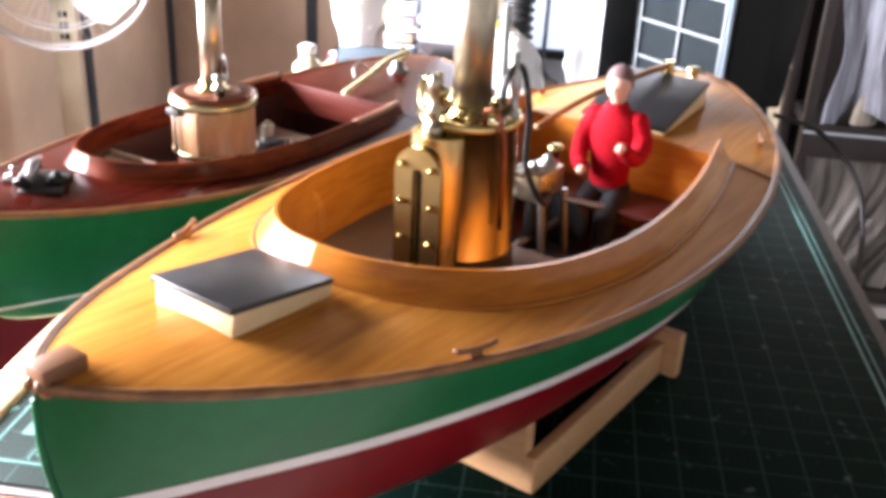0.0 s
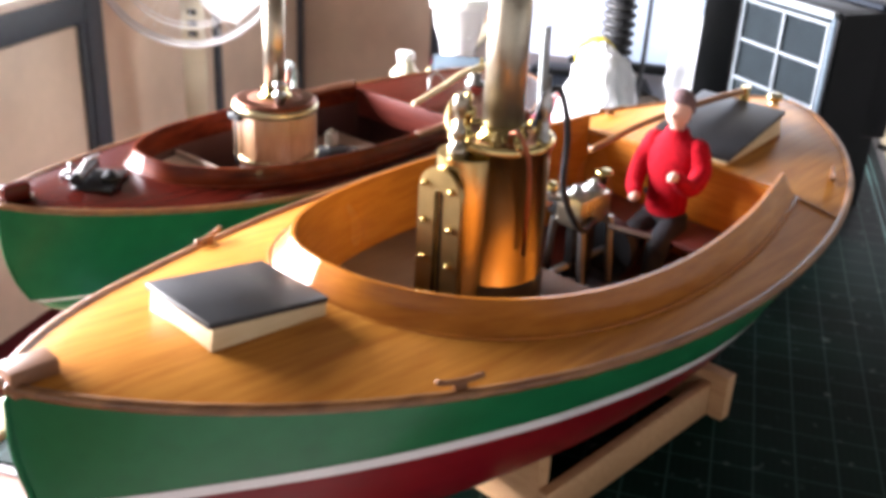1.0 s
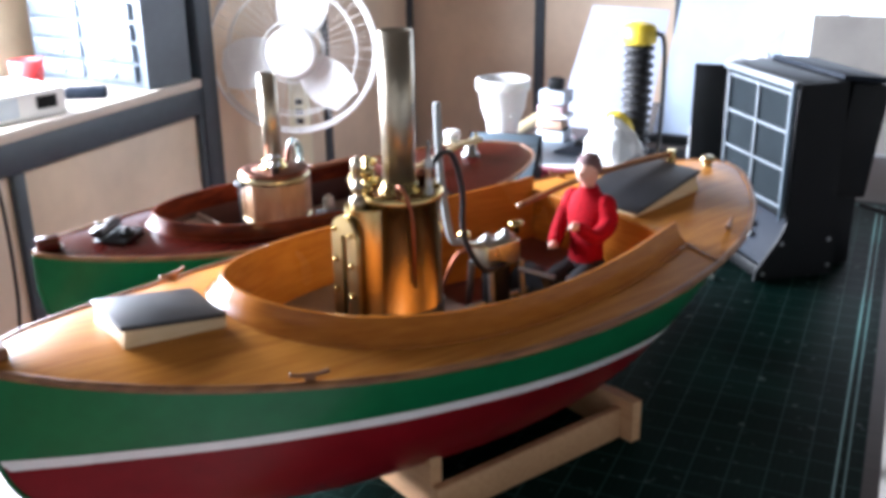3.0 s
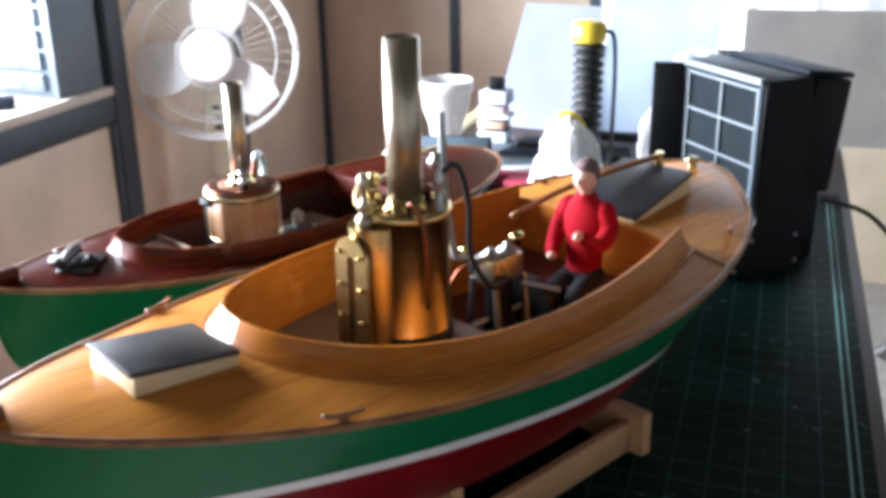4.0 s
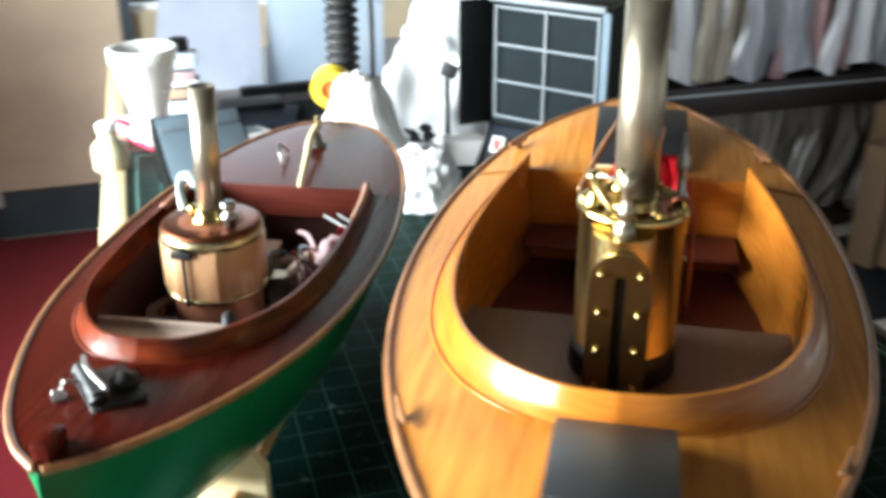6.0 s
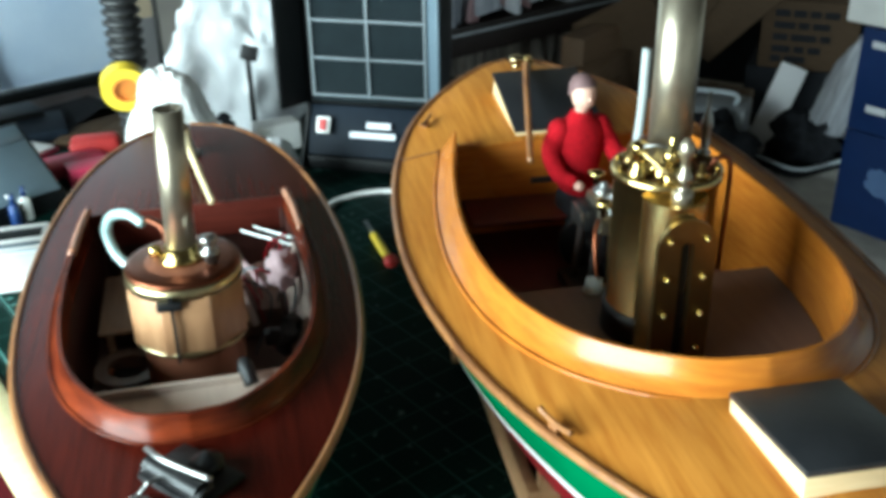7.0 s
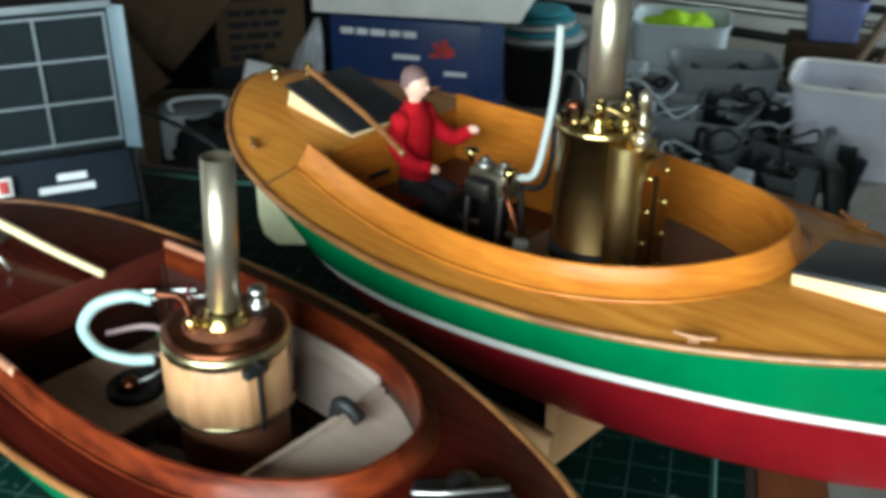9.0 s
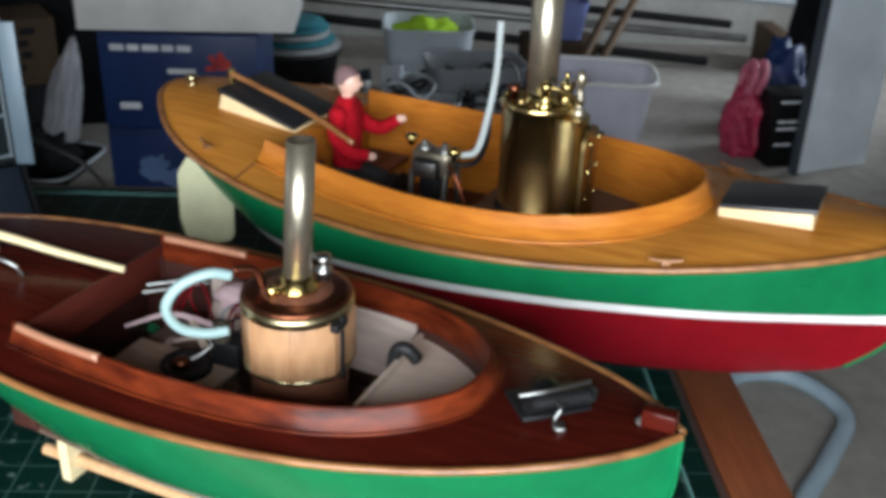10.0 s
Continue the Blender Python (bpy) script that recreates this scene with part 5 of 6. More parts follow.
    part("cross_board", bm, cradle_wood, cradle, limit=20)
for x in (-0.055, 0.055):
    part("dowel", cyl(bmesh.new(), (x, -0.17, 0.02), (x, 0.3, 0.02), 0.007, seg=12), stand_wood, cradle)

# ---- things on the table ----
def fume_box():
    """Black spray extractor: a tall case with a grilled filter, on a stepped foot with a switch."""
    g = thing("spray_extractor", "black spray extractor with a grey gridded filter front", "extractor", at(-0.174, 0.914, T, 0, 0, -23.5))
    w, zb, zt = 0.235, 0.11, 0.356
    part("case", boxed((0, 0.05, (zb + zt) / 2), (w, 0.09, zt - zb), bevel=0.004), black_plastic, g)
    part("filter", boxed((0, 0.0035, (zb + zt) / 2), (w - 0.02, 0.006, zt - zb - 0.02)), mesh_grey, g, "grey filter cloth")
    for k in range(4):
        part("grille_bar", boxed((0, -0.002, zb + 0.022 + k * (zt - zb - 0.044) / 3), (w - 0.026, 0.004, 0.004)), grille_grey, g)
    for x in (-1, 0, 1):
        part("grille_bar", boxed((x * (w / 2 - 0.014), -0.003, (zb + zt) / 2), (0.004, 0.004, zt - zb - 0.038)), grille_grey, g)
    part("foot", boxed((0, 0.03, 0.014), (w - 0.004, 0.14, 0.026), bevel=0.004), black_plastic, g)
    part("rear_foot", boxed((0, 0.06, 0.065), (w - 0.01, 0.06, 0.08), bevel=0.004), black_plastic, g)
    rot = Matrix.Rotation(radians(-28), 4, "X")
    part("control_panel", boxed((0, -0.004, 0.064), (w - 0.004, 0.02, 0.092), rot, 0.003), blue_plastic, g)
    sw = part("rocker_switch", boxed((-0.085, -0.019, 0.08), (0.026, 0.008, 0.03), rot, 0.002), white_plastic, g, "white framed red switch")
    part("rocker", boxed((-0.085, -0.0225, 0.081), (0.014, 0.008, 0.02), rot, 0.001), print_red, sw)
    for x0, z, wds in ((-0.035, 0.066, (0.085,)), (-0.005, 0.082, (0.045,))):
        for wd in wds:
            part("label_bar", boxed((x0 + wd / 2, -0.0165 + (z - 0.078) * 0.53, z), (wd, 0.003, 0.011), rot), print_white, g)
    part("side_wing", boxed((-w / 2 - 0.0165, -0.027, 0.232), (0.062, 0.008, 0.232), Matrix.Rotation(radians(60), 4, "Z"), 0.002), black_plastic, g, "black hinged side flap")
    # right flap: the daylight on its inner face is in the pale colour
    part("side_wing", boxed((w / 2 + 0.004, -0.011, 0.232), (0.03, 0.006, 0.232), Matrix.Rotation(radians(-41), 4, "Z"), 0.002), flap_blue, g, "side flap coloured blue grey for the daylight on it")
    part("top_lip", boxed((0, -0.006, zt - 0.006), (w - 0.002, 0.01, 0.012), bevel=0.002), grille_grey, g)
    lid = part("rear_case", boxed((0.004, 0.138, 0.242), (w - 0.02, 0.078, 0.205), Matrix.Rotation(radians(-7), 4, "X"), 0.006), black_plastic, g)
    part("rear_lid", boxed((0.0, 0.138, 0.353), (w - 0.006, 0.1, 0.01), Matrix.Rotation(radians(-7), 4, "X"), 0.003), blue_plastic, lid)
    for s in (-1, 1):
        bm = bmesh.new()
        prof = [(0.004, zt - 0.002), (0.094, zt - 0.002), (0.096, 0.1), (0.104, 0.06), (0.104, 0.002), (-0.052, 0.002), (-0.05, 0.022), (-0.012, 0.075), (0.002, 0.105)]
        fc = bm.faces.new([bm.verts.new((s * (w / 2), y, z)) for y, z in prof])
        ex = bmesh.ops.extrude_face_region(bm, geom=[fc])
        bmesh.ops.translate(bm, verts=[q for q in ex["geom"] if isinstance(q, bmesh.types.BMVert)], vec=(s * 0.006, 0, 0))
        bmesh.ops.recalc_face_normals(bm, faces=bm.faces)
        side = part("side_panel", bm, black_plastic, g, limit=20)
        for y, z in ((-0.036, 0.016), (-0.004, 0.07), (0.094, 0.02), (0.09, 0.07)):
            part("screw", cyl(bmesh.new(), (s * (w / 2 + 0.005), y, z), (s * (w / 2 + 0.008), y, z), 0.0042, seg=10), steel, side)
    part("rear_stand", boxed((0.0, 0.138, 0.07), (w - 0.07, 0.06, 0.14), bevel=0.004), black_plastic, g)
    part("cable", sweep(bmesh.new(), [(w / 2 - 0.02, 0.165, 0.12), (w / 2 + 0.04, 0.22, 0.1), (w / 2 + 0.12, 0.23, 0.05), (w / 2 + 0.18, 0.2, 0.0), (w / 2 + 0.215, 0.18, -0.1), (w / 2 + 0.23, 0.2, -0.4)], 0.0045, 8), rubber, g)
    return g


fume_box()

# pot, hose tower, tapes, papers and clutter on the far end of the table
pot_t = thing("white_pot", "white plastic flared pot on a foot", "pot", at(-1.02, 1.03, T + 0.0145))
part("bowl", lathe(bmesh.new(), [(0.03, 0.0), (0.046, 0.005), (0.046, 0.02), (0.036, 0.035), (0.043, 0.085), (0.056, 0.12), (0.062, 0.165), (0.069, 0.168), (0.070, 0.195), (0.063, 0.197), (0.056, 0.15), (0.02, 0.13)], 32), white_plastic, pot_t)
part("drip_knob", ball(bmesh.new(), (0.048, -0.012, 0.11), 0.008), white_plastic, pot_t)

tower = thing("ribbed_hose", "upright black ribbed hose with a yellow tape top", "hose", at(-0.597, 1.06, T))
bm = bmesh.new()
for k in range(17):
    lathe(bm, [(0.025, 0.02 + k * 0.019), (0.034, 0.026 + k * 0.019), (0.034, 0.031 + k * 0.019), (0.025, 0.037 + k * 0.019)], 20)
lathe(bm, [(0.024, 0.0), (0.024, 0.35)], 20)
part("ribs", bm, rubber, tower)
part("collar", lathe(bmesh.new(), [(0.034, 0.343), (0.037, 0.346), (0.037, 0.382), (0.022, 0.388)], 24), yellow_tape, tower, "yellow tape collar")
part("cord", sweep(bmesh.new(), [(0.032, 0.015, 0.37), (0.054, 0.02, 0.34), (0.056, 0.02, 0.15), (0.054, 0.01, 0.0)], 0.005, 8), rubber, tower)


def tape_roll(m, mat, label, r=0.042, w=0.03):
    t = thing("tape_roll", label, "tape", m, group="tape rolls")
    bm = bmesh.new()
    rows = [(r, -w / 2), (r, w / 2), (r * 0.55, w / 2), (r * 0.55, -w / 2), (r, -w / 2)]
    n = 28
    vs = [[bm.verts.new((a * math.cos(2 * math.pi * i / n), b, a * math.sin(2 * math.pi * i / n))) for i in range(n)] for a, b in rows[:-1]]
    for p, q in zip(vs, vs[1:] + vs[:1]):
        for i in range(n):
            bm.faces.new((p[i], p[(i + 1) % n], q[(i + 1) % n], q[i]))
    bmesh.ops.recalc_face_normals(bm, faces=bm.faces)
    part("reel", bm, mat, t)
    bm = bmesh.new()
    ring = [[(a * math.cos(2 * math.pi * i / 24), b, a * math.sin(2 * math.pi * i / 24)) for i in range(24)] for a, b in ((r * 0.56, -w / 2 - 0.001), (r * 0.56, w / 2 + 0.001), (r * 0.46, w / 2 + 0.001), (r * 0.46, -w / 2 - 0.001), (r * 0.56, -w / 2 - 0.001))]
    part("core", sheet(ring, 0, True), orange_core, t, "orange core")
    part("core_plug", cyl(bmesh.new(), (0, -w * 0.3, 0), (0, w * 0.3, 0), r * 0.455, seg=24), orange_core, t)
    return t


tape_roll(at(-0.602, 1.0, T + 0.155, 12, 0, 8), yellow_tape, "yellow tape roll standing on edge")


def crumpled(name, m, size, mat, label, category, seed, level=4, amp=0.35, taper=0.0, pleat=0.0):
    """A soft, creased heap such as a bag or a cloth."""
    bm = bmesh.new()
    bmesh.ops.create_icosphere(bm, subdivisions=level, radius=1.0)
    for v in bm.verts:
        d = v.co.normalized()
        n = noise.noise(d * 1.7 + Vector((seed, 0, 0))) + 0.6 * noise.noise(d * 4.1 + Vector((0, seed, 0))) + 0.3 * abs(noise.noise(d * 9.0 + Vector((seed, seed, 0)))) - 0.3 * abs(noise.noise(d * 3.1 + Vector((0, 0, seed)))) - 0.12 * abs(noise.noise(d * 6.3 + Vector((seed, 0, seed))))
        w = Vector((d.x * 8.0, d.y * 8.0, d.z * 2.4)) + Vector((seed, 0, 0)) + 0.8 * Vector((n, -n, n))
        v.co = d * (1 + amp * n + pleat * (abs(noise.noise(w)) - 0.5 * abs(noise.noise(w * 2.3))))
        v.co.z = max(v.co.z, -0.55)
        up = (v.co.z + 0.55) / 1.55
        v.co = Vector((v.co.x * size[0] * (1 - taper * up), v.co.y * size[1] * (1 - taper * up), up * size[2]))
    ob = part(name, bm, mat, None, limit=75)
    ob.matrix_world = m
    return tagged(ob, label, category)


crumpled("plastic_bag", at(-0.52, 0.905, T, 0, 0, 20), (0.09, 0.075, 0.215), white_plastic, "tall crumpled white plastic bag on the table", "bag", 2.0, 5, 0.14, 0.3, 0.03)
crumpled("plastic_bag", at(-0.40, 1.22, T, 0, 0, 0), (0.13, 0.1, 0.32), bag_white, "large cloudy clear plastic bag on the table", "bag", 5.0, 5, 0.2, 0.0, 0.06)
crumpled("paper_wad", at(-0.375, 0.80, T, 0, 0, 20), (0.07, 0.05, 0.115), paper, "folded white paper heap on the mat", "paper", 9.0, 5, 0.18)
crumpled("dark_rag", at(-0.44, 1.17, T, 0, 0, 15), (0.055, 0.035, 0.07), dark_cloth, "dark grey cloth tucked below the clear bag", "cloth", 21.0, 4, 0.4)


def leaf(name, pts, mat, label, category, thick=0.002, m=None):
    bm = bmesh.new()
    fc = bm.faces.new([bm.verts.new(p) for p in pts])
    bmesh.ops.solidify(bm, geom=[fc], thickness=thick)
    ob = part(name, bm, mat)
    if m is not None:
        ob.matrix_world = m
    return tagged(ob, label, category)


leaf("drawing_board", [(-0.26, 0, 0), (0.02, 0, 0), (0.03, 0.12, 0.335), (-0.2, 0.12, 0.34)], film_pale, "large white sheet board leaning at the table's end", "board", 0.01, at(-0.97, 1.5, T, 0, 0, 24))
leaf("drawing_film", [(0.03, 0.03, 0), (0.34, 0.05, 0), (0.36, 0.16, 0.42), (0.06, 0.14, 0.4)], film_sky, "large bluish white plastic film standing by the window", "film", 0.004, at(-0.97, 1.5, T, 0, 0, 24))
leaf("drawing_board", [(-0.3, 0, 0), (0.1, 0, 0), (0.1, 0.1, 0.34), (-0.3, 0.1, 0.34)], film_blue, "pale sheet board leaning beside another", "board", 0.01, at(-0.34, 1.86, T, 0, 0, 30))


def flat_box(name, m, s, mat, label, category, bevel=0.002):
    ob = part(name, boxed((0, 0, s[2] / 2), s, bevel=bevel), mat)
    ob.matrix_world = m
    return tagged(ob, label, category)


flat_box("tablet_case", at(-1.0, 1.19, T, 0, 0, 25), (0.26, 0.16, 0.012), black_plastic, "flat black case on the table", "case")
flat_box("grey_book", at(-0.86, 1.22, T, 0, 0, 15), (0.19, 0.13, 0.022), blue_plastic, "slate grey book on the table", "book")
flat_box("card_piece", at(-0.70, 1.23, T, 0, 0, 70), (0.2, 0.09, 0.01), card_brown, "brown card piece on the table", "card")
bm = bmesh.new()
prof = [(0.0, 0.0), (0.13, 0.0), (0.13, 0.026), (0.004, 0.119), (0.0, 0.119)]
fc = bm.faces.new([bm.verts.new((0.0, -y, z)) for y, z in prof])
ex = bmesh.ops.extrude_face_region(bm, geom=[fc])
bmesh.ops.translate(bm, verts=[g for g in ex["geom"] if isinstance(g, bmesh.types.BMVert)], vec=(0.174, 0, 0))
bmesh.ops.recalc_face_normals(bm, faces=bm.faces)
desk = thing("sloping_case", "black case with a sloping grey blue lid on the table", "case", at(-0.922, 0.844, T, 0, 0, 38.7))
part("body", bm, black_plastic, desk, "", 20)
slope = Matrix.Rotation(math.atan2(0.093, 0.126), 4, "X")
lid = part("lid", boxed((0.087, -0.068, 0.0755), (0.162, 0.146, 0.004), slope, 0.002), flap_blue, desk, "grey blue sloping lid")
part("latch", boxed((0.087, -0.131, 0.022), (0.03, 0.006, 0.014), bevel=0.002), steel, desk)
part("lid_strip", boxed((0.087, -0.035, 0.1035), (0.15, 0.012, 0.004), slope, 0.001), slate_shell, lid)
flat_box("pink_box", at(-0.67, 0.94, T, 0, 0, 20), (0.09, 0.05, 0.04), pink_card, "small magenta carton on the table", "carton")
calc = thing("white_meter", "white handheld meter with a dark display on the mat", "meter", at(-0.755, 0.64, T, 0, 0, 6))
part("case", boxed((0, 0, 0.012), (0.105, 0.19, 0.024), bevel=0.006), white_plastic, calc)
part("display", boxed((0, 0.055, 0.0245), (0.085, 0.03, 0.003), bevel=0.001), black_plastic, calc)
part("button_row", boxed((0, 0.015, 0.0245), (0.085, 0.012, 0.003), bevel=0.001), slate_shell, calc)
part("button_row", boxed((0, -0.01, 0.0245), (0.085, 0.008, 0.003), bevel=0.001), grey_panel, calc)

bk = thing("picture_book", "open magenta and white booklet with a grey blue page", "booklet", at(-0.98, 1.12, T, 0, 0, -35))
part("cover", boxed((0, 0, 0.004), (0.36, 0.25, 0.008), bevel=0.001), pink_card, bk, "magenta cover")
part("page_block", boxed((0.0, 0.0, 0.0105), (0.352, 0.238, 0.005), bevel=0.001), paper, bk)
part("picture", boxed((0.01, 0.02, 0.0138), (0.25, 0.17, 0.0012)), slate_shell, bk, "grey blue printed picture")
part("picture_band", boxed((0.0, -0.09, 0.0138), (0.33, 0.02, 0.0012)), pink_card, bk)
stk = thing("paper_tray_stack", "small stack of pale trays and cards, black slabs for shaded gaps", "trays", at(-1.045, 1.235, T + 0.012, 0, 0, 25))
# the thin black slabs stand for shade between the trays
for k, (w, d, h, mt) in enumerate(((0.078, 0.06, 0.03, grey_panel), (0.066, 0.05, 0.006, black_plastic), (0.074, 0.056, 0.022, foot_tan), (0.07, 0.052, 0.006, black_plastic),
                                   (0.08, 0.058, 0.012, paper), (0.072, 0.055, 0.022, pink_tissue), (0.066, 0.05, 0.006, black_plastic), (0.074, 0.058, 0.034, grey_panel))):
    part("tray" if h > 0.01 else "gap", boxed((0.005 * math.sin(2.1 * k), 0, 0.001 + (0, 0.03, 0.036, 0.058, 0.064, 0.076, 0.098, 0.104)[k] + h / 2), (w, d, h), Matrix.Rotation(0.08 * math.sin(1.7 * k), 4, "Z"), 0.0015), mt, stk)
flat_box("black_camera", at(-1.04, 1.236, T + 0.151, 0, 0, 30), (0.042, 0.035, 0.034), black_plastic, "small black camera on the tray stack", "camera", 0.008)
leaf("paper_sheet", [(-0.06, -0.1, 0.001), (0.06, -0.09, 0.003), (0.055, 0.1, 0.004), (-0.05, 0.1, 0.002)], paper, "white paper sheet on the mat", "paper", 0.002, at(-0.44, 1.08, T, 0, 0, 12))
flat_box("striped_bar", at(-0.475, 0.80, T, 0, 0, 70), (0.12, 0.02, 0.02), black_plastic, "black bar beside a white strip on the mat", "bar")
cb2 = thing("cream_bottle", "squat cream glass bottle on the table", "bottle", at(-1.03, 0.87, T))
part("body", lathe(bmesh.new(), [(0.03, 0), (0.034, 0.004), (0.034, 0.05), (0.018, 0.066), (0.018, 0.08)], 20), cream_plastic, cb2)
part("cap", lathe(bmesh.new(), [(0.02, 0.079), (0.02, 0.095), (0.016, 0.098)], 18), white_plastic, cb2)
flat_box("foam_block", at(-0.345, 1.04, T, 0, 0, 18), (0.085, 0.05, 0.055), white_plastic, "white foam block on the mat", "block", 0.006)
flat_box("red_pouch", at(-0.735, 0.985, T, 0, 0, 25), (0.16, 0.06, 0.035), pink_card, "shiny magenta red pouch on the table", "pouch", 0.012)
flat_box("red_pouch", at(-0.68, 1.05, T, 0, 0, 5), (0.09, 0.05, 0.05), print_red, "small red pouch on the table", "pouch", 0.012)
flat_box("black_bar", room(-0.03, 1.715, T, 2), (0.34, 0.03, 0.022), black_plastic, "black bar at the foot of the white board", "bar")
flat_box("black_case", at(-0.89, 1.27, T, 0, 0, 30), (0.14, 0.08, 0.035), black_plastic, "small black case among papers", "case")
flat_box("dark_mat", at(-0.78, 1.3, T, 0, 0, 40), (0.22, 0.16, 0.01), dark_cloth, "dark cloth folded on the table", "cloth")
flat_box("brown_card", at(-0.62, 1.19, T, 0, 0, 65), (0.16, 0.12, 0.014), card_brown, "brown card sheet among papers", "card")
flat_box("white_strip", at(-0.62, 0.86, T, 0, 0, 75), (0.12, 0.03, 0.012), paper, "white strip of card beside the boat", "card")
for k, (dx, dy, mt, h) in enumerate(((0, 0, card_blue, 0.055), (-0.012, 0.02, print_red, 0.045), (0.014, 0.018, white_plastic, 0.06), (-0.03, 0.04, print_red, 0.05))):
    pn2 = thing("glue_bottle", "small upright plastic bottle with a coloured body", "bottle", at(-0.775 + dx, 0.785 + dy, T), group="small bottles")
    part("body", lathe(bmesh.new(), [(0.008, 0), (0.009, 0.002), (0.009, h * 0.6), (0.004, h * 0.72)], 14), mt, pn2)
    part("cap", lathe(bmesh.new(), [(0.0045, h * 0.7), (0.003, h)], 12), white_plastic if k % 2 else card_blue, pn2)
sp = thing("dark_spray_bottle", "dark spray head on a thin stem by the clear bag", "bottle", at(-0.385, 1.075, T))
part("stem", cyl(bmesh.new(), (0, 0, 0.0), (0, 0, 0.17), 0.006, 0.005, 10), rubber, sp)
part("head", boxed((0.004, 0, 0.18), (0.032, 0.02, 0.026), Matrix.Rotation(0.3, 4, "Y"), 0.004), rubber, sp)

# marker knife on the mat
kn = thing("craft_knife", "yellow craft knife with a red end on the mat", "knife", at(-0.205, 0.58, T + 0.008, 0, 0, 8))
part("handle", cyl(bmesh.new(), (0, -0.05, 0), (0, 0.03, 0), 0.0065, seg=12), yellow_tape, kn)
part("end_cap", ball(bmesh.new(), (0, -0.07, 0.004), 0.011), print_red, kn)
part("ferrule", cyl(bmesh.new(), (0, 0.03, 0), (0, 0.055, 0), 0.005, 0.003, 12), steel, kn)
part("blade", boxed((0, 0.07, 0), (0.007, 0.03, 0.001)), steel, kn)
cab = part("white_cable", sweep(bmesh.new(), [(-0.3, 0.62, T + 0.004), (-0.27, 0.74, T + 0.004), (-0.23, 0.775, T + 0.004), (-0.18, 0.785, T + 0.004), (-0.14, 0.775, T + 0.004)], 0.005, 8), white_plastic)
tagged(cab, "white cable lying on the mat", "cable")

# ---- along the walls ----
def pedestal_fan():
    """White standing fan: wire guard, three blades, motor, column with buttons, round foot."""
    fan = thing("pedestal_fan", "white pedestal fan with a wire guard and three blades", "fan", room(-1.68, 2.35, 0, 27))
    cz, r = T + 0.07, 0.33
    for yy, n in ((-0.05, 26), (0.05, 20)):
        for rr in (r, r * 0.97, r * 0.76, r * 0.36):
            if yy > 0 and rr == r:
                continue
            ring = [(rr * math.cos(2 * math.pi * i / 40), yy * (1 if rr < r else 0) * (1.1 - 0.5 * rr / r), cz + rr * math.sin(2 * math.pi * i / 40)) for i in range(41)]
            part("guard_ring", sweep(bmesh.new(), ring, 0.006 if rr > r * 0.9 else 0.0028, 6, 1), white_plastic, fan)
        wire = None
        for i in range(n * 2):
            turned = shift(0, 0, cz) @ Matrix.Rotation(2 * math.pi * i / (n * 2), 4, "Y")
            if wire is None:
                wire = part("guard_wire", sweep(bmesh.new(), [(0.07, yy, 0), (0.2, yy * 0.95, 0), (0.29, yy * 0.6, 0), (r, 0, 0)], 0.0007, 4, 2), white_plastic, fan)
                wire.matrix_local = turned
            else:
                o = new("guard_wire", wire.data)
                o.parent = fan
                o.matrix_local = turned
    part("guard_boss", lathe(bmesh.new(), [(0.1, 0), (0.1, 0.01), (0.08, 0.018)], 28), white_plastic, fan).matrix_local = shift(0, -0.056, cz) @ Matrix.Rotation(radians(90), 4, "X")
    blade = None
    for k in range(3):
        if blade is None:
            rows = []
            for i in range(9):
                rr = 0.06 + 0.23 * i / 8
                w = 0.05 + 0.10 * math.sin(math.pi * min(i / 8 * 0.75 + 0.1, 1))
                rows.append([((j / 4 - 0.5) * w * 1.3, (j / 4 - 0.5) * 0.05, rr) for j in range(5)])
            blade = part("blade", sheet(rows, 0.004), white_plastic, fan)
            blade.matrix_local = shift(0, 0, cz) @ Matrix.Rotation(radians(15), 4, "Y")
        else:
            o = new("blade", blade.data)
            o.parent = fan
            o.matrix_local = shift(0, 0, cz) @ Matrix.Rotation(radians(15 + 120 * k), 4, "Y")
    part("hub", cyl(bmesh.new(), (0, -0.03, cz), (0, 0.05, cz), 0.05, seg=24), white_plastic, fan)
    part("motor", ball(bmesh.new(), (0, 0.13, cz), 0.085, (0.9, 1.2, 0.9), 20), white_plastic, fan)
    col = part("column", boxed((0, 0.12, (cz - 0.1) / 2 + 0.24), (0.085, 0.075, cz - 0.62), bevel=0.012), cream_plastic, fan, "cream control column")
    for k in range(4):
        part("button", boxed((0, 0.08, cz - 0.22 - k * 0.04), (0.03, 0.012, 0.02), bevel=0.002), rubber, col)
    part("pole", cyl(bmesh.new(), (0, 0.12, 0.02), (0, 0.12, cz - 0.4), 0.024, seg=16), white_plastic, fan)
    part("foot", lathe(bmesh.new(), [(0.33, 0.012), (0.34, 0.02), (0.33, 0.035), (0.1, 0.055), (0.05, 0.09)], 36, (0, 0.12, 0)), foot_tan, fan)
    part("neck", boxed((0, 0.12, cz - 0.1), (0.05, 0.06, 0.12), bevel=0.01), white_plastic, fan)


pedestal_fan()


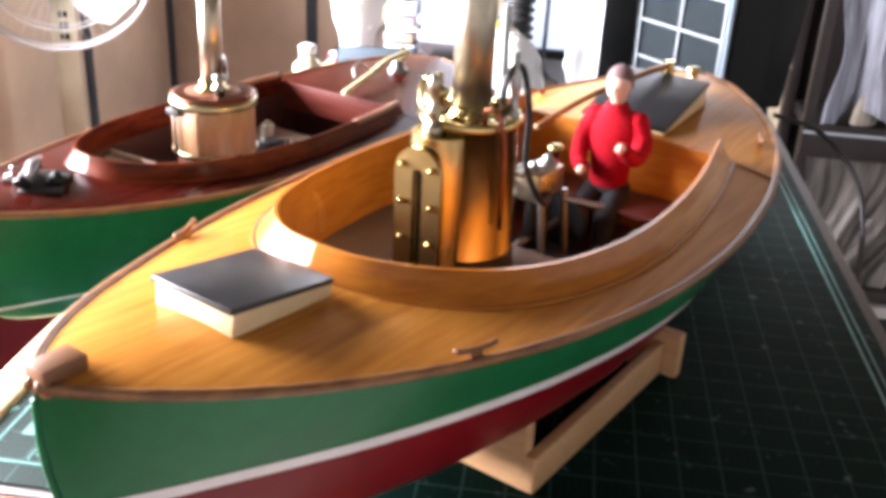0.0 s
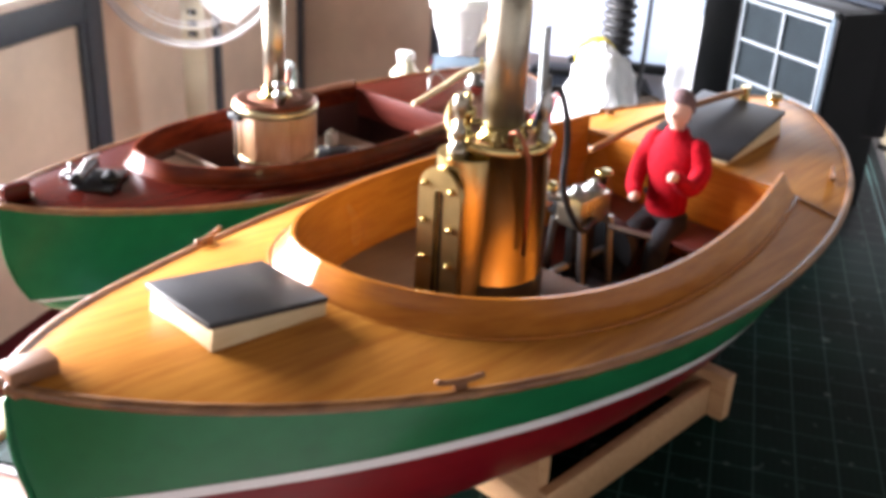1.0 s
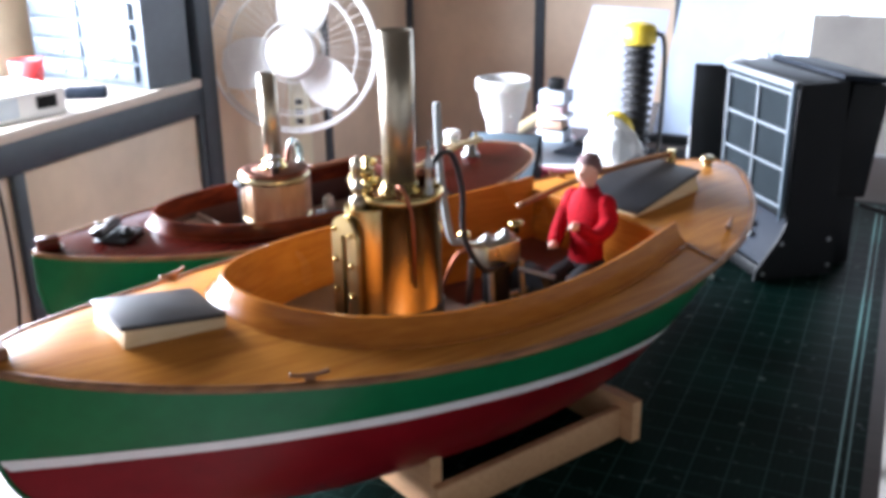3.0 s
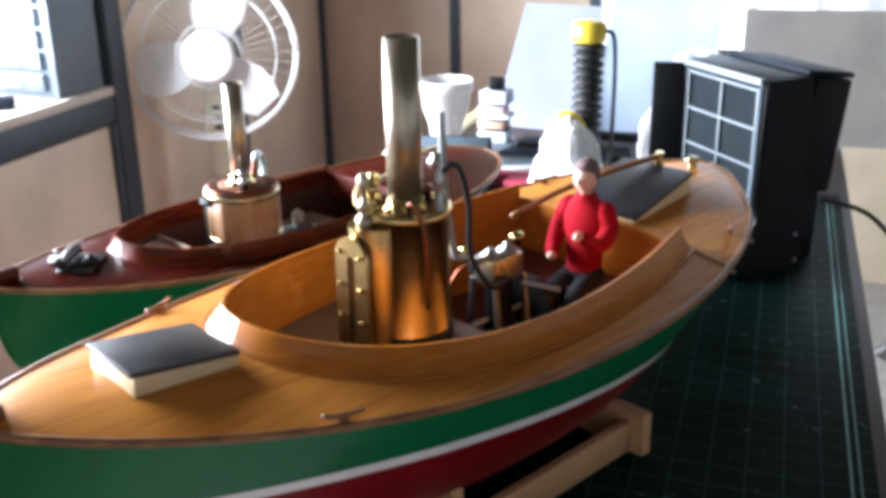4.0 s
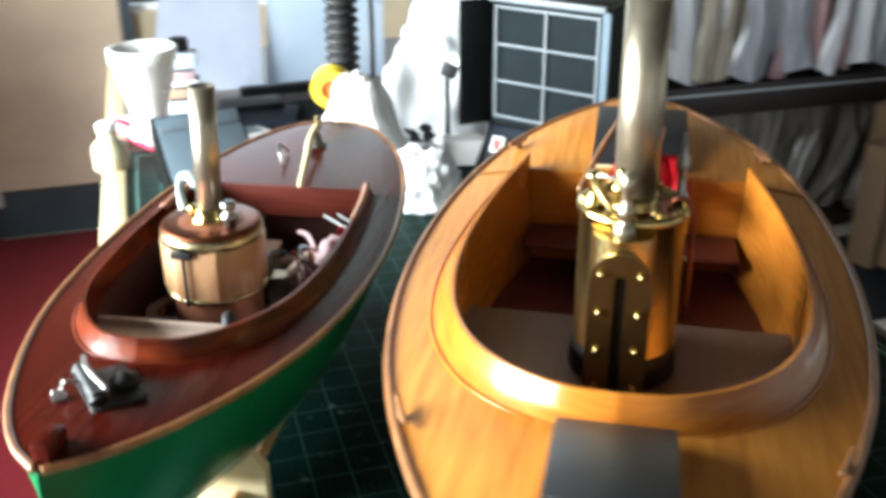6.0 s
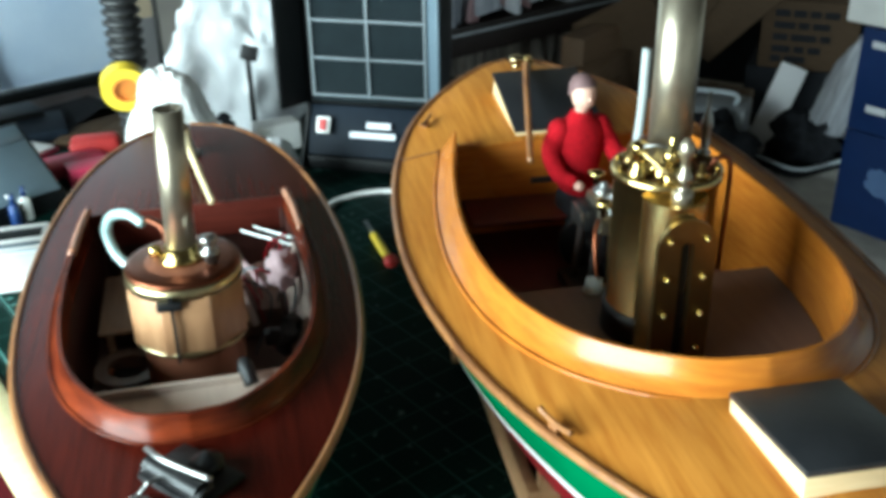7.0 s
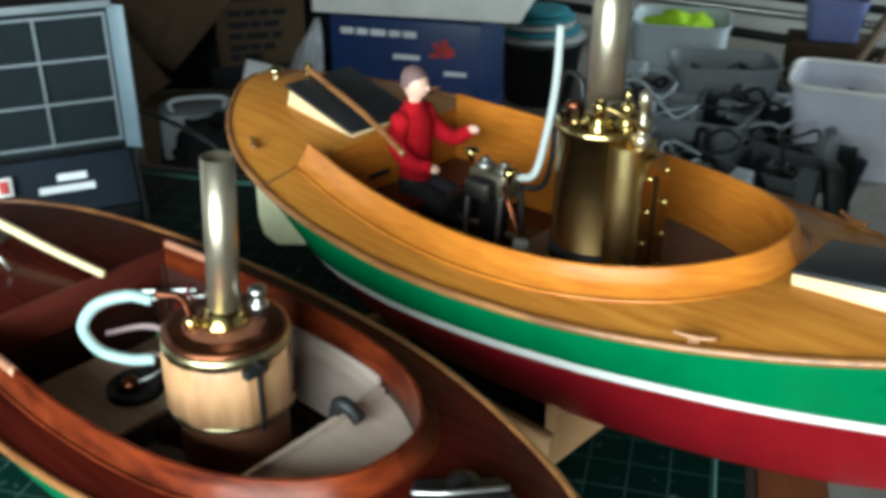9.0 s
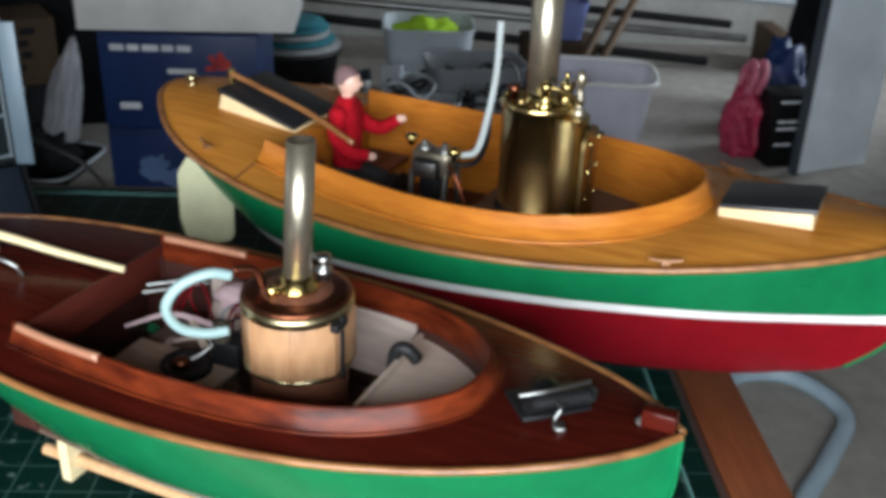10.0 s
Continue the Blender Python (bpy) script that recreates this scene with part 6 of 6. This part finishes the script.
def drawer_unit():
    d = thing("parts_drawer_unit", "small parts cabinet with rows of clear drawers", "drawer unit", room(-2.545, 1.86, T - 0.006, -5))
    w, h, dp = 0.59, 0.47, 0.22
    part("shell", boxed((w / 2, dp / 2 + 0.006, h / 2), (w, dp, h), bevel=0.005), slate_shell, d, "slate blue cabinet shell")
    random.seed(8)
    for r in range(6):
        for c in range(2):
            x, z = 0.03 + (c + 0.5) * 0.266, 0.018 + (r + 0.5) * 0.073
            bx = part("drawer", boxed((x, 0.0, z), (0.25, 0.03, 0.06), bevel=0.005), drawer_clear, d)
            part("rim", boxed((x, -0.017, z + 0.024), (0.244, 0.008, 0.008), bevel=0.002), clear_plastic, bx)
            part("pull", boxed((x, -0.02, z - 0.008), (0.07, 0.016, 0.014), bevel=0.003), clear_plastic, bx)
            part("label_card", boxed((x + random.uniform(-0.06, 0.06), -0.0162, z + 0.008), (random.uniform(0.05, 0.12), 0.002, 0.018)), random.choice((paper, grey_panel, cream_plastic, grey_panel)), bx)
    part("side_panel", boxed((w + 0.004, dp / 2, h / 2), (0.01, dp, h)), slate_shell, d)


drawer_unit()
cup = thing("red_cup", "red plastic cup on the side counter", "cup", room(-2.26, 1.56, T - 0.006))
part("body", lathe(bmesh.new(), [(0.045, 0), (0.06, 0.13), (0.055, 0.13), (0.042, 0.01)], 24), print_red, cup)
ec = thing("electrical_case", "white electrical case with a dark socket on the side counter", "case", room(-2.14, 1.22, T - 0.007, 78))
part("body", boxed((0, 0, 0.045), (0.46, 0.3, 0.09), bevel=0.008), white_plastic, ec)
part("socket", boxed((0.16, -0.151, 0.05), (0.07, 0.006, 0.04), bevel=0.002), black_plastic, ec)
part("front_panel", boxed((-0.06, -0.151, 0.045), (0.24, 0.005, 0.06), bevel=0.001), grey_panel, ec)
flat_box("parts_tray", room(-2.44, 1.3, T - 0.007, 95), (0.2, 0.2, 0.05), clear_plastic, "cloudy plastic parts tray on the side counter", "tray", 0.004)
flat_box("blue_tool", room(-2.06, 1.62, T - 0.007, 30), (0.14, 0.05, 0.04), blue_plastic, "blue hand tool on the side counter", "tool", 0.008)
for k, (va, vb) in enumerate(((0.86, 0.9), (1.0, 1.04))):
    c = part("hanging_cable", sweep(bmesh.new(), [spot(-1.9, va, T + 0.05) / K, spot(-1.86, va + 0.02, T - 0.15) / K, spot(-1.88, vb, T - 0.5) / K, spot(-1.86, vb - 0.06, 0.35) / K, spot(-1.8, vb, 0.02) / K], 0.006, 6), rubber if k else white_plastic)
    tagged(c, "thin cable hanging down the cupboard doors", "cable", group="hanging cables")

def plastic_rack():
    """Two-tier rack hung with clear garment sleeves."""
    k = thing("storage_rack", "dark two-tier rack hung with cloudy plastic sleeves", "rack", room(0.98, 2.85, 0, 0))
    w, h = 2.15, 1.34
    for x in (0.02, w - 0.02):
        for y in (0.02, 0.4):
            part("post", boxed((x, y, h / 2), (0.04, 0.04, h), bevel=0.003), frame_brown, k)
    for z in (0.06, 0.72):
        part("shelf", boxed((w / 2, 0.21, z), (w - 0.08, 0.4, 0.05), bevel=0.003), frame_brown, k)
    part("top_board", boxed((w / 2, 0.21, 1.31), (w, 0.44, 0.05), bevel=0.004), grey_panel, k, "pale top board")
    part("front_rail", boxed((w / 2, -0.012, 0.70), (w, 0.02, 0.13), bevel=0.004), frame_brown, k, "dark rail")
    part("rail_trim", boxed((w / 2, -0.026, 0.735), (w, 0.008, 0.010), bevel=0.002), crate_grey, k, "grey thin trim")
    part("back_board", boxed((w / 2, 0.43, 0.67), (w, 0.015, 1.3)), frame_brown, k)
    random.seed(14)
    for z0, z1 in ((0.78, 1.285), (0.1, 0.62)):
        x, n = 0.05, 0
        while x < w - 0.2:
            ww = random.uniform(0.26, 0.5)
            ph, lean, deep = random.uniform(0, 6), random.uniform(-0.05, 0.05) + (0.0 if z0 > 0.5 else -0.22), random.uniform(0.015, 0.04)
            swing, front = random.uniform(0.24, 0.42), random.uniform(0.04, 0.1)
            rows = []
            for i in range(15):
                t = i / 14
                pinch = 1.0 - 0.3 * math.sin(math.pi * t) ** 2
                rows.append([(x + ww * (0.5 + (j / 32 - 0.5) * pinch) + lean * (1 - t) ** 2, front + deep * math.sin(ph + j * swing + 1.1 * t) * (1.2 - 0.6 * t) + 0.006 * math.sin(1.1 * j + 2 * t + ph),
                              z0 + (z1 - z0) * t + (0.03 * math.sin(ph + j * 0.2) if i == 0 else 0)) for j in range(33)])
            # the lower tier hangs in a darker, browner plastic than the upper
            part("sleeve", sheet(rows, 0.003), (smoky_plastic, smoky_tan, smoky_plastic, smoky_pale, smoky_tan, smoky_plastic, smoky_rose, smoky_pale)[n % 8] if z0 > 0.5 else brown_sleeve, k)
            x, n = x + ww * 0.52, n + 1


plastic_rack()
curt = []
for i in range(13):
    curt.append([(0.0 + 1.5 * j / 40, 0.025 * math.sin(j * 0.9) + 0.008 * math.sin(i * 0.7 + j), 1.05 + 2.2 * i / 12) for j in range(41)])
cu = part("curtain", sheet(curt, 0.004), paper)
cu.matrix_world = room(0.5, WALL_V - 0.08, 0)
tagged(cu, "white curtain drawn to one side of the window", "curtain")

# ---- the store end ----
# added dark sheet in place of the shade on the concrete here
flat_box("floor_mat", room(1.95, 2.42, 0, 0), (1.9, 0.72, 0.012), dark_cloth, "dark sheet standing for shade on the floor before the rack", "mat", 0.004)
def carton(u, v, z, turn, s, mat, label, lid=None):
    c = thing("carton", label, "box", room(u, v, z, turn), group="stored boxes")
    part("body", boxed((0, 0, s[2] / 2), s, bevel=0.006), mat, c)
    if lid:
        part("lid", boxed((0, 0, s[2] + 0.012), (s[0] + 0.015, s[1] + 0.015, 0.05), bevel=0.006), lid, c)
    part("tape_strip", boxed((0, 0, s[2] + (0.038 if lid else 0.001)), (0.05, s[1] * 0.98, 0.003)), mat, c)
    return c


b1 = carton(3.3, 1.17, 0.0, -90, (0.68, 0.5, 0.43), card_blue, "large blue printed carton at the bottom of a stack")
b2 = carton(3.3, 1.17, 0.435, -90, (0.68, 0.5, 0.42), card_blue, "large blue printed carton with white print on a stack")
for x0, z, h, wds in ((-0.29, 0.36, 0.028, (0.06, 0.05, 0.07, 0.05, 0.06)), (-0.05, 0.26, 0.022, (0.12,)), (-0.27, 0.1, 0.03, (0.09,)), (0.18, 0.2, 0.02, (0.1,))):
    text_bars(b2, "print_bar", x0, z, wds, h, print_white, -0.252)
random.seed(31)
bm = bmesh.new()
for k in range(16):
    x, z, r = random.uniform(-0.16, 0.30), 0.19 + random.gauss(0, 0.04), random.uniform(0.016, 0.05)
    n = 18
    ring = [(x + r * 1.6 * (1 + 0.5 * noise.noise(Vector((3 * math.cos(6.283 * i / n), 3 * math.sin(6.283 * i / n), k)))) * math.cos(6.283 * i / n), -0.2512 - 0.0001 * k,
             z + r * (1 + 0.5 * noise.noise(Vector((3 * math.cos(6.283 * i / n), 3 * math.sin(6.283 * i / n), k)))) * math.sin(6.283 * i / n)) for i in range(n)]
    bm.faces.new([bm.verts.new(p) for p in ring])
part("print_patch", bm, print_cloud, b1, "pale blue cloudy print")
bm = bmesh.new()
for k in range(7):
    box(bm, (0.17 + 0.03 * math.cos(k), -0.252, 0.3 + 0.025 * math.sin(k * 1.7)), (0.05, 0.003, 0.022), Matrix.Rotation(k, 4, "Y"))
part("print_patch", bm, print_red, b2)
carton(3.34, 1.14, 0.865, -88, (0.92, 0.55, 0.32), white_plastic, "wide white carton resting on blue cartons")
carton(3.92, 2.3, 0.0, -62, (0.5, 0.4, 0.38), dark_cloth, "dark covered box on the floor")
pc = carton(3.9, 2.26, 0.385, -60, (0.46, 0.35, 0.34), card_brown, "brown cardboard box with dark print on another box")
for z, wds in ((0.28, (0.07, 0.06, 0.05, 0.07)), (0.22, (0.1, 0.05, 0.08)), (0.16, (0.07, 0.12, 0.05)), (0.1, (0.09, 0.05, 0.06)), (0.05, (0.05, 0.1))):
    text_bars(pc, "print_bar", -0.17, z, wds, 0.034, dark_cloth, -0.177)
for k, (u, v, z, t, lean, sx) in enumerate(((3.2, 2.75, 0.62, -40, 24, 0.5), (2.95, 2.62, 0.55, -62, -30, 0.42), (3.45, 2.5, 0.7, -30, 40, 0.4))):
    fb = part("cardboard_flap", boxed((0, 0, 0), (sx, 0.012, 0.5), bevel=0.002), card_brown)
    fb.matrix_world = room(u, v, z, t, 18, lean)
    tagged(fb, "torn brown cardboard flap leaning among boxes", "cardboard", group="cardboard flaps")
mc = thing("old_radio", "small grey machine among dark clutter", "machine", room(3.05, 2.2, 0.0, -60))
part("case", boxed((0, 0, 0.27), (0.36, 0.24, 0.22), bevel=0.02), crate_grey, mc)
part("plinth", boxed((0, 0, 0.08), (0.4, 0.28, 0.16), bevel=0.01), dark_cloth, mc)
part("handle", sweep(bmesh.new(), [(-0.12, -0.05, 0.375), (-0.11, -0.05, 0.43), (0.11, -0.05, 0.43), (0.12, -0.05, 0.375)], 0.012, 8), grey_panel, mc)
part("dial", cyl(bmesh.new(), (0.08, -0.12, 0.28), (0.08, -0.135, 0.28), 0.05, seg=18), grey_panel, mc)
carton(3.2, 2.35, 0.0, -70, (0.4, 0.3, 0.35), card_brown, "brown cardboard box with dusty top")
carton(4.6, 1.9, 0.0, -80, (0.9, 0.5, 1.1), dark_cloth, "dark covered crate at the back")
crumpled("grey_bag", room(3.62, 1.94, 0.16, -60, 0, 14), (0.1, 0.07, 0.5), smoky_pale, "cloudy grey plastic bag leaning on boxes", "bag", 3.3, 5, 0.14, 0.35, 0.1)
crumpled("dark_bag", room(2.8, 2.0, 0, 20), (0.22, 0.2, 0.4), dark_cloth, "dark cloth bundle on the floor", "bundle", 6.1)
for k, (u, v, z, t, l) in enumerate(((3.0, 2.7, 0.5, 20, 1.2), (3.1, 2.75, 0.62, 12, 1.1), (2.9, 2.68, 0.4, 30, 0.9), (2.6, 2.3, 0.02, 50, 1.0))):
    flat_box("timber_offcut", room(u, v, z - 0.02 if z < 0.1 else 0.0, t, 0), (l, 0.12, 0.05 + (z if z > 0.1 else 0)), wood_scrap, "rough timber offcut leaning in the store", "timber")


def tub(name, u, v, z, turn, w, d, h, mat, label, rim=0.03):
    """Open plastic tub with sloping walls and a rolled rim."""
    t = thing(name, label, "tub", room(u, v, z, turn), group="plastic tubs")
    bm = bmesh.new()
    a, c = 0.82, 0.008
    prof = [(a, 0.0, 0), (1.0, h, 0), (1.0 + rim, h, 0), (1.0 + rim, h + 0.012, 0), (0.985, h + 0.012, 0), (a * 0.97, 0.012, 0)]
    rows = []
    for f, z2, _ in prof:
        ring = []
        for i in range(32):
            g = 2 * math.pi * i / 32
            cx, sx = math.cos(g), math.sin(g)
            ring.append((math.copysign(abs(cx) ** 0.35, cx) * w / 2 * f, math.copysign(abs(sx) ** 0.35, sx) * d / 2 * f, z2))
        rows.append(ring)
    bm = sheet(rows, 0, True)
    n = len(bm.verts)
    part("shell", bm, mat, t)
    bm = bmesh.new()
    bm.faces.new([bm.verts.new((x, y, 0.012)) for x, y, _ in rows[-1]])
    part("base", bm, mat, t)
    return t


tub("floor_tray", 3.56, 2.05, 0, -9, 0.52, 0.54, 0.06, dark_cloth, "black shallow tray of dark clutter on the floor", 0.03)
tray_rim = [(math.copysign(abs(math.cos(g)) ** 0.35, math.cos(g)) * 0.27, math.copysign(abs(math.sin(g)) ** 0.35, math.sin(g)) * 0.28, 0.074) for g in [2 * math.pi * i / 40 for i in range(41)]]
rim = part("tray_edging", sweep(bmesh.new(), tray_rim, 0.009, 8, 1), grey_panel)
rim.matrix_world = room(3.56, 2.05, 0, -9)
tagged(rim, "pale edging strip lying on the black tray", "edging")
crumpled("dark_rag", room(3.58, 2.0, 0.012, 30), (0.17, 0.15, 0.22), dark_cloth, "dark cloth heap in the shallow tray", "cloth", 15.2, 4, 0.5)
flat_box("white_card", room(3.46, 2.2, 0.012, -64, -12, 16), (0.13, 0.006, 0.46), paper, "small white card leaning in the tray", "card")
lf = thing("leaflet", "white and blue printed leaflet on the floor", "leaflet", room(3.02, 0.98, 0.0, -70))
part("sheet", boxed((0, 0, 0.006), (0.3, 0.22, 0.012), bevel=0.002), paper, lf)
part("picture", boxed((0.0, 0.01, 0.0125), (0.2, 0.13, 0.002)), print_cloud, lf)
wb = tub("laundry_tub", 5.0, 0.06, 0, 90, 0.56, 0.5, 0.48, grey_panel, "grey white laundry tub with a lime cloth inside")
for k, (z, l) in enumerate(((0.3, 0.14), (0.24, 0.18), (0.18, 0.1))):
    part("print_bar", boxed((-0.05, 0.232 + 0.02 * (z - 0.2), z), (l, 0.004, 0.022)), dark_cloth, wb)
crumpled("lime_cloth", room(5.0, 0.06, 0.3, 0), (0.2, 0.2, 0.22), green_cloth, "crumpled lime green cloth in the tub", "cloth", 1.5)
crumpled("tub_filling", room(5.0, 0.02, 0.02, 0), (0.21, 0.21, 0.36), grey_wool, "grey washing in the tub", "cloth", 2.5)
cb = tub("clear_tub", 4.1, -0.85, 0, 82, 0.62, 0.5, 0.44, tub_clear, "clear plastic tub holding dark odds and ends")
rim_line = [(math.copysign(abs(math.cos(g)) ** 0.35, math.cos(g)) * 0.322, math.copysign(abs(math.sin(g)) ** 0.35, math.sin(g)) * 0.26, 0.452) for g in [2 * math.pi * i / 32 for i in range(33)]]
part("rim", sweep(bmesh.new(), rim_line, 0.014, 8, 1), white_plastic, cb, "pale lilac rolled rim")
crumpled("tub_contents", room(4.1, -0.88, 0.015, 0), (0.2, 0.17, 0.36), dark_cloth, "dark cloth and parts inside the clear tub", "cloth", 4.4)
tub("grey_crate", 3.85, -0.1, 0, 75, 0.5, 0.4, 0.3, crate_grey, "grey storage crate full of cables")
tub("grey_crate", 4.35, -0.2, 0, 100, 0.55, 0.4, 0.42, crate_grey, "tall grey storage crate on the floor")
tub("grey_crate", 3.5, -0.45, 0, 60, 0.45, 0.35, 0.2, grey_bag, "low dark storage crate on the floor")
tub("blue_basket", 5.6, -0.85, 0.28, 90, 0.36, 0.3, 0.24, basket_blue, "small blue basket on a low crate")
carton(5.6, -0.85, 0.0, 90, (0.5, 0.4, 0.27), card_brown, "flat brown carton under a basket")
buck = thing("black_bucket", "black bucket with a folded striped towel on it", "bucket", room(4.75, 0.86, 0))
part("shell", lathe(bmesh.new(), [(0.2, 0.0), (0.26, 0.36), (0.275, 0.36), (0.275, 0.38), (0.25, 0.38)], 32), rubber, buck)
tw = thing("striped_towel", "teal and pale grey striped knitted towel on the bucket", "towel", room(4.75, 0.86, 0.375))
for k, mt in enumerate((grey_wool, teal_wool, grey_wool, teal_wool, teal_wool)):
    part("fold", lathe(bmesh.new(), [(0.2 - k * 0.02, k * 0.035), (0.27 - k * 0.022, k * 0.035 + 0.01), (0.275 - k * 0.024, k * 0.035 + 0.026), (0.2 - k * 0.02, k * 0.035 + 0.036)], 28, (0.01 * (k % 2), 0.012 * (k % 3), 0)), mt, tw)
bott = thing("small_bottle", "clear plastic bottle on the floor", "bottle", room(4.45, 0.42, 0))
part("body", lathe(bmesh.new(), [(0.05, 0), (0.055, 0.02), (0.055, 0.16), (0.022, 0.2), (0.022, 0.23)], 20), clear_plastic, bott)
part("cap", lathe(bmesh.new(), [(0.026, 0.225), (0.026, 0.26)], 16), white_plastic, bott)

random.seed(21)
for k in range(54):
    u, v = random.uniform(3.3, 4.5), random.uniform(-0.7, 0.35)
    r = random.uniform(0.07, 0.16)
    pts = []
    z0 = 0.02 + random.uniform(0, 0.34)
    for i in range(9):
        a = i * 0.9 + random.uniform(-0.3, 0.3)
        pts.append((r * math.cos(a) * random.uniform(0.7, 1.2), r * math.sin(a) * random.uniform(0.7, 1.2), max(0.012, z0 + random.uniform(-0.04, 0.05))))
    pts[0] = (pts[0][0], pts[0][1], 0.012)
    c = part("cable_coil", sweep(bmesh.new(), pts, random.choice((0.01, 0.014, 0.008)), 6, 5), random.choice((rubber, rubber, rubber, grey_panel, rubber)))
    c.matrix_world = room(u, v, 0)
    tagged(c, "tangled cable in the heap on the floor", "cable", group="cable heap")
for k in range(24):
    u, v = random.uniform(3.1, 4.6), random.uniform(-0.75, 0.6)
    crumpled("rag", room(u, v, 0, random.uniform(0, 180)), (random.uniform(0.06, 0.13), random.uniform(0.05, 0.1), random.uniform(0.08, 0.3)), random.choice((dark_cloth, grey_bag, dark_cloth, dark_cloth, crate_grey)), "crumpled dark rag in the floor heap", "rag", k * 1.7, 3, 0.5)
for k in range(46):
    u, v = random.uniform(3.1, 4.65), random.uniform(-0.8, 0.6)
    s = (random.uniform(0.05, 0.26), random.uniform(0.04, 0.12), random.uniform(0.08, 0.36))
    flat_box("scrap_piece", room(u, v, -0.01, random.uniform(0, 180), random.uniform(-14, 14), random.uniform(-14, 14)), s, random.choice((black_plastic, crate_grey, dark_cloth, grey_panel, black_plastic, frame_dark, grey_bag, blue_plastic)),
             "angular scrap piece standing in the floor heap", "scrap", 0.006)

rb = thing("red_bag", "shiny pink red bag with looped handles on the floor", "bag", room(4.12, -1.72, 0, 0))
sack = crumpled("sack", room(4.12, -1.72, 0, 0), (0.135, 0.12, 0.40), red_bag, "shiny crimson sack", "", 7.7, 5, 0.3, 0.15)
sack.parent = rb
sack.matrix_parent_inverse, sack.matrix_basis = Matrix.Identity(4), Matrix.Identity(4)
for k in range(2):
    part("handle", sweep(bmesh.new(), [(-0.05, -0.03 + 0.05 * k, 0.36), (-0.07, -0.05 + 0.05 * k, 0.46), (0.0, -0.06 + 0.06 * k, 0.52), (0.07, -0.03 + 0.05 * k, 0.45), (0.05, -0.01 + 0.04 * k, 0.36)], 0.022, 10), pink_bag, rb, "pale pink looped handle")
crumpled("blue_bag", room(4.58, -2.07, 0.0, 0), (0.14, 0.14, 0.52), card_blue, "blue and white bag behind a dark box", "bag", 8.2)
dk = carton(4.0, -1.9, 0.0, -80, (0.24, 0.22, 0.40), black_plastic, "black printed box standing on the floor")
for z, wds in ((0.37, (0.14,)), (0.26, (0.05, 0.08)), (0.22, (0.12,)), (0.13, (0.04, 0.05))):
    text_bars(dk, "print_bar", -0.1, z, wds, 0.014, print_white, -0.112)
pn = thing("pale_board", "tall pale grey board standing on the floor", "board", room(3.884, -2.15, 0, 112))
part("face", boxed((0, 0, 1.1), (0.5, 0.04, 2.2), bevel=0.004), board_white, pn)
part("edge", boxed((0.258, 0.012, 1.1), (0.016, 0.06, 2.2), bevel=0.003), frame_dark, pn)
fh = part("floor_hose", sweep(bmesh.new(), [spot(0.7, -0.5, 0.03) / K, spot(1.1, -0.7, 0.03) / K, spot(1.5, -0.85, 0.03) / K, spot(1.72, -1.0, 0.03) / K, spot(1.72, -1.2, 0.03) / K, spot(1.5, -1.3, 0.03) / K, spot(1.25, -1.15, 0.03) / K, spot(1.0, -0.98, 0.03) / K, spot(0.6, -0.9, 0.03) / K], 0.03, 12), hose_blue)
tagged(fh, "pale bluish hose lying on the concrete floor", "hose")
for k, (v0, v1, z0, z1, r) in enumerate(((1.6, -2.2, 0.55, 0.28, 0.03), (1.4, -2.3, 0.42, 0.2, 0.03), (1.2, -2.0, 0.3, 0.05, 0.035), (0.9, -2.6, 0.75, 0.5, 0.025))):
    rail = part("long_pipe", cyl(bmesh.new(), spot(6.2 - 0.1 * k, v0, z0) / K, spot(6.1 - 0.1 * k, v1, z1) / K, r, seg=12), (black_iron, steel, black_iron, grey_panel)[k])
    tagged(rail, "long pipe leaning along the store wall", "pipe", group="leaning pipes")
for k, (u, v, t) in enumerate(((6.0, 1.75, 0), (6.0, -2.5, 0))):
    flat_box("pipe_trestle", room(u, v, 0, t), (0.5, 0.12, 0.28 if k else 0.75), wood_scrap, "rough timber trestle under long pipes", "trestle")
for k, (va, vb, ua) in enumerate(((-1.35, -1.7, 5.6), (-1.5, -1.9, 5.7))):
    st = part("leaning_stick", cyl(bmesh.new(), spot(ua - 0.5, va + 0.5, 0.02) / K, spot(ua + 0.6, vb, 1.3) / K, 0.03, seg=10), wood_scrap)
    tagged(st, "timber prop leaning against the store wall", "timber", group="timber props")
crumpled("dark_drape", room(5.0, -2.35, 0, 0), (0.1, 0.12, 1.5), dark_cloth, "dark narrow cloth hanging in the store", "cloth", 12.0)
carton(4.5, 3.1, 0.0, -70, (1.5, 0.4, 1.7), dark_cloth, "tall dark covered shelf at the back of the store")
